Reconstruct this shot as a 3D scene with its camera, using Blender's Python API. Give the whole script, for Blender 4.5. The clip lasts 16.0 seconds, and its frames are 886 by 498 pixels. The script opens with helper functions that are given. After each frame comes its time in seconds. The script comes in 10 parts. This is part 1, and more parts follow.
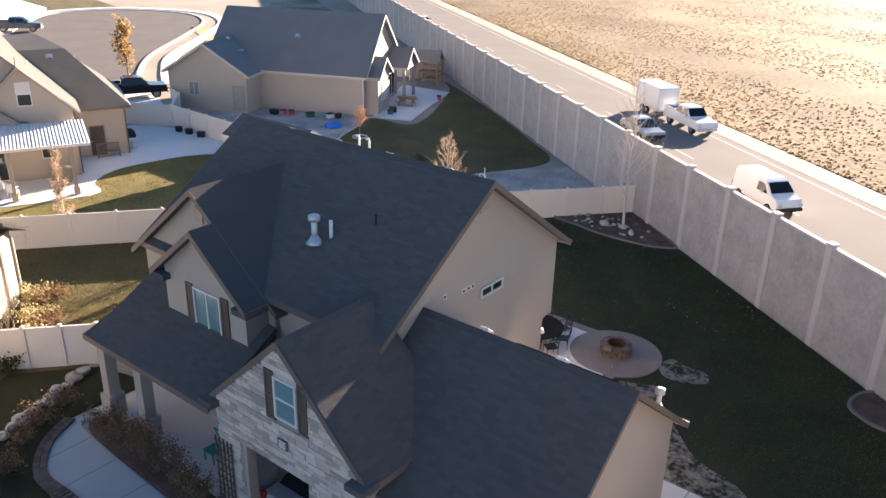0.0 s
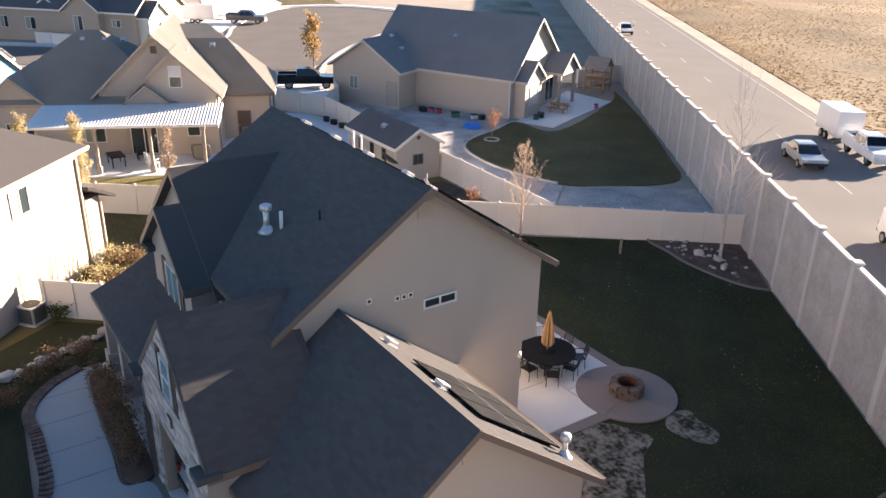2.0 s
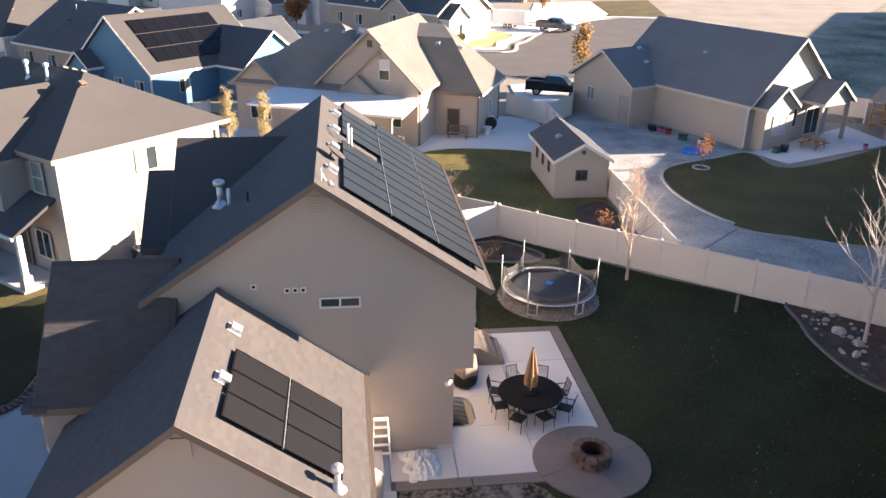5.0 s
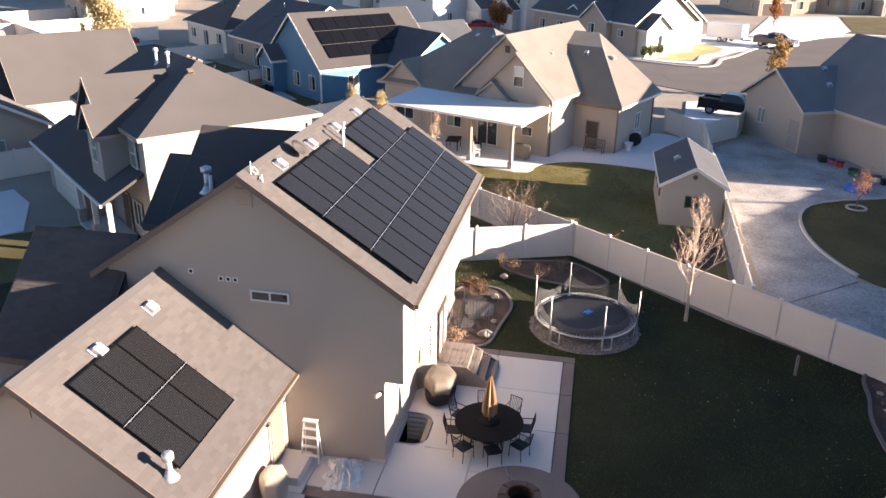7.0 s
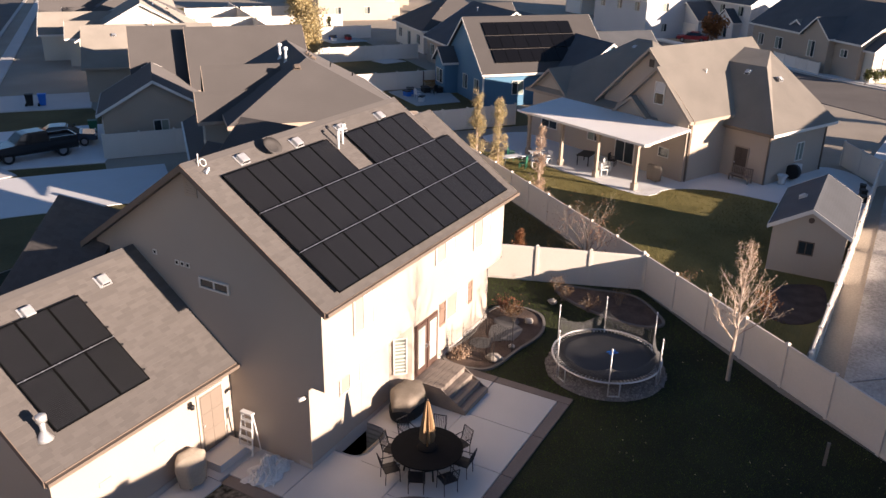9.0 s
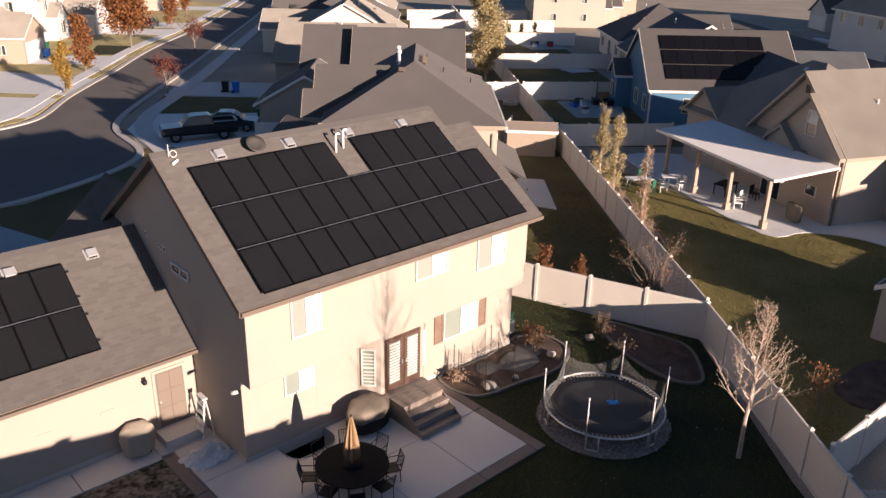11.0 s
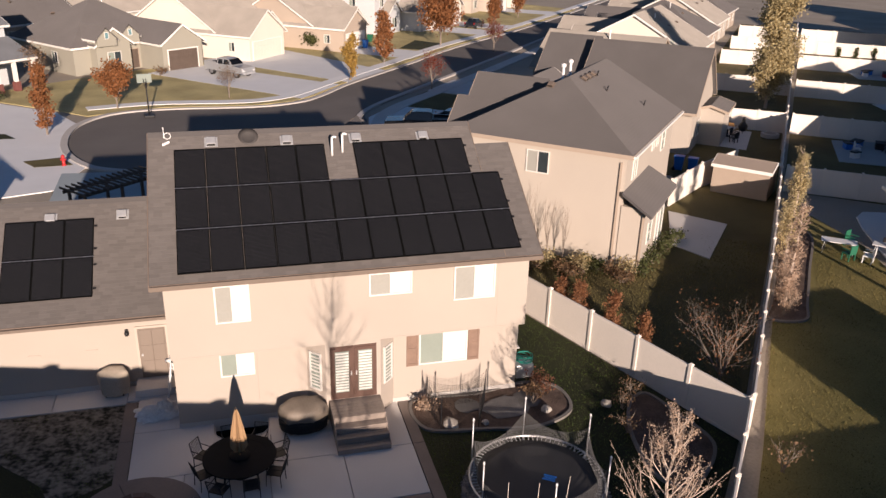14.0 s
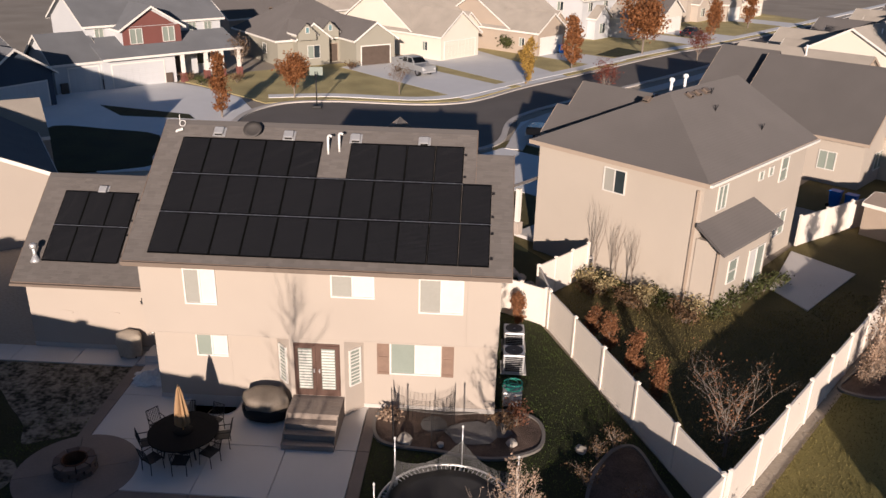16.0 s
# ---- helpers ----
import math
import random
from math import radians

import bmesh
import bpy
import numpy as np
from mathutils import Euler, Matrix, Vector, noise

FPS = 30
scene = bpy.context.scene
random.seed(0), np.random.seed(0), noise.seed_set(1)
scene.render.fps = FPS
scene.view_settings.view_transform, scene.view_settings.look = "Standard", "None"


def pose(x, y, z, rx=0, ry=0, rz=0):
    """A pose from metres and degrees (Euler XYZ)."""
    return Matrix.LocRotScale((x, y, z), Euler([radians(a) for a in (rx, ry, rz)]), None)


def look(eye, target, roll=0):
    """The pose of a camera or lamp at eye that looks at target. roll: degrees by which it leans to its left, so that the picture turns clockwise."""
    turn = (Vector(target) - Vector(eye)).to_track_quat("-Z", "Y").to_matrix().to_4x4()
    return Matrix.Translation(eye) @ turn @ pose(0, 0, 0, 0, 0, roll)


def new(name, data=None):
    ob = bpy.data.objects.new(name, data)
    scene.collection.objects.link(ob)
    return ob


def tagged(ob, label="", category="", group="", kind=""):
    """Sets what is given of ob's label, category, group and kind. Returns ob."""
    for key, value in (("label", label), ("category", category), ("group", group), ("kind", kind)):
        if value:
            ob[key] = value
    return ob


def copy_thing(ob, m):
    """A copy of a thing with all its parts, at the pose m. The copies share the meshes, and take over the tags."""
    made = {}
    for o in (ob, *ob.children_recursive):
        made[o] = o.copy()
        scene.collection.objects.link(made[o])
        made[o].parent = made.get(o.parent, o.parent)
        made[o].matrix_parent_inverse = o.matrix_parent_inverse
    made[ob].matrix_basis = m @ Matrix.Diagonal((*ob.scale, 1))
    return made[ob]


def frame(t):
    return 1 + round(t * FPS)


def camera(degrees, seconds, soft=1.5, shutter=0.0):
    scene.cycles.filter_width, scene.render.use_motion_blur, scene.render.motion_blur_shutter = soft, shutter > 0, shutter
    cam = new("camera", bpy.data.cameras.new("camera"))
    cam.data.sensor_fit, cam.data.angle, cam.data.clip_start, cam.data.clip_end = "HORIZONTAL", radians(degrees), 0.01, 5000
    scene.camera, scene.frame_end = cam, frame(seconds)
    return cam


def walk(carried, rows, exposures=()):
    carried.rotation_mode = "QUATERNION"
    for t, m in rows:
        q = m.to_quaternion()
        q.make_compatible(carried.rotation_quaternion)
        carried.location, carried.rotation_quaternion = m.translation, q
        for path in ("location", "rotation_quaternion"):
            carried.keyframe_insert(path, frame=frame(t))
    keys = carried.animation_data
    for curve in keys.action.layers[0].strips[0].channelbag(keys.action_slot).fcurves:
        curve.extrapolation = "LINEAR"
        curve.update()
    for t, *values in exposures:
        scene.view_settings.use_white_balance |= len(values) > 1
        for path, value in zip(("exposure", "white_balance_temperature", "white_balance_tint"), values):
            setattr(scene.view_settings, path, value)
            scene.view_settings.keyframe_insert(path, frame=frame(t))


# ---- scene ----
cam = camera(57.9, 16.0)
PATH = [
    (0, (-13.052, 22.928, 16.731), (-11.925, 21.472, 15.948), 1.5),
    (0.5, (-14.547, 21.304, 16.735), (-13.313, 19.94, 15.95), 1.4),
    (1, (-15.92, 19.593, 16.707), (-14.584, 18.329, 15.922), 1.4),
    (1.5, (-17.16, 17.792, 16.655), (-15.729, 16.636, 15.87), 1.3),
    (2, (-18.258, 15.902, 16.587), (-16.741, 14.861, 15.803), 1.3),
    (2.5, (-19.205, 13.928, 16.507), (-17.61, 13.009, 15.725), 1.2),
    (3, (-19.993, 11.88, 16.422), (-18.33, 11.089, 15.642), 1.1),
    (3.5, (-20.616, 9.767, 16.336), (-18.895, 9.109, 15.557), 1.1),
    (4, (-21.068, 7.604, 16.252), (-19.3, 7.084, 15.476), 1.0),
    (4.5, (-21.346, 5.405, 16.173), (-19.541, 5.026, 15.4), 1.0),
    (5, (-21.447, 3.187, 16.102), (-19.617, 2.951, 15.331), 1.0),
    (5.5, (-21.37, 0.964, 16.041), (-19.526, 0.873, 15.272), 0.9),
    (6, (-21.115, -1.246, 15.991), (-19.268, -1.191, 15.224), 0.9),
    (6.5, (-20.683, -3.428, 15.953), (-18.846, -3.227, 15.188), 0.9),
    (7, (-20.079, -5.566, 15.927), (-18.263, -5.22, 15.164), 0.9),
    (7.5, (-19.305, -7.644, 15.913), (-17.522, -7.155, 15.151), 0.9),
    (8, (-18.368, -9.649, 15.911), (-16.629, -9.02, 15.151), 1.0),
    (8.5, (-17.275, -11.568, 15.92), (-15.591, -10.802, 15.161), 1.0),
    (9, (-16.033, -13.389, 15.939), (-14.415, -12.492, 15.18), 1.1),
    (9.5, (-14.651, -15.102, 15.967), (-13.109, -14.079, 15.209), 1.1),
    (10, (-13.139, -16.697, 16.003), (-11.683, -15.554, 15.245), 1.2),
    (10.5, (-11.508, -18.166, 16.044), (-10.147, -16.912, 15.286), 1.3),
    (11, (-9.767, -19.503, 16.09), (-8.511, -18.145, 15.332), 1.3),
    (11.5, (-7.929, -20.701, 16.139), (-6.784, -19.248, 15.381), 1.4),
    (12, (-6.005, -21.755, 16.189), (-4.978, -20.216, 15.43), 1.5),
    (12.5, (-4.004, -22.66, 16.239), (-3.103, -21.044, 15.479), 1.5),
    (13, (-1.94, -23.411, 16.287), (-1.169, -21.73, 15.526), 1.6),
    (13.5, (0.179, -24.003, 16.332), (0.815, -22.267, 15.57), 1.6),
    (14, (2.344, -24.431, 16.373), (2.84, -22.65, 15.609), 1.6),
    (14.5, (4.546, -24.687, 16.408), (4.899, -22.873, 15.643), 1.6),
    (15, (6.78, -24.765, 16.437), (6.987, -22.929, 15.671), 1.6),
    (15.5, (9.04, -24.653, 16.46), (9.099, -22.807, 15.692), 1.5),
    (16, (11.325, -24.339, 16.477), (11.234, -22.496, 15.707), 1.4),
]
EXPOSURES = [(0, 2.77, 6650, 15), (2, 2.68, 6650, 15), (3.5, 2.70, 6700, 17), (7, 2.42, 6500, 17), (9, 1.62, 6600, 19), (12.5, 0.97, 6500, 21), (16, 0.62, 6250, 17)]
walk(cam, [(t, look(eye, target, roll)) for t, eye, target, roll in PATH], EXPOSURES)

# ---- light ----
SUN_TO = Vector((0.012, -1.0, 0.215)).normalized()
world = bpy.data.worlds.new("sky")
scene.world = world
world.use_nodes = True
wn = world.node_tree
wn.nodes.clear()
sky = wn.nodes.new("ShaderNodeTexSky")
sky.sky_type, sky.sun_disc = "NISHITA", False
sky.sun_elevation = math.asin(SUN_TO.z)
sky.sun_rotation = math.atan2(SUN_TO.x, SUN_TO.y)
sky.air_density, sky.dust_density, sky.ozone_density = 1.0, 0.5, 4.0
wbg = wn.nodes.new("ShaderNodeBackground")
wbg.inputs["Strength"].default_value = 0.045
wout = wn.nodes.new("ShaderNodeOutputWorld")
wn.links.new(sky.outputs[0], wbg.inputs[0])
wn.links.new(wbg.outputs[0], wout.inputs[0])
sun_data = bpy.data.lights.new("sun", "SUN")
sun_data.energy, sun_data.angle, sun_data.color = 4.85, radians(0.55), (1.0, 0.835, 0.66)
sun = new("sun", sun_data)
sun.matrix_world = look(SUN_TO * 100, (0, 0, 0))

# ---- materials ----


def material(name, base, rough=0.8, metal=0.0, var=0.2, scale=0.6, fine=25.0, bump=0.15, dist=0.01, island=0.0,
             each=0.0, courses=0.0, other=None, blotch=0.5, spec=0.3, coat=0.0, glow=0.0):
    """A surface with two scales of variation in world space; courses: spacing in z of shingle courses."""
    m = bpy.data.materials.new(name)
    m.use_nodes = True
    n, l = m.node_tree.nodes, m.node_tree.links
    b = n["Principled BSDF"]
    b.inputs["Roughness"].default_value, b.inputs["Metallic"].default_value = rough, metal
    b.inputs["Specular IOR Level"].default_value = spec
    b.inputs["Coat Weight"].default_value = coat
    b.inputs["Diffuse Roughness"].default_value = 1.0 if "shingle" in name else 0.0
    g = n.new("ShaderNodeNewGeometry")
    big, small = n.new("ShaderNodeTexNoise"), n.new("ShaderNodeTexNoise")
    big.inputs["Scale"].default_value, big.inputs["Detail"].default_value = scale, 4
    small.inputs["Scale"].default_value, small.inputs["Detail"].default_value = fine, 3
    for t in (big, small):
        l.new(g.outputs["Position"], t.inputs["Vector"])
    ramp = n.new("ShaderNodeValToRGB")
    lo = tuple(c * (1 - var) for c in base)
    hi = tuple(min(1, c * (1 + var)) for c in (other or base))
    ramp.color_ramp.elements[0].color, ramp.color_ramp.elements[1].color = (*lo, 1), (*hi, 1)
    ramp.color_ramp.elements[0].position, ramp.color_ramp.elements[1].position = 0.5 - blotch / 2, 0.5 + blotch / 2
    mix = n.new("ShaderNodeMath")
    mix.operation = "MULTIPLY_ADD"
    mix.inputs[1].default_value = 0.45
    l.new(small.outputs[0], mix.inputs[0])
    half = n.new("ShaderNodeMath")
    half.operation = "MULTIPLY"
    half.inputs[1].default_value = 0.55
    l.new(big.outputs[0], half.inputs[0])
    l.new(half.outputs[0], mix.inputs[2])
    l.new(mix.outputs[0], ramp.inputs[0])
    colour, height = ramp.outputs[0], small.outputs[0]

    def times(socket_colour, factor):
        mu = n.new("ShaderNodeMix")
        mu.data_type, mu.blend_type = "RGBA", "MULTIPLY"
        mu.inputs["Factor"].default_value = 1
        l.new(socket_colour, mu.inputs["A"])
        l.new(factor, mu.inputs["B"])
        return mu.outputs["Result"]

    def spread(value, amount):
        mr = n.new("ShaderNodeMapRange")
        mr.inputs["To Min"].default_value, mr.inputs["To Max"].default_value = 1 - amount, 1 + amount
        l.new(value, mr.inputs["Value"])
        return mr.outputs[0]
    if island:
        colour = times(colour, spread(g.outputs["Random Per Island"], island))
    if each:
        info = n.new("ShaderNodeObjectInfo")
        colour = times(colour, spread(info.outputs["Random"], each))
    if courses:
        xyz = n.new("ShaderNodeSeparateXYZ")
        l.new(g.outputs["Position"], xyz.inputs[0])
        div = n.new("ShaderNodeMath")
        div.operation, div.inputs[1].default_value = "DIVIDE", courses
        l.new(xyz.outputs["Z"], div.inputs[0])
        fr = n.new("ShaderNodeMath")
        fr.operation = "FRACT"
        l.new(div.outputs[0], fr.inputs[0])
        line = n.new("ShaderNodeMapRange")
        line.inputs["From Min"].default_value, line.inputs["From Max"].default_value = 0.0, 0.22
        line.inputs["To Min"].default_value, line.inputs["To Max"].default_value = 0.86, 1.0
        l.new(fr.outputs[0], line.inputs["Value"])
        colour = times(colour, line.outputs[0])
    l.new(colour, b.inputs["Base Color"])
    if bump:
        bp = n.new("ShaderNodeBump")
        bp.inputs["Strength"].default_value, bp.inputs["Distance"].default_value = bump, dist
        l.new(height, bp.inputs["Height"])
        l.new(bp.outputs[0], b.inputs["Normal"])
    if glow:
        tr, ms = n.new("ShaderNodeBsdfTranslucent"), n.new("ShaderNodeMixShader")
        ms.inputs[0].default_value = glow
        l.new(colour, tr.inputs["Color"])
        l.new(b.outputs[0], ms.inputs[1])
        l.new(tr.outputs[0], ms.inputs[2])
        l.new(ms.outputs[0], n["Material Output"].inputs["Surface"])
    return m


STUCCO = material("stucco_tan", (0.385, 0.335, 0.287), 0.9, var=0.07, scale=0.35, fine=40, bump=0.3)
STUCCO_CREAM = material("stucco_cream", (0.42, 0.37, 0.315), 0.9, var=0.07, scale=0.3, fine=40, bump=0.3)
STUCCO_BROWN = material("stucco_brown", (0.40, 0.33, 0.265), 0.9, var=0.08, scale=0.3, fine=40, bump=0.3)
STUCCO_OLIVE = material("stucco_olive", (0.30, 0.285, 0.235), 0.9, var=0.07, scale=0.3, fine=40, bump=0.3)
STUCCO_PALE = material("stucco_pale", (0.63, 0.59, 0.51), 0.9, var=0.06, scale=0.3, fine=40, bump=0.3)
SIDING_BLUE = material("blue_siding", (0.085, 0.20, 0.31), 0.75, var=0.12, scale=0.4, fine=15, bump=0.1, courses=0.18)
SIDING_SLATE = material("slate_siding", (0.055, 0.075, 0.105), 0.75, var=0.12, scale=0.4, fine=15, bump=0.1, courses=0.18)
STUCCO_SAND = material("stucco_sand", (0.46, 0.385, 0.315), 0.9, var=0.07, scale=0.3, fine=40, bump=0.3)
SIDING_WHITE = material("white_siding", (0.52, 0.53, 0.54), 0.7, var=0.06, scale=0.4, fine=15, bump=0.1, courses=0.18)
SIDING_RED = material("red_siding", (0.17, 0.065, 0.055), 0.75, var=0.15, scale=0.6, fine=15, bump=0.1)
SHINGLE = material("brown_shingle", (0.094, 0.087, 0.085), 0.95, var=0.12, scale=0.5, fine=60, bump=0.5, courses=0.078)
SHINGLE_TAB = material("brown_shingle_tab", (0.108, 0.098, 0.093), 0.95, var=0.09, scale=0.5, fine=70, bump=0.5, island=0.09)
SHINGLE_GREY = material("grey_shingle", (0.10, 0.105, 0.115), 0.95, var=0.22, scale=0.5, fine=60, bump=0.5, courses=0.078)
SHINGLE_SLATE = material("slate_grey_shingle", (0.18, 0.187, 0.20), 0.95, var=0.15, scale=0.5, fine=60, bump=0.5, courses=0.078)
SHINGLE_TAN = material("tan_shingle", (0.25, 0.226, 0.197), 0.95, var=0.2, scale=0.5, fine=60, bump=0.5, courses=0.078)
TRIM = material("white_trim", (0.72, 0.69, 0.64), 0.55, var=0.05, scale=2, fine=20, bump=0.05)
TRIM_PALE = material("beige_trim", (0.56, 0.50, 0.43), 0.6, var=0.06, scale=2, fine=20, bump=0.05)
FASCIA = material("brown_fascia", (0.15, 0.115, 0.092), 0.6, var=0.08, scale=2, fine=20, bump=0.05)
TRIM_TAN = material("tan_trim", (0.36, 0.29, 0.23), 0.6, var=0.06, scale=2, fine=20, bump=0.05)
VINYL = material("vinyl_fence", (0.72, 0.66, 0.59), 0.5, var=0.06, scale=0.8, fine=12, bump=0.04, each=0.04)
VINYL_FRAME = material("vinyl_frame", (0.62, 0.60, 0.56), 0.45, var=0.03, scale=2, fine=20, bump=0.02)
GLASS = material("window_glass", (0.03, 0.04, 0.045), 0.06, var=0.2, scale=0.8, fine=3, bump=0, spec=0.6)
GLASS_SCREEN = material("screened_glass", (0.24, 0.275, 0.24), 0.25, var=0.12, scale=1.0, fine=30, bump=0, spec=0.5)
GLASS_TEAL = material("teal_tinted_glass", (0.14, 0.25, 0.27), 0.12, var=0.15, scale=0.8, fine=3, bump=0, spec=0.6)
GLASS_BLIND = material("blinds_behind_glass", (0.58, 0.57, 0.56), 0.15, var=0.06, scale=1.0, fine=4, bump=0, spec=0.6, courses=0.06)
SHUTTER = material("dark_shutter", (0.10, 0.075, 0.06), 0.6, var=0.2, scale=2, fine=18, bump=0.2)
WOOD_SHUTTER = material("brown_wood", (0.21, 0.14, 0.105), 0.65, var=0.25, scale=2.5, fine=22, bump=0.25)
DOOR_TAN = material("tan_door", (0.20, 0.162, 0.132), 0.55, var=0.08, scale=1.5, fine=20, bump=0.05)
STONE = material("ledge_stone", (0.45, 0.385, 0.335), 0.9, var=0.25, scale=3.0, fine=22, bump=0.6, dist=0.02, each=0.33)
MORTAR = material("mortar", (0.29, 0.26, 0.235), 0.95, var=0.15, scale=2, fine=40, bump=0.4)
CONCRETE = material("concrete", (0.58, 0.555, 0.53), 0.85, var=0.09, scale=0.5, fine=30, bump=0.15, each=0.05)
CONCRETE_NEW = material("new_concrete", (0.66, 0.66, 0.655), 0.85, var=0.07, scale=0.5, fine=30, bump=0.15, each=0.04)
CONCRETE_STAMP = material("stamped_concrete", (0.20, 0.165, 0.145), 0.75, var=0.16, scale=1.2, fine=14, bump=0.35)
CONCRETE_KERB = material("kerb_concrete", (0.47, 0.44, 0.41), 0.9, var=0.12, scale=0.7, fine=30, bump=0.2)
PRECAST = material("precast_wall", (0.44, 0.40, 0.365), 0.9, var=0.24, scale=1.1, fine=5, bump=0.9, dist=0.07, each=0.04)
PRECAST_POST = material("precast_post", (0.58, 0.53, 0.49), 0.9, var=0.08, scale=1.0, fine=20, bump=0.2)
ASPHALT = material("asphalt", (0.155, 0.142, 0.132), 0.95, var=0.16, scale=0.25, fine=45, bump=0.3, spec=0.08)
ASPHALT_OLD = material("old_asphalt", (0.195, 0.183, 0.172), 0.95, var=0.13, scale=0.2, fine=45, bump=0.3, spec=0.06)
PAINT_LINE = material("road_paint", (0.34, 0.33, 0.31), 0.8, var=0.2, scale=3, fine=20, bump=0.1)
# Concrete as it looks in open shade: sky blue and darkness in the colour.
CONCRETE_SHADE = material("shade_blue_concrete", (0.33, 0.375, 0.39), 0.85, var=0.1, scale=0.6, fine=30, bump=0.15)
# Near-black green: the deep shade over the lawn is in the colour.
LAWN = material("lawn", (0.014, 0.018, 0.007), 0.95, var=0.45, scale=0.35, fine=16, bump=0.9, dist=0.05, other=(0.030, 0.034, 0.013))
WEEDS = material("weedy_soil", (0.12, 0.125, 0.08), 0.95, var=0.4, scale=0.12, fine=2.5, bump=0.8, dist=0.1, other=(0.30, 0.27, 0.20), blotch=0.3)
GRASS_DARK = material("dark_grass_blades", (0.094, 0.162, 0.025), 0.8, var=0.35, scale=0.35, fine=6, bump=0, island=0.4, glow=0.55, other=(0.10, 0.125, 0.032))
GRASS_OLIVE = material("olive_grass_blades", (0.10, 0.108, 0.028), 0.8, var=0.3, scale=0.3, fine=6, bump=0, island=0.4, glow=0.35, other=(0.20, 0.155, 0.06))
# Yellow-green of sunlit grass, the low sun's brightness included in the base.
LAWN_SUNLIT = material("sunlit_green_lawn", (0.125, 0.115, 0.03), 0.95, var=0.3, scale=0.3, fine=14, bump=0.5, dist=0.03, other=(0.20, 0.165, 0.06))
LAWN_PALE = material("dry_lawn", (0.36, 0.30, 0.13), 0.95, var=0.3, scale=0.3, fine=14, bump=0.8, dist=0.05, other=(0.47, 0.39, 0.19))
# Darker olive, mostly for lawns in shade; that shade is in the colour.
LAWN_OLIVE = material("shade_olive_lawn", (0.07, 0.063, 0.023), 0.95, var=0.4, scale=0.25, fine=14, bump=0.9, dist=0.05, other=(0.125, 0.10, 0.04))
BED_KERB = material("grey_edging", (0.18, 0.165, 0.15), 0.9, var=0.15, scale=0.7, fine=30, bump=0.2)
PATCHY = material("patchy_dirt", (0.026, 0.026, 0.014), 0.95, var=0.3, scale=1.5, fine=6.0, bump=0.8, dist=0.06, other=(0.185, 0.162, 0.132), blotch=0.2)
MULCH = material("bark_mulch", (0.058, 0.042, 0.034), 0.95, var=0.5, scale=1.5, fine=26, bump=1.0, dist=0.05, other=(0.125, 0.088, 0.07))
GRAVEL = material("grey_gravel", (0.58, 0.55, 0.52), 0.95, var=0.3, scale=0.35, fine=28, bump=0.7, dist=0.03)
# Made pale so unseen ground bounces light onto the west wall.
SOIL = material("bare_soil", (0.33, 0.285, 0.23), 0.95, var=0.3, scale=0.15, fine=9, bump=0.6, dist=0.05)
FIELD = material("dry_field", (0.145, 0.115, 0.08), 0.95, var=0.3, scale=0.045, fine=1.6, bump=0.5, dist=0.15, other=(0.27, 0.205, 0.13), blotch=0.3, spec=0.05)
ROCK = material("pale_rock", (0.42, 0.38, 0.33), 0.9, var=0.25, scale=2.5, fine=18, bump=0.5, each=0.25)
SLATE_STONE = material("flat_grey_stone", (0.15, 0.145, 0.14), 0.9, var=0.25, scale=2.5, fine=18, bump=0.4, each=0.15)
ROCK_RED = material("red_cobble", (0.25, 0.225, 0.205), 0.9, var=0.3, scale=2.5, fine=18, bump=0.5, island=0.35)
PAVER = material("tumbled_paver", (0.13, 0.095, 0.08), 0.9, var=0.25, scale=2.0, fine=20, bump=0.4, each=0.25)
BLACK_METAL = material("black_powder_coat", (0.016, 0.016, 0.018), 0.45, var=0.15, scale=3, fine=30, bump=0.05)
BLACK_NET = material("black_mesh", (0.012, 0.012, 0.013), 0.8, var=0.2, scale=3, fine=40, bump=0.1)
DOOR_BROWN = material("dark_door_paint", (0.10, 0.058, 0.045), 0.55, var=0.15, scale=2, fine=18, bump=0.1)
GREY_NET = material("grey_mesh", (0.10, 0.10, 0.10), 0.8, var=0.2, scale=3, fine=40, bump=0.1)
PANEL = material("solar_cells", (0.005, 0.005, 0.006), 0.32, var=0.15, scale=0.7, fine=8, bump=0, spec=0.28, each=0.1)
PANEL_EDGE = material("black_panel_edge", (0.004, 0.004, 0.004), 0.75, var=0.1, bump=0, spec=0.06)
PANEL_LINE = material("solar_cell_gap", (0.05, 0.05, 0.053), 0.45, var=0.1, bump=0)
ALU = material("brushed_aluminium", (0.55, 0.55, 0.56), 0.4, 0.9, var=0.1, scale=4, fine=30, bump=0.05)
GALV = material("galvanised_steel", (0.60, 0.60, 0.60), 0.45, 0.6, var=0.12, scale=5, fine=20, bump=0.05)
PVC = material("white_pvc", (0.75, 0.74, 0.72), 0.5, var=0.05, scale=3, fine=20, bump=0.03)
GUTTER = material("brown_gutter", (0.16, 0.125, 0.10), 0.5, var=0.1, scale=2, fine=20, bump=0.03)
UMBRELLA = material("orange_canvas", (0.31, 0.195, 0.105), 0.85, var=0.16, scale=3, fine=30, bump=0.2)
COVER = material("grey_grill_cover", (0.18, 0.15, 0.12), 0.6, var=0.2, scale=2.5, fine=16, bump=0.3)
COVER_TAN = material("tan_grill_cover", (0.40, 0.345, 0.28), 0.7, var=0.2, scale=2.5, fine=16, bump=0.3)
TARP = material("crumpled_grey_cloth", (0.70, 0.69, 0.67), 0.8, var=0.22, scale=4, fine=14, bump=0.5)
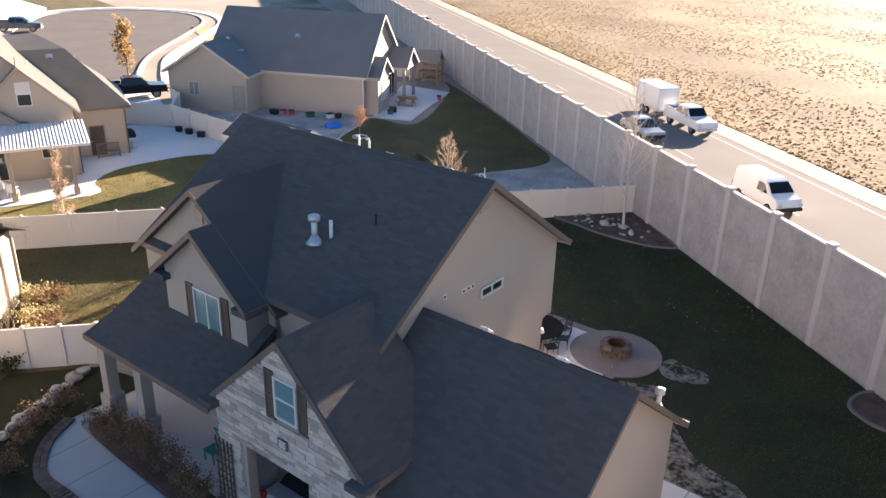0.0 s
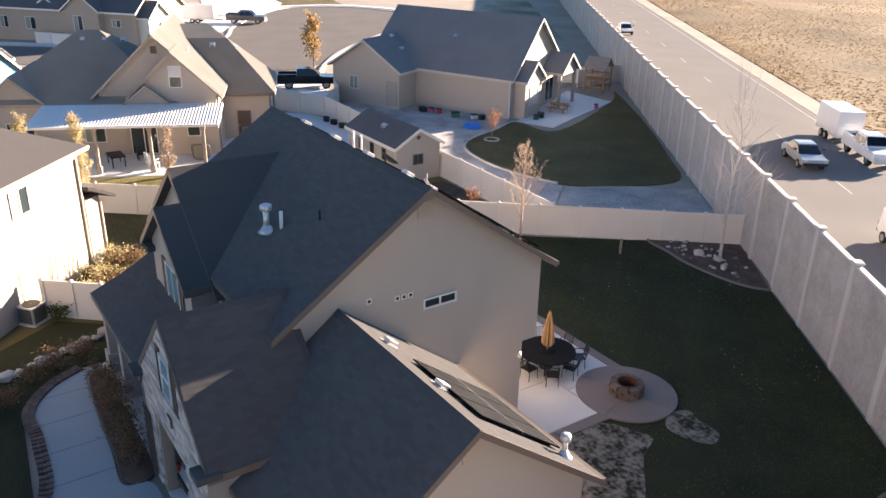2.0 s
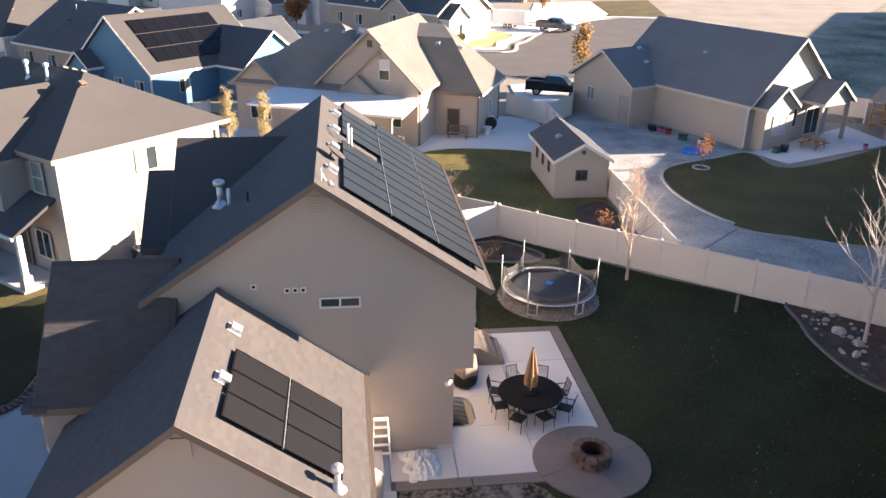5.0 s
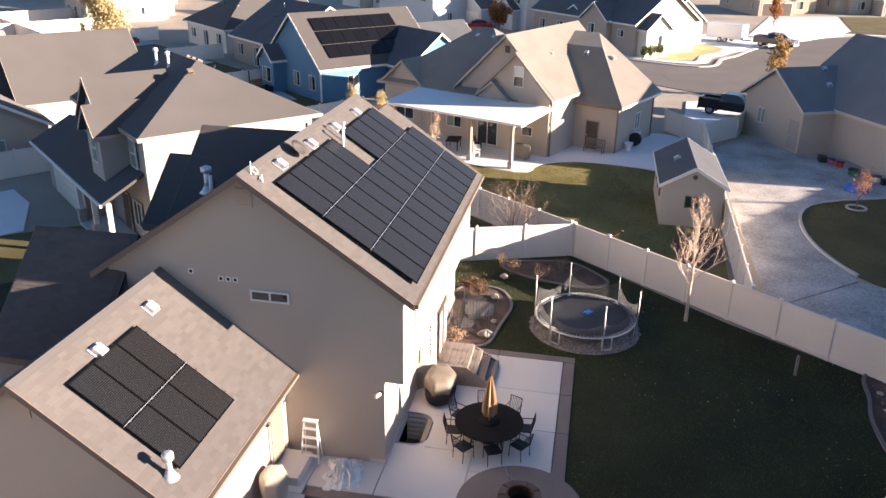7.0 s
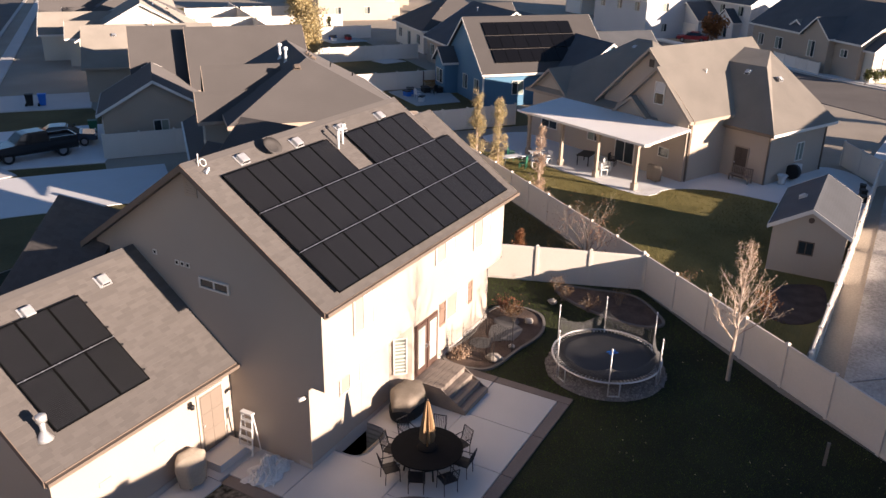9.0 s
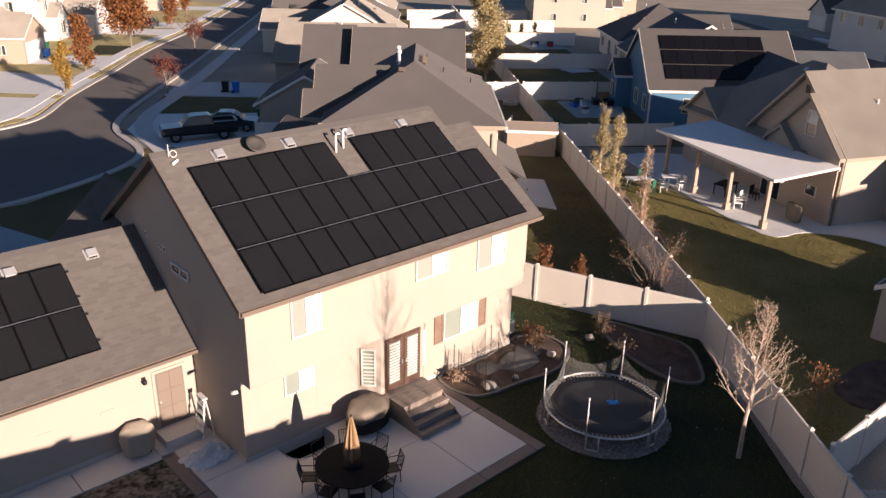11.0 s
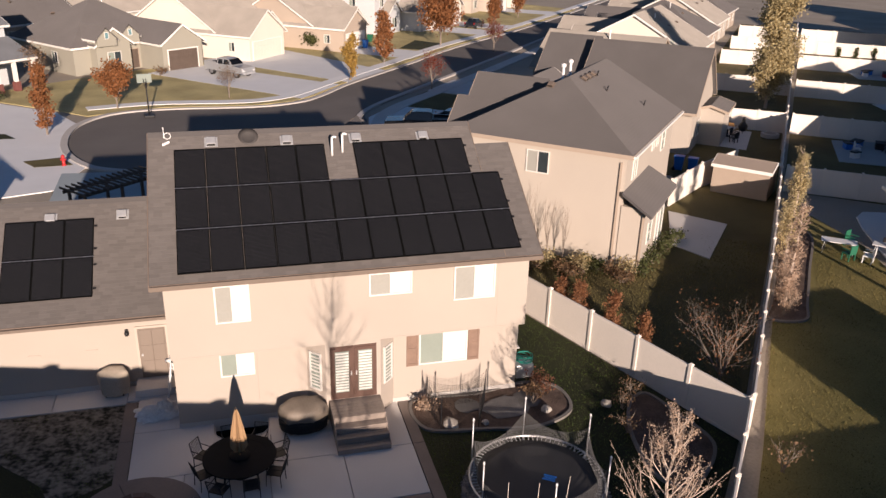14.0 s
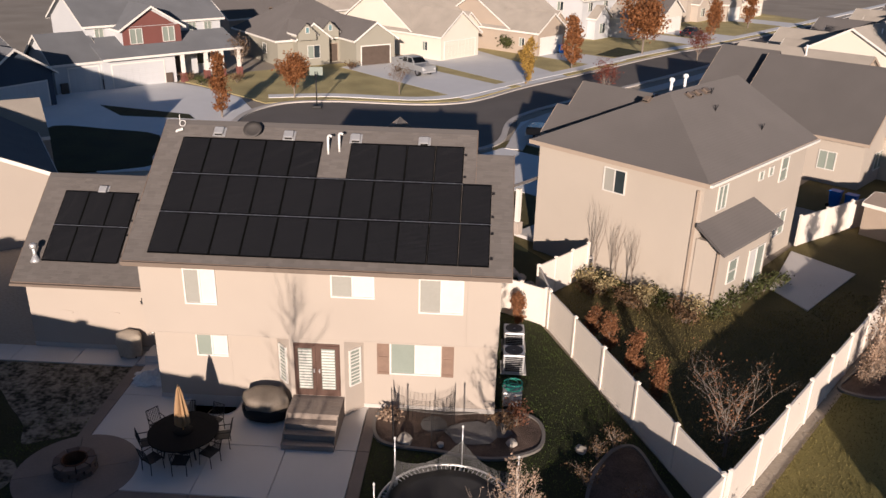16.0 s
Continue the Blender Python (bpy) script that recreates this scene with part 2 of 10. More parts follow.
WOOD_GREY = material("weathered_wood", (0.24, 0.20, 0.17), 0.85, var=0.2, scale=2.2, fine=22, bump=0.3, each=0.1)
WOOD_ORANGE = material("orange_wood", (0.36, 0.20, 0.085), 0.75, var=0.2, scale=2.2, fine=22, bump=0.2)
RUST = material("rusted_steel", (0.10, 0.045, 0.025), 0.8, 0.2, var=0.4, scale=4, fine=26, bump=0.4)
# Soot of the fire pit, and painted shade inside vent mouths.
SOOT_HOLLOW = material("soot_and_hollow_shade", (0.012, 0.011, 0.010), 0.95, var=0.3, scale=4, fine=26, bump=0.3)
BARK = material("grey_bark", (0.20, 0.165, 0.135), 0.9, var=0.25, scale=4, fine=26, bump=0.5)
BARK_PALE = material("pale_bark", (0.46, 0.37, 0.30), 0.9, var=0.25, scale=4, fine=26, bump=0.5)
BARK_WHITE = material("whitish_bark", (0.60, 0.53, 0.47), 0.9, var=0.2, scale=4, fine=26, bump=0.4)
LEAF_ORANGE = material("orange_leaves", (0.29, 0.125, 0.05), 0.7, var=0.4, scale=1.2, fine=10, bump=0, island=0.4, glow=0.45)
LEAF_RUST = material("rust_leaves", (0.21, 0.095, 0.055), 0.7, var=0.35, scale=1.2, fine=10, bump=0, island=0.35, glow=0.4)
LEAF_FOX = material("foxy_leaves", (0.27, 0.125, 0.06), 0.7, var=0.35, scale=1.2, fine=10, bump=0, island=0.35, glow=0.4)
LEAF_TWIG = material("pale_twig_ends", (0.40, 0.29, 0.21), 0.8, var=0.3, scale=1.2, fine=10, bump=0, island=0.3, glow=0.3)
TABLE_BLACK = material("matt_black_table", (0.012, 0.012, 0.013), 0.85, var=0.2, scale=3, fine=30, bump=0.05, spec=0.08)
LEAF_STRAW = material("straw_leaves", (0.46, 0.38, 0.21), 0.7, var=0.35, scale=1.2, fine=10, bump=0, island=0.35, glow=0.45)
LEAF_AMBER = material("amber_leaves", (0.33, 0.215, 0.09), 0.7, var=0.35, scale=1.2, fine=10, bump=0, island=0.35, glow=0.45)
LEAF_GOLD = material("golden_leaves", (0.42, 0.27, 0.07), 0.7, var=0.35, scale=1.2, fine=10, bump=0, island=0.4, glow=0.45)
LEAF_RED = material("russet_leaves", (0.22, 0.055, 0.035), 0.7, var=0.4, scale=1.2, fine=10, bump=0, island=0.4, glow=0.45)
LEAF_GREEN = material("green_leaves", (0.085, 0.095, 0.035), 0.7, var=0.4, scale=1.2, fine=10, bump=0, island=0.4, glow=0.45)
LEAF_DRY = material("dry_brown_leaves", (0.20, 0.125, 0.07), 0.75, var=0.4, scale=1.2, fine=10, bump=0, island=0.4, glow=0.45)
DISH_GREY = material("dark_grey_dish", (0.06, 0.055, 0.052), 0.6, var=0.15, scale=4, fine=20, bump=0.05)
# Pale pane colour; on the house next door it holds a sky reflection.
GLASS_PALE = material("pale_screen_sky_glass", (0.31, 0.305, 0.275), 0.2, var=0.08, scale=1.0, fine=12, bump=0, spec=0.5)
DIRTY_SLAB = material("dusty_concrete", (0.28, 0.26, 0.24), 0.9, var=0.28, scale=0.45, fine=9, bump=0.4, dist=0.02, other=(0.42, 0.40, 0.375), blotch=0.35)
TYRE = material("tyre_rubber", (0.018, 0.018, 0.018), 0.8, var=0.2, scale=5, fine=30, bump=0.1)
RIM = material("wheel_rim", (0.35, 0.35, 0.36), 0.3, 0.8, var=0.1, bump=0)
CAR_WHITE = material("white_car_paint", (0.72, 0.72, 0.72), 0.25, var=0.03, bump=0, coat=0.5)
CAR_BLACK = material("black_car_paint", (0.012, 0.013, 0.016), 0.2, var=0.05, bump=0, coat=0.6)
CAR_BLUE = material("slate_blue_car_paint", (0.045, 0.06, 0.085), 0.25, var=0.05, bump=0, coat=0.6)
CAR_SILVER = material("silver_car_paint", (0.36, 0.37, 0.38), 0.28, 0.4, var=0.04, bump=0, coat=0.5)
CAR_GLASS = material("car_glass", (0.012, 0.014, 0.017), 0.06, var=0.1, bump=0, spec=0.6)
CAR_RED = material("red_car_paint", (0.35, 0.02, 0.025), 0.3, var=0.05, bump=0, coat=0.5)
LAMP_RED = material("red_lamp_lens", (0.30, 0.015, 0.012), 0.2, var=0.05, bump=0)
LAMP_CLEAR = material("clear_lamp_lens", (0.55, 0.55, 0.55), 0.15, var=0.05, bump=0)
PLASTIC_BLUE = material("blue_plastic", (0.02, 0.16, 0.55), 0.4, var=0.08, bump=0)
PLASTIC_GREEN = material("green_plastic", (0.02, 0.12, 0.07), 0.45, var=0.1, bump=0)
PLASTIC_RED = material("red_plastic", (0.42, 0.03, 0.03), 0.45, var=0.1, bump=0)
PLASTIC_WHITE = material("white_plastic", (0.7, 0.7, 0.69), 0.4, var=0.05, bump=0)
PLASTIC_BLACK = material("black_plastic", (0.02, 0.02, 0.021), 0.5, var=0.1, bump=0)
PLASTIC_PINK = material("pink_plastic", (0.6, 0.12, 0.25), 0.45, var=0.1, bump=0)
HOSE_TEAL = material("teal_hose", (0.02, 0.22, 0.17), 0.5, var=0.15, bump=0)
ROOF_METAL = material("white_metal_roof", (0.76, 0.74, 0.71), 0.4, 0.1, var=0.05, scale=0.6, fine=10, bump=0.03)

# ---- building helpers ----


def part(name, bm, mat, parent=None, label="", m=None, kind=""):
    """Links a bmesh as one mesh object under a thing or a part."""
    me = bpy.data.meshes.new(name)
    bm.normal_update()
    bm.to_mesh(me)
    bm.free()
    me.materials.append(mat)
    ob = new(name, me)
    ob.parent = parent
    if m is not None:
        ob.matrix_local = m
    return tagged(ob, label, kind=kind)


def raw(name, verts, faces, mat, parent=None, label="", m=None, kind="", smooth=False):
    """The same from lists of vertices and faces."""
    me = bpy.data.meshes.new(name)
    me.from_pydata([tuple(v) for v in verts], [], [tuple(f) for f in faces])
    me.update()
    if smooth:
        me.polygons.foreach_set("use_smooth", [True] * len(me.polygons))
    me.materials.append(mat)
    ob = new(name, me)
    ob.parent = parent
    if m is not None:
        ob.matrix_local = m
    return tagged(ob, label, kind=kind)


def shared(name, me, m, parent):
    ob = new(name, me)
    ob.parent = parent
    ob.matrix_local = m
    return ob


def thing(name, label, category, m=None, group="", kind=""):
    ob = new(name)
    ob.empty_display_size = 0.2
    if m is not None:
        ob.matrix_world = m
    return tagged(ob, label, category, group, kind)


def B():
    return bmesh.new()


def box(bm, x0, x1, y0, y1, z0, z1, m=None, bevel=0.0):
    vs = [bm.verts.new((x, y, z)) for z in (z0, z1) for y in (y0, y1) for x in (x0, x1)]
    fs = [bm.faces.new([vs[i] for i in f]) for f in ((0, 2, 3, 1), (4, 5, 7, 6), (0, 1, 5, 4), (2, 6, 7, 3), (0, 4, 6, 2), (1, 3, 7, 5))]
    if bevel:
        es = list({e for f in fs for e in f.edges})
        got = bmesh.ops.bevel(bm, geom=es, offset=bevel, segments=2, affect="EDGES", profile=0.6)
        vs = list({v for f in got["faces"] for v in f.verts} | {v for v in vs if v.is_valid})
    if m is not None:
        bmesh.ops.transform(bm, matrix=m, verts=vs)
    return bm


def prism(bm, pts, z0, z1, m=None):
    """A polygon of (x, y) points drawn up from z0 to z1."""
    lo = [bm.verts.new((x, y, z0)) for x, y in pts]
    hi = [bm.verts.new((x, y, z1)) for x, y in pts]
    bm.faces.new(lo[::-1])
    bm.faces.new(hi)
    k = len(pts)
    for i in range(k):
        bm.faces.new((lo[i], lo[(i + 1) % k], hi[(i + 1) % k], hi[i]))
    bmesh.ops.recalc_face_normals(bm, faces=bm.faces)
    if m is not None:
        bmesh.ops.transform(bm, matrix=m, verts=lo + hi)
    return bm


def extrude_x(bm, pts, x0, x1):
    """A profile of (y, z) points drawn along x."""
    lo = [bm.verts.new((x0, y, z)) for y, z in pts]
    hi = [bm.verts.new((x1, y, z)) for y, z in pts]
    bm.faces.new(lo)
    bm.faces.new(hi[::-1])
    k = len(pts)
    for i in range(k):
        bm.faces.new((lo[i], hi[i], hi[(i + 1) % k], lo[(i + 1) % k]))
    bmesh.ops.recalc_face_normals(bm, faces=bm.faces)
    return bm


def tube(bm, p0, p1, r0, r1=None, n=8):
    p0, p1 = Vector(p0), Vector(p1)
    r1 = r0 if r1 is None else r1
    q = (p1 - p0).to_track_quat("Z", "Y")
    rings = []
    for p, r in ((p0, r0), (p1, r1)):
        rings.append([bm.verts.new(p + q @ Vector((r * math.cos(a), r * math.sin(a), 0))) for a in (2 * math.pi * i / n for i in range(n))])
    for i in range(n):
        f = bm.faces.new((rings[0][i], rings[0][(i + 1) % n], rings[1][(i + 1) % n], rings[1][i]))
        f.smooth = n > 6
    bm.faces.new(rings[0][::-1])
    bm.faces.new(rings[1])
    return bm


def ring(bm, r0, r1, z0, z1, n=40, a0=0.0, a1=2 * math.pi, c=(0, 0)):
    """A flat ring or part of one with thickness."""
    full = abs(a1 - a0 - 2 * math.pi) < 1e-6
    k = n if full else n + 1
    rows = []
    for i in range(k):
        a = a0 + (a1 - a0) * i / n
        ca, sa = math.cos(a), math.sin(a)
        rows.append([bm.verts.new((c[0] + r * ca, c[1] + r * sa, z)) for r, z in ((r0, z0), (r1, z0), (r1, z1), (r0, z1))])
    for i in range(n):
        a, b = rows[i], rows[(i + 1) % k]
        for j in range(4):
            bm.faces.new((a[j], b[j], b[(j + 1) % 4], a[(j + 1) % 4]))
    if not full:
        bm.faces.new(rows[0][::-1])
        bm.faces.new(rows[-1])
    bmesh.ops.recalc_face_normals(bm, faces=bm.faces)
    return bm


def lathe(bm, profile, n=20, c=(0, 0)):
    """A profile of (radius, z) turned round the z axis."""
    rows = []
    for r, z in profile:
        rows.append([bm.verts.new((c[0] + r * math.cos(2 * math.pi * i / n), c[1] + r * math.sin(2 * math.pi * i / n), z)) for i in range(n)])
    for a, b in zip(rows, rows[1:]):
        for i in range(n):
            f = bm.faces.new((a[i], a[(i + 1) % n], b[(i + 1) % n], b[i]))
            f.smooth = True
    bm.faces.new(rows[0][::-1])
    bm.faces.new(rows[-1])
    return bm


def smooth_ring(pts, steps=6):
    """A closed Catmull-Rom curve through the points."""
    out, k = [], len(pts)
    for i in range(k):
        p0, p1, p2, p3 = (Vector((*pts[(i + j) % k], 0)) for j in (-1, 0, 1, 2))
        for s in range(steps):
            t = s / steps
            q = 0.5 * (2 * p1 + (p2 - p0) * t + (2 * p0 - 5 * p1 + 4 * p2 - p3) * t * t + (3 * p1 - p0 - 3 * p2 + p3) * t ** 3)
            out.append((q.x, q.y))
    return out


def smooth_line(pts, steps=8):
    out = []
    ext = [pts[0], *pts, pts[-1]]
    for i in range(1, len(ext) - 2):
        p0, p1, p2, p3 = (Vector(ext[i + j]) for j in (-1, 0, 1, 2))
        for s in range(steps):
            t = s / steps
            out.append(0.5 * (2 * p1 + (p2 - p0) * t + (2 * p0 - 5 * p1 + 4 * p2 - p3) * t * t + (3 * p1 - p0 - 3 * p2 + p3) * t ** 3))
    out.append(Vector(pts[-1]))
    return out


def sheet(name, pts, z, mat, label, category, depth=0.08):
    """A flat piece of ground with a real edge."""
    bm = prism(B(), pts, z - depth, z)
    bmesh.ops.triangulate(bm, faces=[f for f in bm.faces if len(f.verts) > 4])
    ob = part(name, bm, mat, None, label, kind="structure")
    return tagged(ob, category=category)


def strip(name, pts, w, z0, z1, mat, parent=None, label="", category=""):
    """A low kerb or band of width w along a line of (x, y) points."""
    ps = [Vector((p[0], p[1])) for p in pts]
    left, right = [], []
    for i, p in enumerate(ps):
        d = (ps[min(i + 1, len(ps) - 1)] - ps[max(i - 1, 0)]).normalized()
        nrm = Vector((-d.y, d.x)) * (w / 2)
        left.append(p + nrm)
        right.append(p - nrm)
    verts, faces = [], []
    for a, b in zip(left, right):
        verts += [(a.x, a.y, z0), (a.x, a.y, z1), (b.x, b.y, z1), (b.x, b.y, z0)]
    k = len(ps)
    for i in range(k - 1):
        o, q = 4 * i, 4 * i + 4
        faces += [(o, q, q + 1, o + 1), (o + 1, q + 1, q + 2, o + 2), (o + 2, q + 2, q + 3, o + 3)]
    faces += [(0, 1, 2, 3), (4 * k - 1, 4 * k - 2, 4 * k - 3, 4 * k - 4)]
    ob = raw(name, verts, faces, mat, parent, label, kind="" if parent else "structure")
    return tagged(ob, category=category)

# ---- ground ----
GZ = -0.12


def ground_sheet():
    """One sheet to the horizon with an opening for the window well."""
    xs = [-900, -60, 1.12, 2.95, 60, 900]
    ys = [-900, -60, -0.78, 0.02, 60, 900]
    bm = B()
    vs = [[bm.verts.new((x, y, GZ)) for x in xs] for y in ys]
    for j in range(5):
        for i in range(5):
            if (i, j) != (2, 2):
                bm.faces.new((vs[j][i], vs[j][i + 1], vs[j + 1][i + 1], vs[j + 1][i]))
    return tagged(part("ground", bm, SOIL, None, "bare tan soil running out to the horizon, made pale to bounce light", kind="structure"), category="ground")


ground_sheet()

# ---- house parts ----


def slab_gable(bm, a0, a1, b0, b1, h, pitch, eave, rake0, rake1, thick, axis, lift=0.0):
    """A gabled roof as two slabs over a0..a1 along the ridge and b0..b1 across."""
    mid = (b0 + b1) / 2
    zr = h + (b1 - b0) / 2 * pitch + lift
    ze = h - eave * pitch + lift
    prof = [(b0 - eave, ze), (mid, zr), (b1 + eave, ze), (b1 + eave, ze - thick), (mid, zr - thick), (b0 - eave, ze - thick)]
    lo, hi = [], []
    for y, z in prof:
        for out, a in ((lo, a0 - rake0), (hi, a1 + rake1)):
            out.append(bm.verts.new((a, y, z) if axis == "x" else (y, a, z)))
    for quad in ((0, 1, 4, 5), (1, 2, 3, 4)):
        bm.faces.new([lo[i] for i in quad])
        bm.faces.new([hi[i] for i in quad])
    for i in range(6):
        bm.faces.new((lo[i], hi[i], hi[(i + 1) % 6], lo[(i + 1) % 6]))
    bmesh.ops.recalc_face_normals(bm, faces=bm.faces)
    return bm


def gable_walls(bm, a0, a1, b0, b1, z0, h, pitch, axis, sink=0.05):
    mid, top = (b0 + b1) / 2, h + (b1 - b0) / 2 * pitch
    prof = [(b0, z0), (b1, z0), (b1, h - sink), (mid, top - sink), (b0, h - sink)]
    lo, hi = [], []
    for y, z in prof:
        for out, a in ((lo, a0), (hi, a1)):
            out.append(bm.verts.new((a, y, z) if axis == "x" else (y, a, z)))
    bm.faces.new(lo)
    bm.faces.new(hi)
    for i in range(5):
        bm.faces.new((lo[i], hi[i], hi[(i + 1) % 5], lo[(i + 1) % 5]))
    bmesh.ops.recalc_face_normals(bm, faces=bm.faces)
    return bm


def fascia_boards(parent, mat, a0, a1, b0, b1, h, pitch, eave, rake0, rake1, axis, drop=0.2, t=0.03):
    """Boards along both eaves and up both rakes, just outside the roof slab, each a part of its own."""
    mid, zr, ze = (b0 + b1) / 2, h + (b1 - b0) / 2 * pitch, h - eave * pitch

    def board(pts8):
        bm = B()
        vs = [bm.verts.new(p if axis == "x" else (p[1], p[0], p[2])) for p in pts8]
        for f in ((0, 1, 2, 3), (4, 5, 6, 7), (0, 1, 5, 4), (1, 2, 6, 5), (2, 3, 7, 6), (3, 0, 4, 7)):
            bm.faces.new([vs[i] for i in f])
        bmesh.ops.recalc_face_normals(bm, faces=bm.faces)
        part("fascia", bm, mat, parent)
    lo, hi = a0 - rake0, a1 + rake1
    for y, s in ((b0 - eave, -1), (b1 + eave, 1)):
        board([(lo, y + s * 0.002, ze + 0.012), (hi, y + s * 0.002, ze + 0.012), (hi, y + s * 0.002, ze - drop), (lo, y + s * 0.002, ze - drop),
               (lo, y + s * t, ze + 0.012), (hi, y + s * t, ze + 0.012), (hi, y + s * t, ze - drop), (lo, y + s * t, ze - drop)])
    for x, s, rk in ((lo, -1, rake0), (hi, 1, rake1)):
        if rk <= 0:
            continue
        for ye in (b0 - eave, b1 + eave):
            board([(x + s * 0.002, ye, ze + 0.015), (x + s * 0.002, mid, zr + 0.015), (x + s * 0.002, mid, zr - drop), (x + s * 0.002, ye, ze - drop),
                   (x + s * t, ye, ze + 0.015), (x + s * t, mid, zr + 0.015), (x + s * t, mid, zr - drop), (x + s * t, ye, ze - drop)])


def gable_block(parent, x0, x1, y0, y1, z0, h, pitch, axis, wall, roof, trim, eave=0.4, rake=0.3, rake1=None, thick=0.16, cap=True):
    """Walls, roof slab, fascia and ridge cap of one gabled block. h: roof surface height at the wall line."""
    rake1 = rake if rake1 is None else rake1
    a = (x0, x1, y0, y1) if axis == "x" else (y0, y1, x0, x1)
    if wall is not None:
        part("wall", gable_walls(B(), *a, z0, h, pitch, axis), wall, parent)
    r = part("roof", slab_gable(B(), *a, h, pitch, eave, rake, rake1, thick, axis), roof, parent)
    fascia_boards(parent, trim, *a, h, pitch, eave, rake, rake1, axis)
    if cap:
        mid, zr = (a[2] + a[3]) / 2, h + (a[3] - a[2]) / 2 * pitch
        bm = B()
        pr = [(mid - 0.16, zr - 0.16 * pitch + 0.004), (mid, zr + 0.03), (mid + 0.16, zr - 0.16 * pitch + 0.004)]
        if axis == "x":
            extrude_x(bm, pr, a[0] - rake, a[1] + rake1)
        else:
            extrude_x(bm, [(-y, z) for y, z in pr], a[0] - rake, a[1] + rake1)
            bmesh.ops.transform(bm, matrix=Matrix.Rotation(radians(90), 4, "Z"), verts=bm.verts)
        part("ridge_cap", bm, roof, r)
    return r


def hip_roof_mesh(bm, x0, x1, y0, y1, h, pitch, eave, thick):
    """A hipped roof with its ridge along the longer side."""
    X0, X1, Y0, Y1, ze = x0 - eave, x1 + eave, y0 - eave, y1 + eave, h - eave * pitch
    w, d = X1 - X0, Y1 - Y0
    half = min(w, d) / 2
    zr = ze + half * pitch
    if w >= d:
        r0, r1 = (X0 + half, (Y0 + Y1) / 2), (X1 - half, (Y0 + Y1) / 2)
    else:
        r0, r1 = ((X0 + X1) / 2, Y0 + half), ((X0 + X1) / 2, Y1 - half)
    c = [(X0, Y0), (X1, Y0), (X1, Y1), (X0, Y1)]
    up = [bm.verts.new((x, y, ze)) for x, y in c]
    dn = [bm.verts.new((x, y, ze - thick)) for x, y in c]
    a, b = bm.verts.new((*r0, zr)), bm.verts.new((*r1, zr + 0.0001))
    if w >= d:
        bm.faces.new((up[0], up[1], b, a)), bm.faces.new((up[1], up[2], b)), bm.faces.new((up[2], up[3], a, b)), bm.faces.new((up[3], up[0], a))
    else:
        bm.faces.new((up[0], up[1], a)), bm.faces.new((up[1], up[2], b, a)), bm.faces.new((up[2], up[3], b)), bm.faces.new((up[3], up[0], a, b))
    for i in range(4):
        bm.faces.new((up[i], dn[i], dn[(i + 1) % 4], up[(i + 1) % 4]))
    bm.faces.new(dn)
    bmesh.ops.recalc_face_normals(bm, faces=bm.faces)
    return bm


def hip_block(parent, x0, x1, y0, y1, z0, h, pitch, wall, roof, trim, eave=0.45, thick=0.18):
    if wall is not None:
        part("wall", box(B(), x0, x1, y0, y1, z0, h - 0.1), wall, parent)
    r = part("roof", hip_roof_mesh(B(), x0, x1, y0, y1, h, pitch, eave, thick), roof, parent)
    ze = h - eave * pitch
    e = eave + 0.03
    for q in ((x0 - e, x1 + e, y0 - e, y0 - eave - 0.002), (x0 - e, x1 + e, y1 + eave + 0.002, y1 + e),
              (x0 - e, x0 - eave - 0.002, y0 - eave, y1 + eave), (x1 + eave + 0.002, x1 + e, y0 - eave, y1 + eave)):
        part("fascia", box(B(), *q, ze - 0.2, ze + 0.01), trim, parent)
    return r


def on_wall(x, y, z, nx, ny):
    """A pose on a wall: x along it, y out of it, z up. (nx, ny): the way out."""
    k = math.hypot(nx, ny)
    nx, ny = nx / k, ny / k
    return Matrix(((ny, nx, 0, x), (-nx, ny, 0, y), (0, 0, 1, z), (0, 0, 0, 1)))


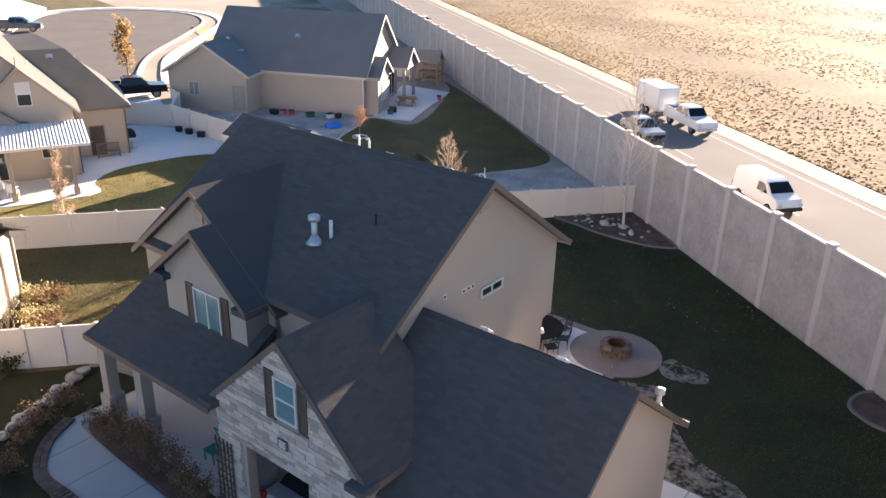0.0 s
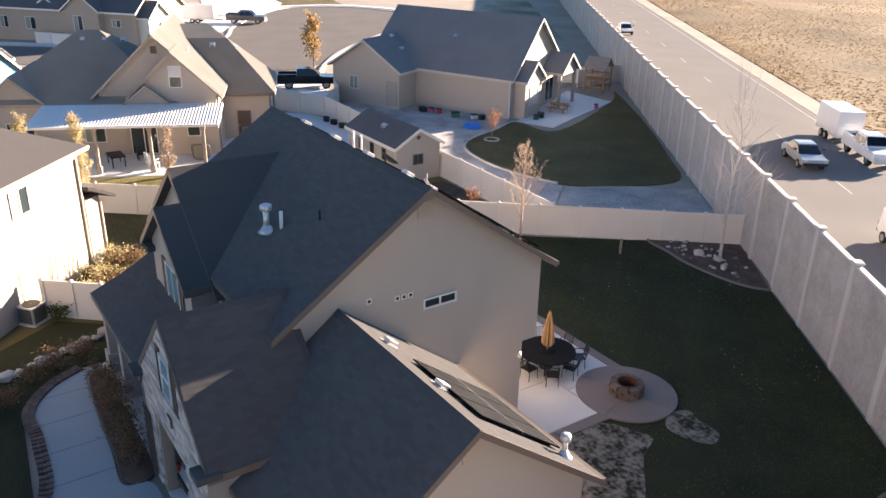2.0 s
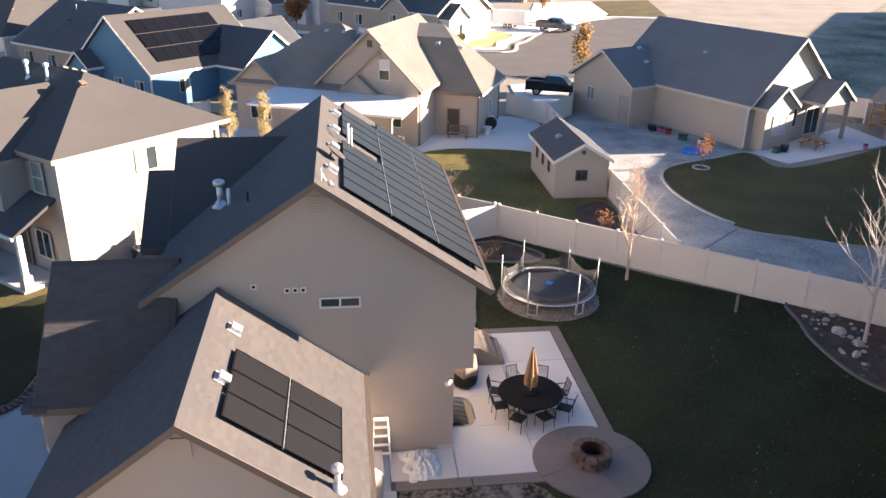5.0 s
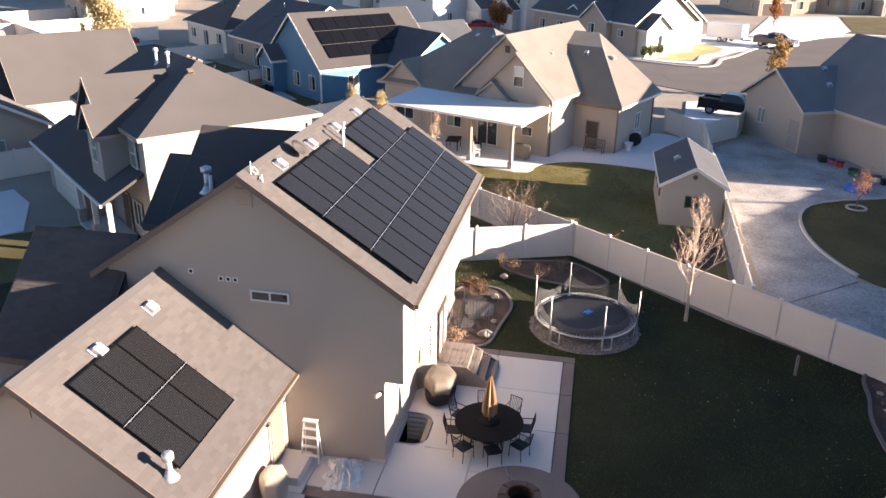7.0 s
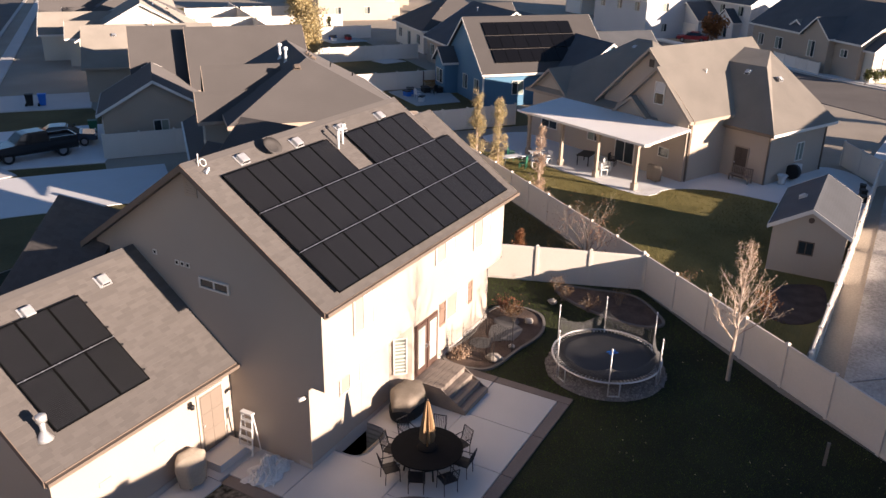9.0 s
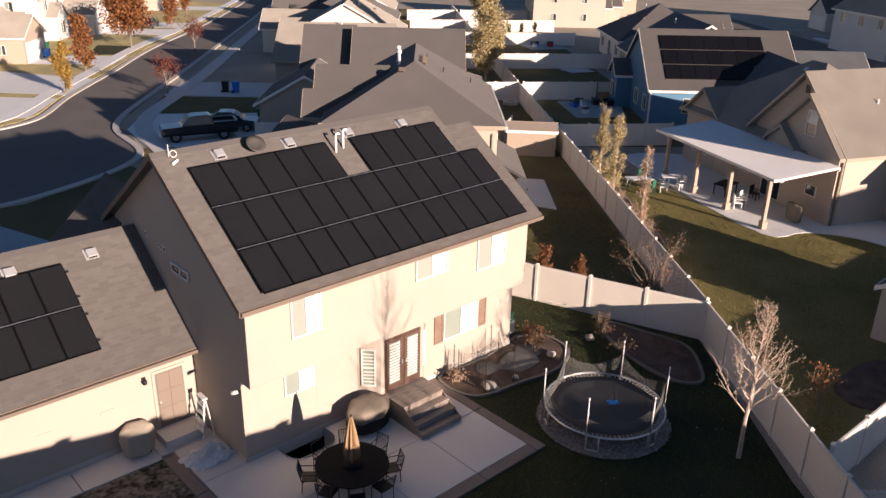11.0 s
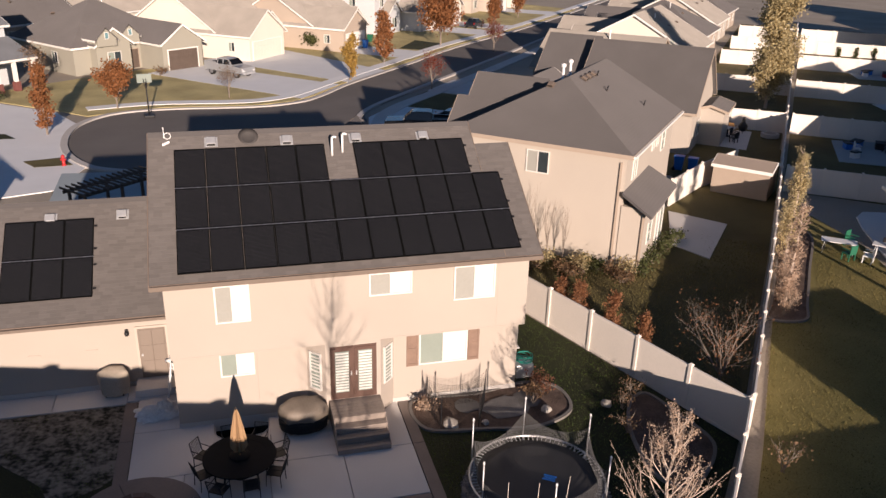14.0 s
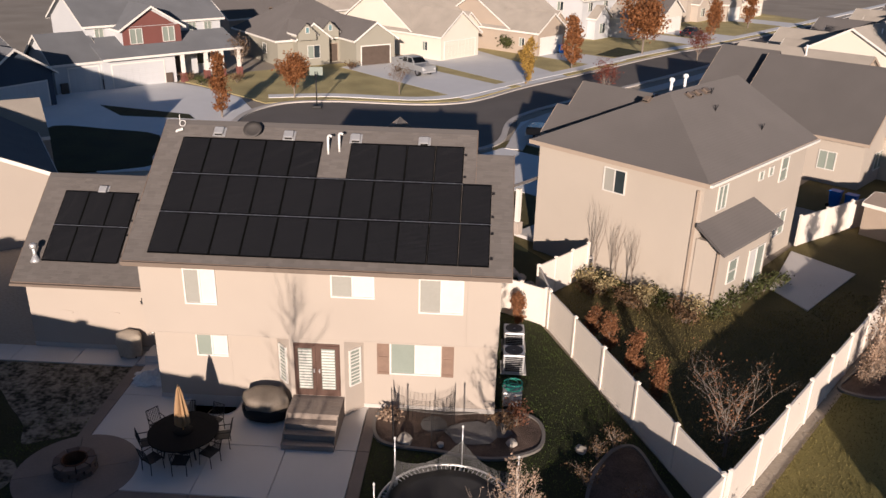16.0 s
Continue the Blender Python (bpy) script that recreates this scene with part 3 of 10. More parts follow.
def window(parent, x, y, z, nx, ny, w, h, split="v", panes=(None, None), frame_mat=None, depth=0.06, grid=0):
    """A framed window standing out of a wall; z is its foot. panes: materials of its two lights."""
    fm = frame_mat or VINYL_FRAME
    m = on_wall(x, y, z, nx, ny)
    f, bm = 0.055, B()
    box(bm, -w / 2, w / 2, -0.02, depth, 0, f)
    box(bm, -w / 2, w / 2, -0.02, depth, h - f, h)
    box(bm, -w / 2, -w / 2 + f, -0.02, depth, f, h - f)
    box(bm, w / 2 - f, w / 2, -0.02, depth, f, h - f)
    if split == "v":
        box(bm, -f / 2, f / 2, -0.02, depth - 0.01, f, h - f)
    elif split == "h":
        box(bm, -w / 2 + f, w / 2 - f, -0.02, depth - 0.01, h / 2 - f / 2, h / 2 + f / 2)
    win = part("window", bm, fm, parent, m=m)
    p0, p1 = panes[0] or GLASS, panes[-1] or GLASS
    if split == "v":
        rects = [(-w / 2 + f, -f / 2, f, h - f, p0), (f / 2, w / 2 - f, f, h - f, p1)]
    elif split == "h":
        rects = [(-w / 2 + f, w / 2 - f, f, h / 2 - f / 2, p0), (-w / 2 + f, w / 2 - f, h / 2 + f / 2, h - f, p1)]
    else:
        rects = [(-w / 2 + f, w / 2 - f, f, h - f, p0)]
    for x0, x1, z0, z1, pm in rects:
        part("pane", box(B(), x0, x1, 0.004, 0.02, z0, z1), pm, win)
    if grid:
        bm = B()
        for x0, x1, z0, z1, pm in rects:
            for i in range(1, grid):
                zz = z0 + (z1 - z0) * i / grid
                bm = box(B(), x0, x1, 0.02, 0.045, zz - 0.03, zz + 0.012)
                part("louvre", bm, VINYL_FRAME, win)
    return win


def shutters(parent, x, y, z, nx, ny, w, h, sw, mat):
    for s in (-1, 1):
        bm = B()
        m = on_wall(x, y, z, nx, ny)
        x0 = s * (w / 2 + 0.03 + sw / 2)
        box(bm, x0 - sw / 2, x0 + sw / 2, -0.01, 0.03, 0, h)
        for zz in (0.0, h / 2 - 0.05, h - 0.1):
            box(bm, x0 - sw / 2, x0 + sw / 2, 0.03, 0.05, zz, zz + 0.1)
        for xx in (x0 - sw / 2, x0 + sw / 2 - 0.06):
            box(bm, xx, xx + 0.06, 0.03, 0.049, 0.1, h - 0.1)
        part("shutter", bm, mat, parent, m=m)


def raised_panels(x0, x1, z0, z1, y, cols, rows, edge):
    """One moulded sheet with a raised field in each cell."""
    bm = B()
    g = [[bm.verts.new((x0 + (x1 - x0) * c / cols, y, z0 + (z1 - z0) * r / rows)) for c in range(cols + 1)] for r in range(rows + 1)]
    fs = [bm.faces.new((g[r][c + 1], g[r][c], g[r + 1][c], g[r + 1][c + 1])) for r in range(rows) for c in range(cols)]
    bmesh.ops.inset_individual(bm, faces=fs, thickness=edge * 0.8)
    bmesh.ops.inset_individual(bm, faces=fs, thickness=edge * 0.2, depth=0.014)
    return bm


def panel_door(parent, x, y, z, nx, ny, w, h, mat, frame=None, name="door", panels=3):
    m = on_wall(x, y, z, nx, ny)
    bm = box(B(), -w / 2, w / 2, -0.02, 0.035, 0, h)
    d = part(name, bm, mat, parent, m=m)
    part("door_panel", raised_panels(-w / 2 + 0.05, w / 2 - 0.05, 0.08, h - 0.05, 0.038, 2, panels, 0.07), mat, d)
    part("handle", box(B(), w / 2 - 0.12, w / 2 - 0.06, 0.04, 0.1, 0.95, 1.02), GALV, d)
    fr, bm = 0.09, B()
    box(bm, -w / 2 - fr, -w / 2 - 0.004, -0.02, 0.05, 0, h + fr)
    box(bm, w / 2 + 0.004, w / 2 + fr, -0.02, 0.05, 0, h + fr)
    box(bm, -w / 2 - 0.004, w / 2 + 0.004, -0.02, 0.05, h + 0.004, h + fr)
    part("door_frame", bm, frame or TRIM_TAN, d)
    return d


def garage_door(parent, x, y, z, nx, ny, w, h, mat, frame=None):
    m = on_wall(x, y, z, nx, ny)
    d = part("garage_door", box(B(), -w / 2, w / 2, -0.02, 0.02, 0, h), mat, parent, m=m)
    rows, cols = 4, max(4, round(w / 0.65))
    for r in range(rows):
        part("door_section", raised_panels(-w / 2, w / 2, h * r / rows + 0.006, h * (r + 1) / rows - 0.006, 0.024, cols, 1, 0.06), mat, d)
    bm = B()
    box(bm, -w / 2 - 0.12, -w / 2 - 0.003, -0.02, 0.05, 0, h + 0.12)
    box(bm, w / 2 + 0.003, w / 2 + 0.12, -0.02, 0.05, 0, h + 0.12)
    box(bm, -w / 2 - 0.003, w / 2 + 0.003, -0.02, 0.05, h + 0.003, h + 0.12)
    part("door_frame", bm, frame or TRIM, d)
    return d


def roof_vent(parent, x, y, z, pitch_vec, mat=None):
    """A low box vent lying on a slope. pitch_vec: the way up the slope."""
    up = Vector(pitch_vec).normalized()
    side = up.cross(Vector((0, 0, 1))).normalized()
    nrm = side.cross(up).normalized()
    if nrm.z < 0:
        nrm = -nrm
    m = Matrix((( side.x, up.x, nrm.x, x), (side.y, up.y, nrm.y, y), (side.z, up.z, nrm.z, z), (0, 0, 0, 1)))
    bm = box(B(), -0.22, 0.22, -0.2, 0.22, 0.0, 0.02)
    box(bm, -0.16, 0.16, -0.17, 0.15, 0.03, 0.15, bevel=0.03)
    v = part("roof_vent", bm, mat or GALV, parent, m=m)
    # A closed plate whose near-black colour stands for the shaded opening.
    part("vent_mouth", box(B(), -0.13, 0.13, -0.176, -0.171, 0.04, 0.12), SOOT_HOLLOW, v)
    return v


def vent_pipe(parent, x, y, z0, z1, r=0.06, mat=None, cap=False, name="vent_pipe"):
    bm = tube(B(), (x, y, z0), (x, y, z1), r, r, 12)
    p = part(name, bm, mat or PVC, parent)
    if cap:
        part("cap", lathe(B(), [(r * 1.1, z1 - 0.12), (r * 1.9, z1 - 0.1), (r * 1.9, z1 + 0.05), (r * 0.8, z1 + 0.1)], 14, (x, y)), mat or GALV, p)
        part("flashing", lathe(B(), [(r * 3.0, z0 + 0.05), (r * 2.2, z0 + 0.12), (r * 1.05, z0 + 0.3)], 14, (x, y)), mat or GALV, p)
    return p


def tabs(parent, name, origin, along, up, width, length, tab=0.30, course=0.142, mat=None, keep=None, seed=1):
    """Shingle tabs laid in staggered courses on a slope, each with its own thickness."""
    rnd = random.Random(seed)
    o, a, u = Vector(origin), Vector(along).normalized(), Vector(up).normalized()
    n = a.cross(u).normalized()
    if n.z < 0:
        n = -n
    verts, faces = [], []
    rows = int(length / course)
    for r in range(rows):
        s0 = r * course
        x = -rnd.random() * tab
        while x < width:
            w = tab * rnd.uniform(0.75, 1.3)
            x0, x1 = max(0.0, x), min(width, x + w)
            x += w
            if x1 - x0 < 0.04:
                continue
            mid = o + a * ((x0 + x1) / 2) + u * s0
            if keep and not keep(mid):
                continue
            t = rnd.uniform(0.009, 0.017)
            e = min(length, s0 + course + 0.02)
            i = len(verts)
            p = [o + a * (x0 + 0.0015) + u * s0, o + a * (x1 - 0.0015) + u * s0, o + a * (x1 - 0.0015) + u * e, o + a * (x0 + 0.0015) + u * e]
            verts += [p[0], p[1], p[0] + n * t, p[1] + n * t, p[2] + n * 0.004, p[3] + n * 0.004]
            faces += [(i, i + 1, i + 3, i + 2), (i + 2, i + 3, i + 4, i + 5)]
    return raw(name, verts, faces, mat or SHINGLE_TAB, parent, kind="stuff")


# ---- the two-storey house ----
house = thing("house", "two-storey tan stucco house with brown shingles and black solar panels", "house")
S, RY, RZ = 0.683, 4.04, 9.29          # slope, ridge line
H_WALL = RZ - S * (RY + 0.6)           # roof surface over the upper rear wall
FRONT = 2 * RY + 0.6
# upper storey and gable
bm = B()
extrude_x(bm, [(-0.6, 3.03), (FRONT, 3.03), (FRONT, H_WALL - 0.05), (RY, RZ - 0.05), (-0.6, H_WALL - 0.05)], 0, 11.0)
part("upper_wall", bm, STUCCO, house)
part("lower_wall", box(B(), 2.7, 12.1, 0.0, FRONT - 0.004, -0.3, 3.03), STUCCO, house)
part("lower_wall", box(B(), 0.004, 2.697, 0.0, 6.0, -0.3, 3.03), STUCCO, house)
bm = B()
extrude_x(bm, [(-0.6, 3.03), (6.9, 3.03), (6.9, H_WALL - 0.05), (3.15, RZ - S * 0.89 - 0.05), (-0.6, H_WALL - 0.05)], 11.003, 12.1)
part("upper_wall", bm, STUCCO, house)
part("foundation", box(B(), -0.02, 12.12, -0.02, 0.5, -0.3, 0.16), CONCRETE_KERB, house)
main_roof = part("roof", slab_gable(B(), 0, 11.0, -0.6, FRONT, H_WALL, S, 0.404, 0.33, 0.08, 0.16, "x"), SHINGLE, house)
fascia_boards(house, FASCIA, 0, 11.0, -0.6, FRONT, H_WALL, S, 0.404, 0.33, 0.08, "x", 0.19)
side_roof = part("roof", slab_gable(B(), 11.08, 12.1, -0.6, 6.9, H_WALL, S, 0.404, 0.0, 0.3, 0.16, "x", -0.002), SHINGLE, house)
fascia_boards(house, FASCIA, 11.12, 12.1, -0.6, 6.9, H_WALL, S, 0.404, 0.0, 0.3, "x", 0.19)
UP = Vector((0, 1, S)).normalized()
L_SLOPE = math.hypot(RY + 1.004, RZ - 5.845)
tabs(main_roof, "shingles", (-0.33, -1.004, 5.847), (1, 0, 0), UP, 11.41, L_SLOPE - 0.1, seed=3)
tabs(side_roof, "shingles", (11.08, -1.004, 5.845), (1, 0, 0), UP, 1.32, 4.154 / UP.y, seed=4)
tabs(main_roof, "shingles", (-0.33, FRONT + 0.404, 5.847), (1, 0, 0), Vector((0, -1, S)), 11.41, L_SLOPE - 0.1, seed=5)
bm = extrude_x(B(), [(RY - 0.17, RZ - 0.1), (RY, RZ + 0.035), (RY + 0.17, RZ - 0.1)], -0.33, 11.08)
part("ridge_cap", bm, SHINGLE, main_roof)
part("gutter", box(B(), -0.33, 12.4, -1.12, -1.036, 5.72, 5.84), GUTTER, house)
# bay round the garden door
bm = prism(B(), [(4.35, 0.02), (4.95, -0.597), (6.85, -0.597), (7.45, 0.02)], -0.1, 3.028)
part("bay", bm, STUCCO, house)
bm = prism(B(), [(0.0, -0.6), (12.1, -0.6), (12.1, 0.02), (0.0, 0.02)], 2.98, 3.027)
part("soffit", bm, STUCCO, house)
# rear windows, upper floor
for x0, x1, z0, z1 in ((1.5, 2.6, 4.17, 5.5), (6.46, 7.93, 4.66, 5.5), (9.39, 10.88, 4.22, 5.5)):
    window(house, (x0 + x1) / 2, -0.6, z0, 0, -1, x1 - x0, z1 - z0, "v", (GLASS_BLIND, GLASS_PALE))
window(house, 2.05, 0, 1.83, 0, -1, 1.13, 0.92, "v", (GLASS_BLIND, GLASS_SCREEN))
window(house, 9.25, 0, 1.45, 0, -1, 1.8, 1.3, "v", (GLASS_BLIND, GLASS_SCREEN), grid=0)
shutters(house, 9.25, 0, 1.43, 0, -1, 1.8, 1.34, 0.42, WOOD_SHUTTER)
for x, nx in ((4.65, -1), (7.15, 1)):
    window(house, x, -0.29, 1.12, nx * 0.72, -0.7, 0.5, 1.45, "h", (GLASS_SCREEN, GLASS_SCREEN), grid=5)
# garden doors
gd = part("garden_door", box(B(), -0.8, 0.8, -0.02, 0.03, 0, 2.06), DOOR_BROWN, house, "dark brown glazed double door", on_wall(5.9, -0.597, 0.8, 0, -1))
for s in (-1, 1):
    leaf = part("door_leaf", box(B(), s * 0.4 - 0.36, s * 0.4 + 0.36, 0.03, 0.06, 0.04, 2.0), DOOR_BROWN, gd)
    part("pane", box(B(), s * 0.4 - 0.24, s * 0.4 + 0.24, 0.06, 0.066, 0.28, 1.88), GLASS_SCREEN, leaf)
    bm = B()
    for i in range(14):
        z = 0.32 + i * 0.112
        box(bm, s * 0.4 - 0.22, s * 0.4 + 0.22, 0.066, 0.078, z, z + 0.06)
    part("blind", bm, VINYL_FRAME, leaf)
    part("handle", box(B(), s * 0.09 - 0.02, s * 0.09 + 0.02, 0.06, 0.11, 0.95, 1.1), GALV, leaf)
# side wall: two-light window, small vents, gable vent
window(house, 0, 3.46, 5.30, -1, 0, 1.22, 0.36, "v", (GLASS, GLASS))
for y in (5.93, 4.98, 4.75, 4.52):
    bm = box(B(), -0.085, 0.085, -0.01, 0.02, 0, 0.17)
    v = part("wall_vent", bm, VINYL_FRAME, house, m=on_wall(0, y, 5.98 if y > 5.5 else 5.83, -1, 0))
    part("vent_mouth", box(B(), -0.045, 0.045, 0.02, 0.024, 0.04, 0.13), SOOT_HOLLOW, v)
gv = part("gable_vent", box(B(), -0.25, 0.25, -0.01, 0.04, 0, 0.55), STUCCO_BROWN, house, m=on_wall(0, RY, 8.25, -1, 0))
bm = B()
for i in range(6):
    box(bm, -0.2, 0.2, 0.04, 0.055, 0.05 + i * 0.08, 0.1 + i * 0.08)
part("slat", bm, STUCCO_BROWN, gv)
# front upper gables
gable_block(house, 4.3, 11.1, 4.8, 8.85, 3.0, 5.76, 0.8, "y", STUCCO, SHINGLE, FASCIA, 0.4, 0.0, 0.3)
tabs(house, "shingles", (11.5, 5.0, 5.442), (0, 1, 0), (-1, 0, 0.8), 4.1, 4.7, seed=9)
gv = part("gable_vent", box(B(), -0.2, 0.2, -0.01, 0.04, 0, 0.5), TRIM_TAN, house, m=on_wall(7.7, 8.85, 7.3, 0, 1))
gable_block(house, 4.6, 8.65, 6.0, 9.72, 3.0, 5.985, 0.8, "y", STUCCO, SHINGLE, FASCIA, 0.4, 0.0, 0.3)
window(house, 6.45, 9.72, 4.0, 0, 1, 1.35, 1.55, "v", (GLASS_TEAL, GLASS_TEAL))
shutters(house, 6.45, 9.72, 3.95, 0, 1, 1.35, 1.65, 0.36, SHUTTER)
for x in (4.55, 8.7):
    part("eave_return", prism(B(), [(x - 0.35, 9.4), (x + 0.35, 9.4), (x + 0.35, 10.0), (x - 0.35, 10.0)], 5.42, 5.62), SHINGLE, house)
# porch
bm = B()
lo = [(4.2, 11.6, 3.2), (11.0, 11.6, 3.2), (10.3, 8.9, 4.75), (4.2, 8.9, 4.75)]
vs = [bm.verts.new(p) for p in lo] + [bm.verts.new((x, y, z - 0.16)) for x, y, z in lo]
for f in ((0, 1, 2, 3), (4, 5, 6, 7), (0, 1, 5, 4), (1, 2, 6, 5), (2, 3, 7, 6), (3, 0, 4, 7)):
    bm.faces.new([vs[i] for i in f])
bmesh.ops.recalc_face_normals(bm, faces=bm.faces)
porch = part("porch_roof", bm, SHINGLE, house)
tabs(porch, "shingles", (4.2, 11.6, 3.202), (1, 0, 0), (0, -2.7, 1.55), 6.5, 3.05, seed=11)
part("fascia", box(B(), 4.2, 11.02, 11.602, 11.63, 3.0, 3.21), FASCIA, porch)
part("porch_beam", box(B(), 4.2, 10.75, 11.1, 11.35, 2.75, 3.03), TRIM_TAN, porch)
part("porch_floor", box(B(), 4.3, 11.1, 8.7, 11.6, -0.2, 0.12), CONCRETE, house)
for x in (10.45, 8.3):
    col = part("porch_column", box(B(), x - 0.2, x + 0.2, 11.0, 11.4, 0.9, 2.76), STUCCO, house)
    bm = B()
    for i in range(5):
        box(bm, x - 0.3, x + 0.3, 10.9, 11.5, 0.12 + i * 0.16, 0.27 + i * 0.16, bevel=0.02)
    part("stone_base", bm, STONE, col)
panel_door(house, 6.2, FRONT, 0.12, 0, 1, 0.95, 2.05, WOOD_SHUTTER)
window(house, 8.9, FRONT, 0.9, 0, 1, 1.6, 1.4, "v", (GLASS, GLASS))
# garage
GS, GRY, GRZ = 0.758, 6.93, 6.09
HG = GRZ - GS * (GRY - 3.2)
extra = part("garage_wall", extrude_x(B(), [(3.2, -0.3), (10.66, -0.3), (10.66, HG - 0.05), (GRY, GRZ - 0.05), (3.2, HG - 0.05)], -6.45, -0.004), STUCCO, house)
garage_roof = part("roof", slab_gable(B(), -6.45, 0.0, 3.2, 10.66, HG, GS, 0.37, 0.32, 0.0, 0.15, "x"), SHINGLE, house)
fascia_boards(house, FASCIA, -6.45, -0.04, 3.2, 10.66, HG, GS, 0.37, 0.32, 0.0, "x", 0.18)
part("gutter", box(B(), -6.77, -0.02, 2.68, 2.79, 2.85, 2.96), GUTTER, house)
GUP = Vector((0, 1, GS)).normalized()
tabs(garage_roof, "shingles", (-6.77, 2.83, 2.985), (1, 0, 0), GUP, 6.76, 5.05, seed=21)
tabs(garage_roof, "shingles", (-6.77, 11.03, 2.985), (1, 0, 0), Vector((0, -1, GS)), 6.76, 5.05, seed=22)
part("ridge_cap", extrude_x(B(), [(GRY - 0.17, GRZ - 0.11), (GRY, GRZ + 0.035), (GRY + 0.17, GRZ - 0.11)], -6.77, -0.01), SHINGLE, garage_roof)
gv = part("gable_vent", box(B(), -0.22, 0.22, -0.01, 0.04, 0, 0.5), STUCCO_BROWN, house, m=on_wall(-6.45, GRY, 5.05, -1, 0))
panel_door(house, -0.92, 3.2, 0.28, 0, -1, 0.95, 2.05, DOOR_TAN, STUCCO_CREAM, "side_door")
part("step", box(B(), -1.6, -0.25, 2.3, 3.19, -0.1, 0.27, bevel=0.015), CONCRETE, house)
part("foundation", box(B(), -6.47, -0.03, 3.17, 3.6, -0.3, 0.16), CONCRETE_KERB, house)
for x in (-4.9, -3.0):
    bm = box(B(), -0.2, 0.2, -0.01, 0.015, 0, 0.14)
    part("wall_vent", bm, STUCCO, house, m=on_wall(x, 3.2, 1.5, 0, -1))
lamp = part("wall_lamp", box(B(), -0.06, 0.06, 0, 0.08, 0, 0.1), BLACK_METAL, house, m=on_wall(-1.75, 3.2, 2.25, 0, -1))
part("shade", lathe(B(), [(0.03, -0.12), (0.07, -0.1), (0.08, 0.02), (0.02, 0.06)], 10, (0, 0.13)), BLACK_METAL, lamp)
lamp = part("wall_lamp", box(B(), -0.05, 0.05, 0, 0.06, 0, 0.1), BLACK_METAL, house, m=on_wall(0.0, 0.1, 2.55, -1, 0))
part("lamp_head", tube(B(), (0, 0.05, 0.05), (0.15, 0.2, 0.0), 0.05, 0.08, 10), TRIM, lamp)
# stone-faced garage gable
STONE_X = 0.62
gable_block(house, -1.89, 3.71, 8.1, 11.6, 3.6, 6.66 - 2.8 * 0.93, 0.93, "y", MORTAR, SHINGLE, FASCIA, 0.35, 0.0, 0.05)
tabs(house, "shingles", (4.06, 8.3, 3.75), (0, 1, 0), (-1, 0, 0.93), 3.33, 4.2, seed=13)
tabs(house, "shingles", (-2.24, 8.3, 3.75), (0, 1, 0), (1, 0, 0.93), 3.33, 4.2, seed=14)
part("garage_jamb", box(B(), 2.62, 3.71, 10.5, 11.6, -0.3, 3.61), MORTAR, house)
part("garage_jamb", box(B(), -1.89, -0.02, 10.7, 11.6, -0.3, 3.61), MORTAR, house)
part("garage_lintel", box(B(), -0.02, 2.62, 11.1, 11.6, 2.75, 3.61), MORTAR, house)
part("door_frame", box(B(), 2.5, 2.62, 11.3, 11.62, -0.1, 2.75), TRIM_TAN, house)
part("garage_floor", box(B(), 0.0, 2.62, 6.0, 11.6, -0.2, 0.0), CONCRETE, house)
window(house, STONE_X, 11.66, 4.4, 0, 1, 0.85, 1.25, "h", (GLASS_TEAL, GLASS_TEAL))
shutters(house, STONE_X, 11.64, 4.25, 0, 1, 0.85, 1.5, 0.34, SHUTTER)
for x in (-1.99, 3.81):
    part("eave_return", box(B(), x - 0.3, x + 0.3, 11.3, 11.95, 3.62, 3.82, bevel=0.02), SHINGLE, house)
tr = part("trellis", box(B(), 3.06, 3.10, 11.70, 11.74, 0.3, 2.55), SHUTTER, house, "dark wooden trellis on the stone wall")
for x in (3.24, 3.42, 3.60, 3.78):
    part("bar", box(B(), x - 0.02, x + 0.02, 11.70, 11.74, 0.3, 2.55), SHUTTER, tr)
for i in range(9):
    part("bar", box(B(), 3.04, 3.82, 11.741, 11.76, 0.4 + i * 0.25, 0.44 + i * 0.25), SHUTTER, tr)
plaque = part("plaque", box(B(), 0.62, 1.0, 11.68, 11.72, 3.48, 3.78, bevel=0.01), GUTTER, house, "small dark plaque with pale bars")
for i in range(3):
    part("bar", box(B(), 0.68, 0.94, 11.721, 11.728, 3.53 + i * 0.08, 3.57 + i * 0.08), PVC, plaque)
# roof fittings
for x, y in ((1.74, 3.6), (4.3, 3.55), (6.73, 3.53), (9.2, 3.5)):
    roof_vent(house, x, y, RZ - S * (RY - y) + 0.02, (0, 1, S))
for x in (-1.77, -4.28):
    roof_vent(house, x, 6.3, GRZ - GS * (GRY - 6.3) + 0.02, (0, 1, GS))
for x, y in ((5.82, 2.95), (6.2, 3.05)):
    zz = RZ - S * (RY - y)
    vent_pipe(house, x, y, zz - 0.05, zz + 0.62, 0.04)
    bm = tube(B(), (x, y, zz + 0.62), (x + 0.05, y - 0.01, zz + 0.68), 0.04, 0.04, 10)
    tube(bm, (x + 0.05, y - 0.01, zz + 0.68), (x + 0.15, y - 0.02, zz + 0.64), 0.04, 0.04, 10)
    part("pipe_bend", bm, PVC, house)
vent_pipe(house, 4.08, 7.28, 7.05, 7.95, 0.1, GALV, True, "flue")
vent_pipe(house, 3.69, 6.95, 7.2, 7.85, 0.06)
vent_pipe(house, 2.5, 6.2, 7.75, 8.15, 0.03, BLACK_METAL)
vent_pipe(house, -6.08, 3.6, 3.5, 4.2, 0.075, GALV, True, "flue")
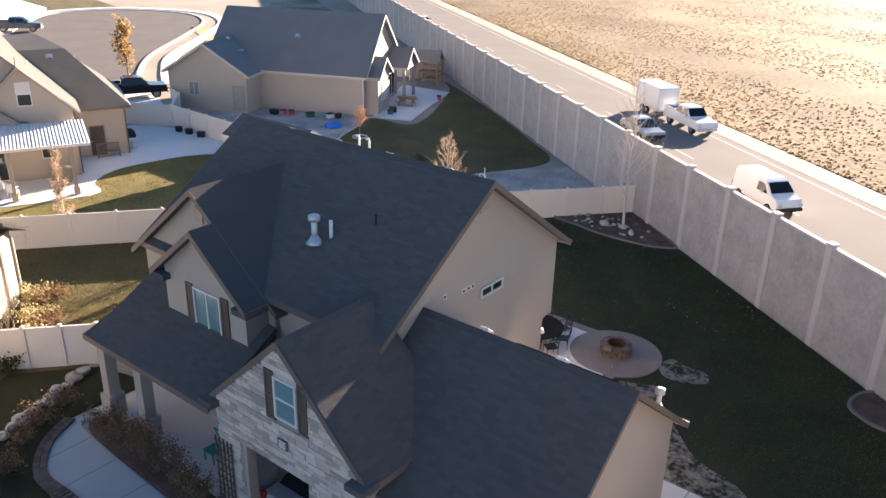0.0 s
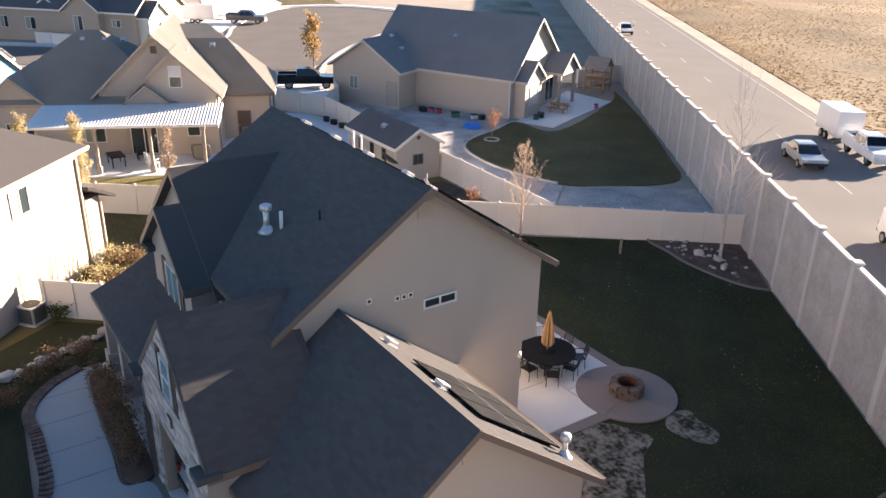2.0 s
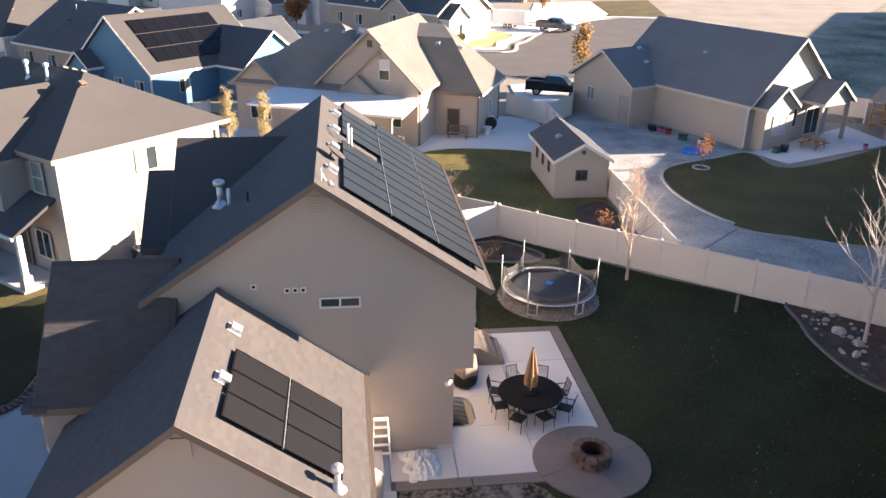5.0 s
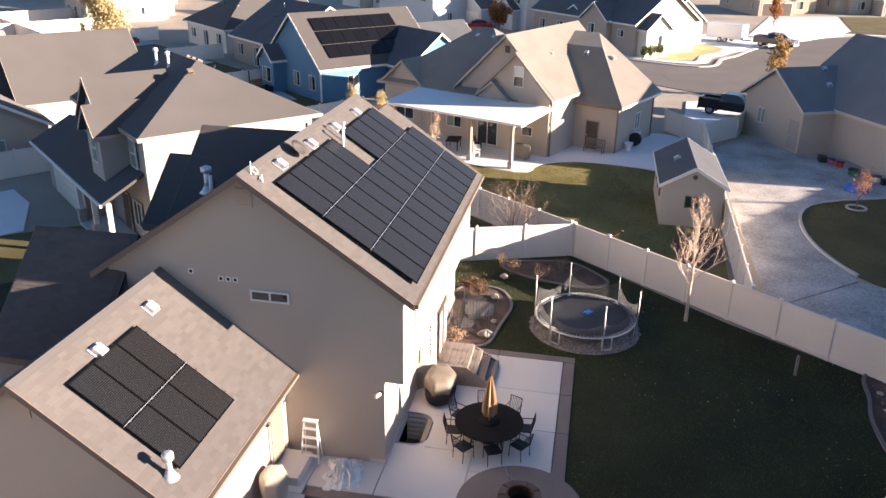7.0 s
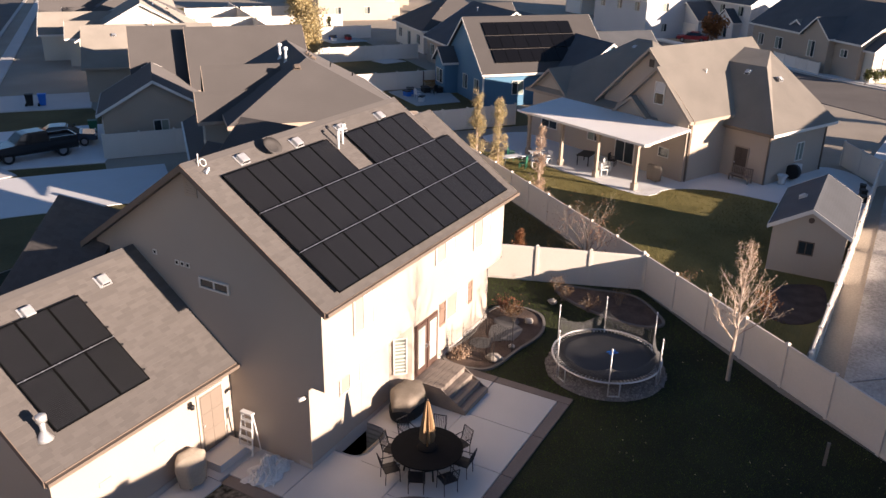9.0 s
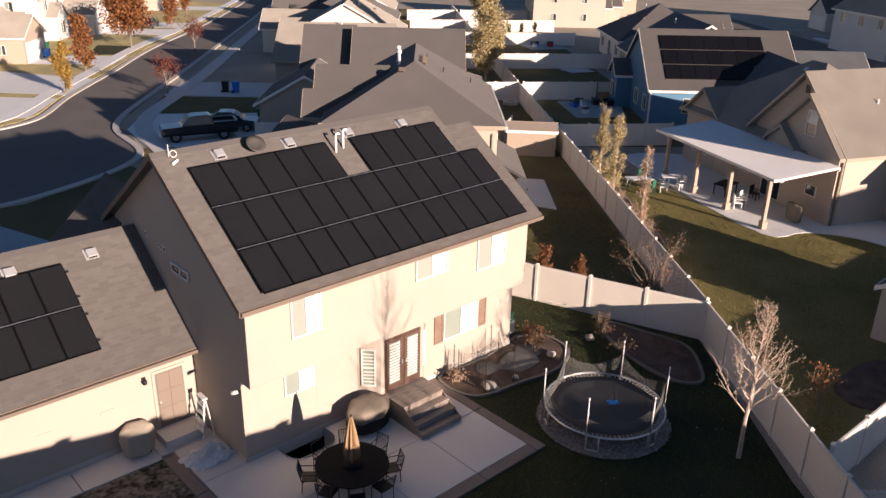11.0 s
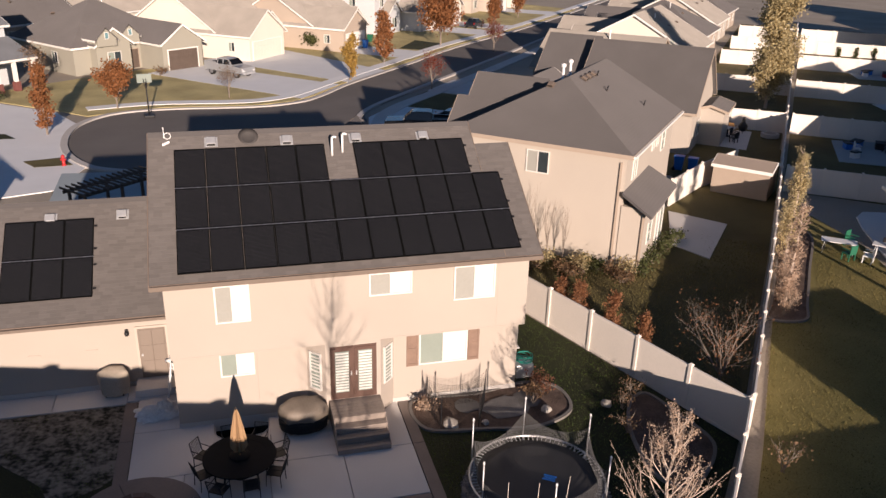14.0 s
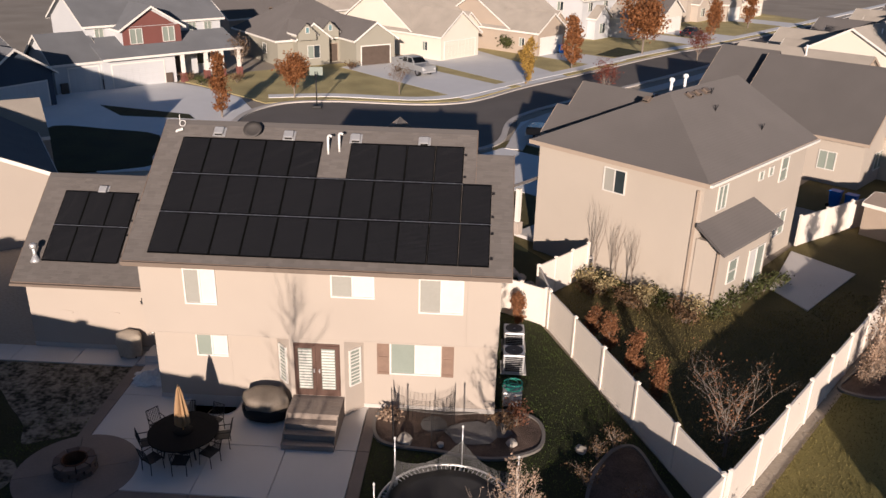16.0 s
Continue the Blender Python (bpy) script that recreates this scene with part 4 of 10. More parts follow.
# dish on the ridge and aerial
dish = part("satellite_dish", tube(B(), (3.0, 3.66, 9.0), (3.0, 3.6, 9.2), 0.03, 0.03, 8), BLACK_METAL, house)
bm = lathe(B(), [(0.05, 0.0), (0.2, 0.03), (0.33, 0.1), (0.335, 0.11), (0.2, 0.045), (0.05, 0.015)], 20)
part("reflector", bm, DISH_GREY, dish, m=pose(3.0, 3.5, 9.14, 42, 0, 0))
aer = part("aerial", tube(B(), (0.2, 3.85, 9.1), (0.2, 3.85, 9.55), 0.013, 0.013, 6), PVC, house)
bm = ring(B(), 0.1, 0.118, -0.008, 0.008, 16)
part("loop", bm, PVC, aer, m=pose(0.32, 3.78, 9.25, 60, 0, 0))
bm = B()
for i in range(4):
    box(bm, 0.15 + 0.06 * i, 0.2 + 0.06 * i, 3.5 + 0.03 * i, 3.62, 8.98 + 0.02 * i, 9.06 + 0.02 * i)
part("bracket", bm, PVC, aer)

# solar panels
PW, PL, GAP = 1.0, 1.648, 0.014


def slope_pose(x, y, z, s):
    """A frame on a rear roof slope: x along the ridge, y up the slope, z out of it."""
    k = math.hypot(1, s)
    return Matrix(((1, 0, 0, x), (0, 1 / k, -s / k, y), (0, s / k, 1 / k, z), (0, 0, 0, 1)))


BASE_M = slope_pose(0.515, -0.906, 6.131, 0.664)
BASE_G = slope_pose(-5.80, 3.48, 3.64, 0.75)


def data(name, bm, mat):
    me = bpy.data.meshes.new(name)
    bm.to_mesh(me)
    bm.free()
    me.materials.append(mat)
    return me


f, d = 0.030, 0.04
bm = box(B(), 0, PW, 0, f, -d, 0)
box(bm, 0, PW, PL - f, PL, -d, 0)
box(bm, 0, f, f, PL - f, -d, 0)
box(bm, PW - f, PW, f, PL - f, -d, 0)
PANEL_FRAME = data("solar_panel", bm, PANEL_EDGE)
PANEL_GLASS = data("glass", box(B(), f, PW - f, f, PL - f, -0.03, -0.006), PANEL)
bm = B()
for i in range(1, 32):
    y = f + (PL - 2 * f) * i / 32
    box(bm, f, PW - f, y - 0.004, y + 0.004, -0.006, -0.0045)
PANEL_BARS = data("cell_grid", bm, PANEL_LINE)
MOUNT = data("mount", box(B(), 0.0, 0.05, PL * 0.25, PL * 0.25 + 0.06, -0.13, -d), BLACK_METAL)
RAIL_END = data("rail_end", box(B(), -0.1, 0.0, 0.0, 0.05, -0.1, -0.045), BLACK_METAL)
ROW = PL + GAP + 0.012
for base, label, rows in ((BASE_M, "array of black solar panels on the main roof", ((0, range(11)), (1, range(11)), (2, (0, 1, 2, 3, 4, 6, 7, 8, 9)))),
                          (BASE_G, "two rows of black solar panels on the garage roof", ((0, range(3)), (1, range(3))))):
    arr = thing("solar_array", label, "solar array", base, "rooftop solar arrays")
    for r, cols in rows:
        for c in cols:
            pn = shared("solar_panel", PANEL_FRAME, pose(c * (PW + GAP), r * ROW, 0), arr)
            shared("glass", PANEL_GLASS, Matrix(), pn)
            tagged(shared("cell_grid", PANEL_BARS, Matrix(), pn), kind="stuff")
            shared("mount", MOUNT, Matrix(), pn)
            shared("mount", MOUNT, pose(PW - 0.05, 0, 0), pn)
        w = max(cols) + 1
        for y in (PL * 0.2, PL * 0.8):
            shared("rail_end", RAIL_END, pose(w * (PW + GAP) + 0.1, r * ROW + y, 0), arr)
        if r:
            y = r * ROW - 0.016
            part("rail", box(B(), 0.0, w * (PW + GAP), y - 0.011, y + 0.011, -0.05, 0.002), ALU, arr)
            for c in range(w * 2):
                part("clamp", box(B(), c * 0.506 + 0.2, c * 0.506 + 0.26, y - 0.02, y + 0.02, -0.03, 0.006), ALU, arr)

# ---- yard surfaces ----
WALL_A, WALL_D = Vector((1.55, -17.15)), Vector((0.797, -0.604)).normalized()


def wall_at(s, off=0.0):
    """A point along the sound wall, off metres to its street side."""
    nrm = Vector((WALL_D.y, -WALL_D.x))
    p = WALL_A + WALL_D * s + nrm * off
    return (p.x, p.y)


LZ = -0.06
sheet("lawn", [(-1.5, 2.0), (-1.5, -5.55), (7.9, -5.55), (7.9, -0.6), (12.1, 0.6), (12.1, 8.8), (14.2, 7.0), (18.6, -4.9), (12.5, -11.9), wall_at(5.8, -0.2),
               wall_at(-22, -0.2), (-18, 2.0)], LZ, LAWN, "short green lawn behind the house, its shade in the colour", "lawn", 0.1)
sheet("dirt", smooth_ring([(-8.6, 1.8), (-5, 1.9), (-1.95, 1.85), (-1.95, 0), (-1.95, -2.2), (-3.0, -2.9), (-3.6, -3.1), (-4.1, -2.1), (-5.2, -1.0), (-6.4, 0.2), (-8.0, 0.7)], 3),
      LZ + 0.012, PATCHY, "bare patchy dirt with dead grass beside the patio", "dirt", 0.05)
sheet("dirt", smooth_ring([(-2.9, -4.7), (-3.4, -4.0), (-4.2, -4.1), (-4.9, -4.6), (-4.6, -5.3), (-3.7, -5.3), (-3.1, -5.5)], 4), LZ + 0.008, PATCHY, "bare worn patch in the lawn by the fire pit", "dirt", 0.05)
# patio slabs, cast in panels with open joints
patio = thing("patio", "pale grey concrete patio slabs behind the house", "patio", kind="structure")


def slabs(parent, rects, z, mat=None, name="slab", gap=0.012, deep=0.12):
    for x0, x1, y0, y1 in rects:
        part(name, box(B(), x0 + gap, x1 - gap, y0 + gap, y1 - gap, z - deep, z, bevel=0.012), mat or CONCRETE, parent)


slabs(patio, [(-1.5, 1.12, -2.6, 0.0), (1.12, 2.95, -2.6, -1.02), (2.95, 5.2, -2.6, 0.0), (5.2, 7.55, -2.6, 0.0), (0.2, 2.8, -5.15, -2.6), (2.8, 5.2, -5.15, -2.6),
              (5.2, 7.55, -5.15, -2.6), (-1.5, 0.0, 0.0, 2.1), (-1.5, 0.2, -3.4, -2.6)], 0.0)
walkway = thing("walkway", "pale concrete walk along the garage wall", "path", kind="structure")
slabs(walkway, [(-9.4, -6.9, 1.95, 3.15), (-6.9, -4.4, 1.95, 3.15), (-4.4, -1.9, 1.95, 3.15), (-1.9, 0.0, 2.1, 3.15)], -0.01)
border = thing("patio_border", "brown stamped concrete band edging the patio", "paving", kind="structure")
slabs(border, [(7.56, 7.98, -2.6, 0.3), (7.56, 7.98, -5.6, -2.6), (5.2, 7.55, -5.6, -5.16), (2.8, 5.2, -5.6, -5.16), (0.3, 2.8, -5.6, -5.16), (-1.95, -1.51, -0.4, 2.0), (-1.95, -1.51, -2.7, -0.4)], -0.005, CONCRETE_STAMP, "band")
FIRE = (-1.1, -4.35)
pad = thing("fire_pad", "round stamped concrete pad round the fire pit", "paving", kind="structure")
for q in range(4):
    part("pad_quarter", ring(B(), 0.05, 1.88, -0.1, 0.012, 12, q * math.pi / 2 + 0.35 + 0.006, (q + 1) * math.pi / 2 + 0.35 - 0.006, FIRE), CONCRETE_STAMP, pad)
# window well
well = thing("window_well", "rounded corrugated steel window well sunk in the patio", "window well")
bm = B()
prof = [(1.14, 0.0), (1.14, -0.55), (1.26, -0.84), (1.55, -0.98), (2.5, -0.98), (2.8, -0.84), (2.93, -0.55), (2.93, 0.0)]
verts, faces = [], []
line = smooth_line([Vector((x, y, 0)) for x, y in prof], 5)
for p in line:
    for k in range(13):
        off = 0.012 * (1 if k % 2 else -1)
        c = Vector((2.03, -0.1, 0))
        d = (p - c).normalized() * off
        verts.append((p.x + d.x, p.y + d.y, -1.1 + k * 0.0945))
for i in range(len(line) - 1):
    for k in range(12):
        a = i * 13 + k
        faces.append((a, a + 13, a + 14, a + 1))
raw("liner", verts, faces, GALV, well)
part("well_floor", prism(B(), [(1.1, 0.02), (1.1, -1.04), (2.97, -1.04), (2.97, 0.02)], -1.2, -1.1), MULCH, well)
part("corner_fill", prism(B(), [(1.1, -1.04), (1.57, -1.03), (1.26, -0.87), (1.12, -0.56)], -0.12, -0.003), CONCRETE, well)
part("corner_fill", prism(B(), [(2.97, -1.04), (2.95, -0.56), (2.81, -0.87), (2.48, -1.03)], -0.12, -0.003), CONCRETE, well)
# garden steps
steps = thing("garden_steps", "weathered grey wooden steps up to the garden door", "steps")
for i, (y0, y1, z) in enumerate(((-1.75, -0.62, 0.78), (-2.08, -1.75, 0.58), (-2.4, -2.08, 0.38), (-2.72, -2.4, 0.19))):
    k = 6 if i == 0 else 2
    for j in range(k):
        w = (y1 - y0) / k
        part("tread_board", box(B(), 5.02, 6.82, y0 + j * w + 0.006, y0 + (j + 1) * w - 0.006, z - 0.035, z, bevel=0.006), WOOD_GREY, steps)
    part("riser", box(B(), 5.04, 6.8, y0, y0 + 0.02, 0.0, z - 0.036), WOOD_GREY, steps)
for x in (5.03, 6.77):
    part("stringer", prism(B(), [(-0.62, 0.0), (-2.7, 0.0), (-2.7, 0.15), (-1.75, 0.74), (-0.62, 0.74)], x, x + 0.035, Matrix(((0, 0, 1, 0), (1, 0, 0, 0), (0, 1, 0, 0), (0, 0, 0, 1)))), WOOD_GREY, steps)

# ---- planting beds ----


def bed(name, pts, mat, label, z=-0.02, kerb=True):
    loop = smooth_ring(pts, 6)
    ob = sheet(name, loop, z, mat, label, "planting bed", 0.12)
    if kerb:
        strip("bed_edging", loop + loop[:1], 0.12, -0.1, 0.03, BED_KERB, None, "grey curved concrete edging round a planting bed", "edging")
    return ob


bed("planting_bed", [(8.15, -0.1), (8.2, -1.9), (10.2, -2.35), (12.1, -2.6), (13.6, -1.9), (13.7, -0.4), (12.6, 0.2), (10.5, -0.15)], MULCH, "mulched planting bed with rocks against the house")
bed("planting_bed", [(16.2, -1.7), (15.5, -2.7), (15.0, -4.1), (14.8, -5.9), (15.4, -6.8), (16.3, -6.4), (17.6, -4.9), (17.3, -3.0), (16.9, -1.6)], MULCH, "brown mulched bed in the fence corner")
bed("planting_bed", [(9.2, -16.9), (7.2, -16.2), (5.6, -15.9), (3.2, -16.0), (1.8, -16.6), (1.9, -17.2), (5.2, -19.9), (6.1, -20.6)], MULCH, "shaded mulched bed with a bare tree by the wall")
bed("planting_bed", [(-10.6, -5.8), (-9.6, -6.6), (-9.9, -8.0), (-11.2, -8.6), (-12.4, -7.4), (-11.8, -6.0)], MULCH, "small round planting bed by the sound wall")


def rock(name, x, y, z, r, label, seed, mat=None, flat=0.6, group=""):
    rnd = random.Random(seed)
    bm = B()
    bmesh.ops.create_icosphere(bm, subdivisions=2, radius=1)
    for v in bm.verts:
        k = 1 + 0.35 * noise.noise(v.co * 1.3 + Vector((seed * 3.7, 0, 0))) + 0.12 * noise.noise(v.co * 4 + Vector((0, seed, 0)))
        v.co *= k
    sx, sy = r * rnd.uniform(0.8, 1.3), r * rnd.uniform(0.7, 1.1)
    bmesh.ops.transform(bm, matrix=pose(x, y, z, 0, 0, rnd.uniform(0, 180)) @ Matrix.Diagonal((sx, sy, r * flat, 1)), verts=bm.verts)
    ob = part(name, bm, mat or ROCK)
    return tagged(ob, label, "rock", group)


for i, (x, y, r) in enumerate(((9.1, -1.85, 0.3), (12.7, -1.75, 0.2), (10.3, -2.05, 0.13), (6.3, -17.4, 0.3), (5.2, -17.6, 0.25),
                               (4.4, -17.0, 0.22), (15.0, -1.9, 0.22))):
    rock("garden_rock", x, y, 0.05, r, "pale rounded boulder in the mulch bed", 10 + i, group="garden rocks")
rnd = random.Random(91)
for i in range(46):
    x, y = rnd.uniform(2.4, 8.4), rnd.uniform(-18.6, -16.3)
    if (Vector((x, y)) - Vector((1.55, -17.15))).dot(Vector((-0.604, -0.797))) < -0.4 and (x, y) != (5.4, -18.25):
        rock("stone_chip", x, y, 0.01, rnd.uniform(0.05, 0.13), "small grey stone scattered in the corner bed", 300 + i, ROCK if i % 3 else SLATE_STONE, group="corner bed stones")
for i in range(11):
    t = i / 10
    rock("border_rock", 13.9 - 1.9 * t + 0.12 * math.sin(i * 2.7), 10.5 + 4.3 * t, 0.05, 0.27 + 0.08 * math.sin(i * 2.1), "pale limestone boulder edging the front bed", 40 + i, group="front border rocks")

for i, (x, y, r) in enumerate(((11.3, -1.25, 0.85), (12.2, -0.95, 0.7), (10.0, -0.85, 0.6))):
    rock("flat_stone", x, y, 0.0, r, "large flat grey stone laid in the mulch bed", 30 + i, SLATE_STONE, flat=0.05, group="flat stones")

TRAMP_MAT = material("trampoline_fabric", (0.035, 0.035, 0.036), 0.6, var=0.25, scale=1.5, fine=30, bump=0.05, spec=0.4)
# ---- trampoline with its ring of cobbles ----
TC = (10.72, -5.85)
cob = thing("cobble_ring", "ring of small grey-brown pebbles under the trampoline", "cobbles", pose(*TC, -0.05))
rnd = random.Random(5)
verts, faces = [], []
for i in range(2600):
    a, r = rnd.uniform(0, 2 * math.pi), 2.32 * math.sqrt(rnd.uniform(0.35, 1.0))
    s = rnd.uniform(0.03, 0.065)
    b = len(verts)
    x, y = r * math.cos(a), r * math.sin(a)
    for dx, dy, dz in ((s, 0, 0), (0, s, 0), (-s, 0, 0), (0, -s, 0), (0, 0, s * 0.9)):
        verts.append((x + dx * rnd.uniform(0.7, 1.2), y + dy * rnd.uniform(0.7, 1.2), 0.02 + dz))
    faces += [(b, b + 1, b + 4), (b + 1, b + 2, b + 4), (b + 2, b + 3, b + 4), (b + 3, b, b + 4)]
raw("cobbles", verts, faces, ROCK_RED, cob, kind="stuff")
part("gravel_base", ring(B(), 0.1, 2.3, -0.05, 0.02, 40), ROCK_RED, cob)
tramp = thing("trampoline", "round black trampoline with sagging safety net and grey poles", "trampoline", pose(*TC, -0.05))
TZ = 0.62
bm = B()
N = 48
for k in range(N):
    a0, a1 = 2 * math.pi * k / N, 2 * math.pi * (k + 1) / N
    tube(bm, (2.08 * math.cos(a0), 2.08 * math.sin(a0), TZ), (2.08 * math.cos(a1), 2.08 * math.sin(a1), TZ), 0.035, 0.035, 6)
part("rim", bm, GALV, tramp)
bm = lathe(B(), [(0.02, TZ - 0.06), (0.9, TZ - 0.055), (1.5, TZ - 0.03), (1.86, TZ - 0.005), (1.86, TZ - 0.012), (0.9, TZ - 0.07), (0.02, TZ - 0.075)], 48)
mat_part = part("mat", bm, TRAMP_MAT, tramp)
bm = B()
for k in range(84):
    a = 2 * math.pi * k / 84
    tube(bm, (1.86 * math.cos(a), 1.86 * math.sin(a), TZ), (2.06 * math.cos(a), 2.06 * math.sin(a), TZ), 0.014, 0.014, 4)
part("spring_ring", bm, GALV, tramp, kind="stuff")
bm = B()
for i, (x, y, w) in enumerate(((-0.2, 0.12, 0.4), (-0.16, 0.02, 0.34), (-0.2, -0.08, 0.4))):
    box(bm, x, x + w, y, y + 0.06, TZ - 0.05, TZ - 0.043)
part("emblem", bm, PLASTIC_BLUE, mat_part, m=pose(0.35, -0.15, 0, 0, 0, -35))
for k in range(6):
    a = 2 * math.pi * (k + 0.35) / 6
    ca, sa = math.cos(a), math.sin(a)
    p = part("net_pole", tube(B(), (2.16 * ca, 2.16 * sa, 0.1), (2.16 * ca, 2.16 * sa, 2.05), 0.022, 0.022, 8), GALV, tramp)
    part("foam_cap", lathe(B(), [(0.03, 1.98), (0.034, 2.05), (0.02, 2.08)], 8, (2.16 * ca, 2.16 * sa)), PLASTIC_WHITE, p)
    bm = B()
    b = a + 0.2
    tube(bm, (2.08 * ca, 2.08 * sa, TZ), (2.08 * ca, 2.08 * sa, 0.05), 0.03, 0.03, 8)
    tube(bm, (2.08 * ca, 2.08 * sa, 0.06), (2.08 * math.cos(b), 2.08 * math.sin(b), 0.06), 0.03, 0.03, 8)
    tube(bm, (2.08 * math.cos(b), 2.08 * math.sin(b), 0.06), (2.08 * math.cos(b), 2.08 * math.sin(b), TZ), 0.03, 0.03, 8)
    part("leg", bm, GALV, tramp)


def net_wall(parent, pts, name="net", spacing=0.09, mat=None):
    """A drooping net of thin strands between the points (x, y, top z, foot z)."""
    verts, faces = [], []

    def strand(p, q, r=0.0055):
        d = (q - p).normalized()
        s = d.orthogonal().normalized() * r
        t = d.cross(s)
        b = len(verts)
        verts.extend([p + s, p - s * 0.5 + t * 0.87, p - s * 0.5 - t * 0.87, q + s, q - s * 0.5 + t * 0.87, q - s * 0.5 - t * 0.87])
        faces.extend([(b, b + 1, b + 4, b + 3), (b + 1, b + 2, b + 5, b + 4), (b + 2, b, b + 3, b + 5)])
    for (x0, y0, t0, f0), (x1, y1, t1, f1) in zip(pts, pts[1:]):
        L = math.hypot(x1 - x0, y1 - y0)
        n, rows = max(3, int(L / spacing)), 13
        grid = []
        for i in range(n + 1):
            u = i / n
            sag = 0.75 * 4 * u * (1 - u) * min(1.0, L / 2.0)
            top, foot = t0 + (t1 - t0) * u - sag * 0.55, f0 + (f1 - f0) * u
            grid.append([Vector((x0 + (x1 - x0) * u, y0 + (y1 - y0) * u, foot + (top - foot) * j / rows)) for j in range(rows + 1)])
        for i in range(n + 1):
            for j in range(rows + 1):
                if i < n:
                    strand(grid[i][j], grid[i + 1][j])
                if j < rows:
                    strand(grid[i][j], grid[i][j + 1])
    return raw(name, verts, faces, mat or BLACK_NET, parent, kind="stuff")


net_wall(tramp, mat=GREY_NET, spacing=0.055, pts=[(2.1 * math.cos(2 * math.pi * (k + 0.35) / 6), 2.1 * math.sin(2 * math.pi * (k + 0.35) / 6), 1.55 if k % 6 not in (2, 3) else 1.25, TZ) for k in range(7)])

# ---- fire pit ----
pit = thing("fire_pit", "round rusty steel fire ring in tumbled stone blocks", "fire pit", pose(*FIRE, 0.012))
blk = prism(B(), [(0.40, -0.135), (0.62, -0.195), (0.62, 0.195), (0.40, 0.135)], 0, 0.14)
blk_me = bpy.data.meshes.new("block")
blk.to_mesh(blk_me)
blk.free()
blk_me.materials.append(PAVER)
for row in range(3):
    for k in range(9):
        shared("block", blk_me, pose(0, 0, row * 0.145, 0, 0, 40 * k + 20 * (row % 2)), pit)
part("fire_ring", ring(B(), 0.36, 0.40, 0.0, 0.46, 32), RUST, pit)
part("ash", ring(B(), 0.0, 0.36, 0.0, 0.1, 32), SOOT_HOLLOW, pit)

# ---- dining set ----
TABLE = (1.93, -3.0)
table = thing("patio_table", "round dark slatted metal dining table on the patio", "table", pose(*TABLE, 0))
bm = ring(B(), 0.05, 0.84, 0.705, 0.735, 48)
top = part("tabletop", bm, TABLE_BLACK, table)
part("rim", ring(B(), 0.84, 1.13, 0.70, 0.74, 48), TABLE_BLACK, top)
part("lazy_susan", lathe(B(), [(0.3, 0.742), (0.32, 0.76), (0.3, 0.775), (0.06, 0.775)], 28), TABLE_BLACK, table)
for k in range(4):
    a = math.pi / 4 + k * math.pi / 2
    part("leg", tube(B(), (0.75 * math.cos(a), 0.75 * math.sin(a), 0), (0.6 * math.cos(a), 0.6 * math.sin(a), 0.7), 0.03, 0.025, 8), BLACK_METAL, table)
umb = thing("patio_umbrella", "folded orange canvas patio umbrella standing in the table", "umbrella", pose(*TABLE, 0))
part("pole", tube(B(), (0, 0, 0.1), (0, 0, 2.5), 0.022, 0.022, 10), WOOD_ORANGE, umb)
part("base", lathe(B(), [(0.28, 0.0), (0.28, 0.05), (0.06, 0.12), (0.05, 0.3)], 24), BLACK_METAL, umb)
bm = B()
rows = []
for j, (z, r) in enumerate(((0.98, 0.17), (1.1, 0.2), (1.35, 0.19), (1.7, 0.15), (2.05, 0.1), (2.3, 0.06), (2.42, 0.03))):
    rows.append([bm.verts.new((r * (1 + 0.32 * math.cos(8 * a)) * math.cos(a), r * (1 + 0.32 * math.cos(8 * a)) * math.sin(a), z + 0.03 * math.cos(8 * a) * (j == 0)))
                 for a in (2 * math.pi * i / 32 for i in range(32))])
for p, q in zip(rows, rows[1:]):
    for i in range(32):
        bm.faces.new((p[i], p[(i + 1) % 32], q[(i + 1) % 32], q[i]))
bm.faces.new(rows[-1])
can = part("canopy", bm, UMBRELLA, umb)
part("strap", ring(B(), 0.15, 0.185, 1.42, 1.47, 20), UMBRELLA, can)
part("finial", lathe(B(), [(0.02, 2.42), (0.035, 2.47), (0.01, 2.52)], 10), BLACK_METAL, umb)


def patio_chair():
    c = thing("patio_chair", "black metal patio chair with a mesh back and arms", "chair", group="chairs round the patio table")
    part("seat", box(B(), -0.24, 0.24, -0.24, 0.24, 0.42, 0.45, bevel=0.01), BLACK_METAL, c)
    bm = B()
    tube(bm, (-0.22, 0.24, 0.43), (-0.22, 0.36, 0.92), 0.014, 0.014, 6)
    tube(bm, (0.22, 0.24, 0.43), (0.22, 0.36, 0.92), 0.014, 0.014, 6)
    tube(bm, (-0.22, 0.36, 0.92), (0.22, 0.36, 0.92), 0.014, 0.014, 6)
    bk = part("back_frame", bm, BLACK_METAL, c)
    for i in range(7):
        x = -0.18 + i * 0.06
        part("back_slat", tube(B(), (x, 0.25, 0.47), (x, 0.355, 0.9), 0.009, 0.009, 5), BLACK_METAL, bk)
    for x in (-0.23, 0.23):
        for y in (-0.22, 0.22):
            part("leg", tube(B(), (x, y * 1.1, 0), (x, y, 0.43), 0.014, 0.014, 6), BLACK_METAL, c)
        bm = B()
        tube(bm, (x, -0.2, 0.43), (x, -0.2, 0.65), 0.013, 0.013, 6)
        tube(bm, (x, -0.22, 0.65), (x, 0.31, 0.67), 0.016, 0.016, 6)
        part("armrest", bm, BLACK_METAL, c)
    return c


ch = patio_chair()
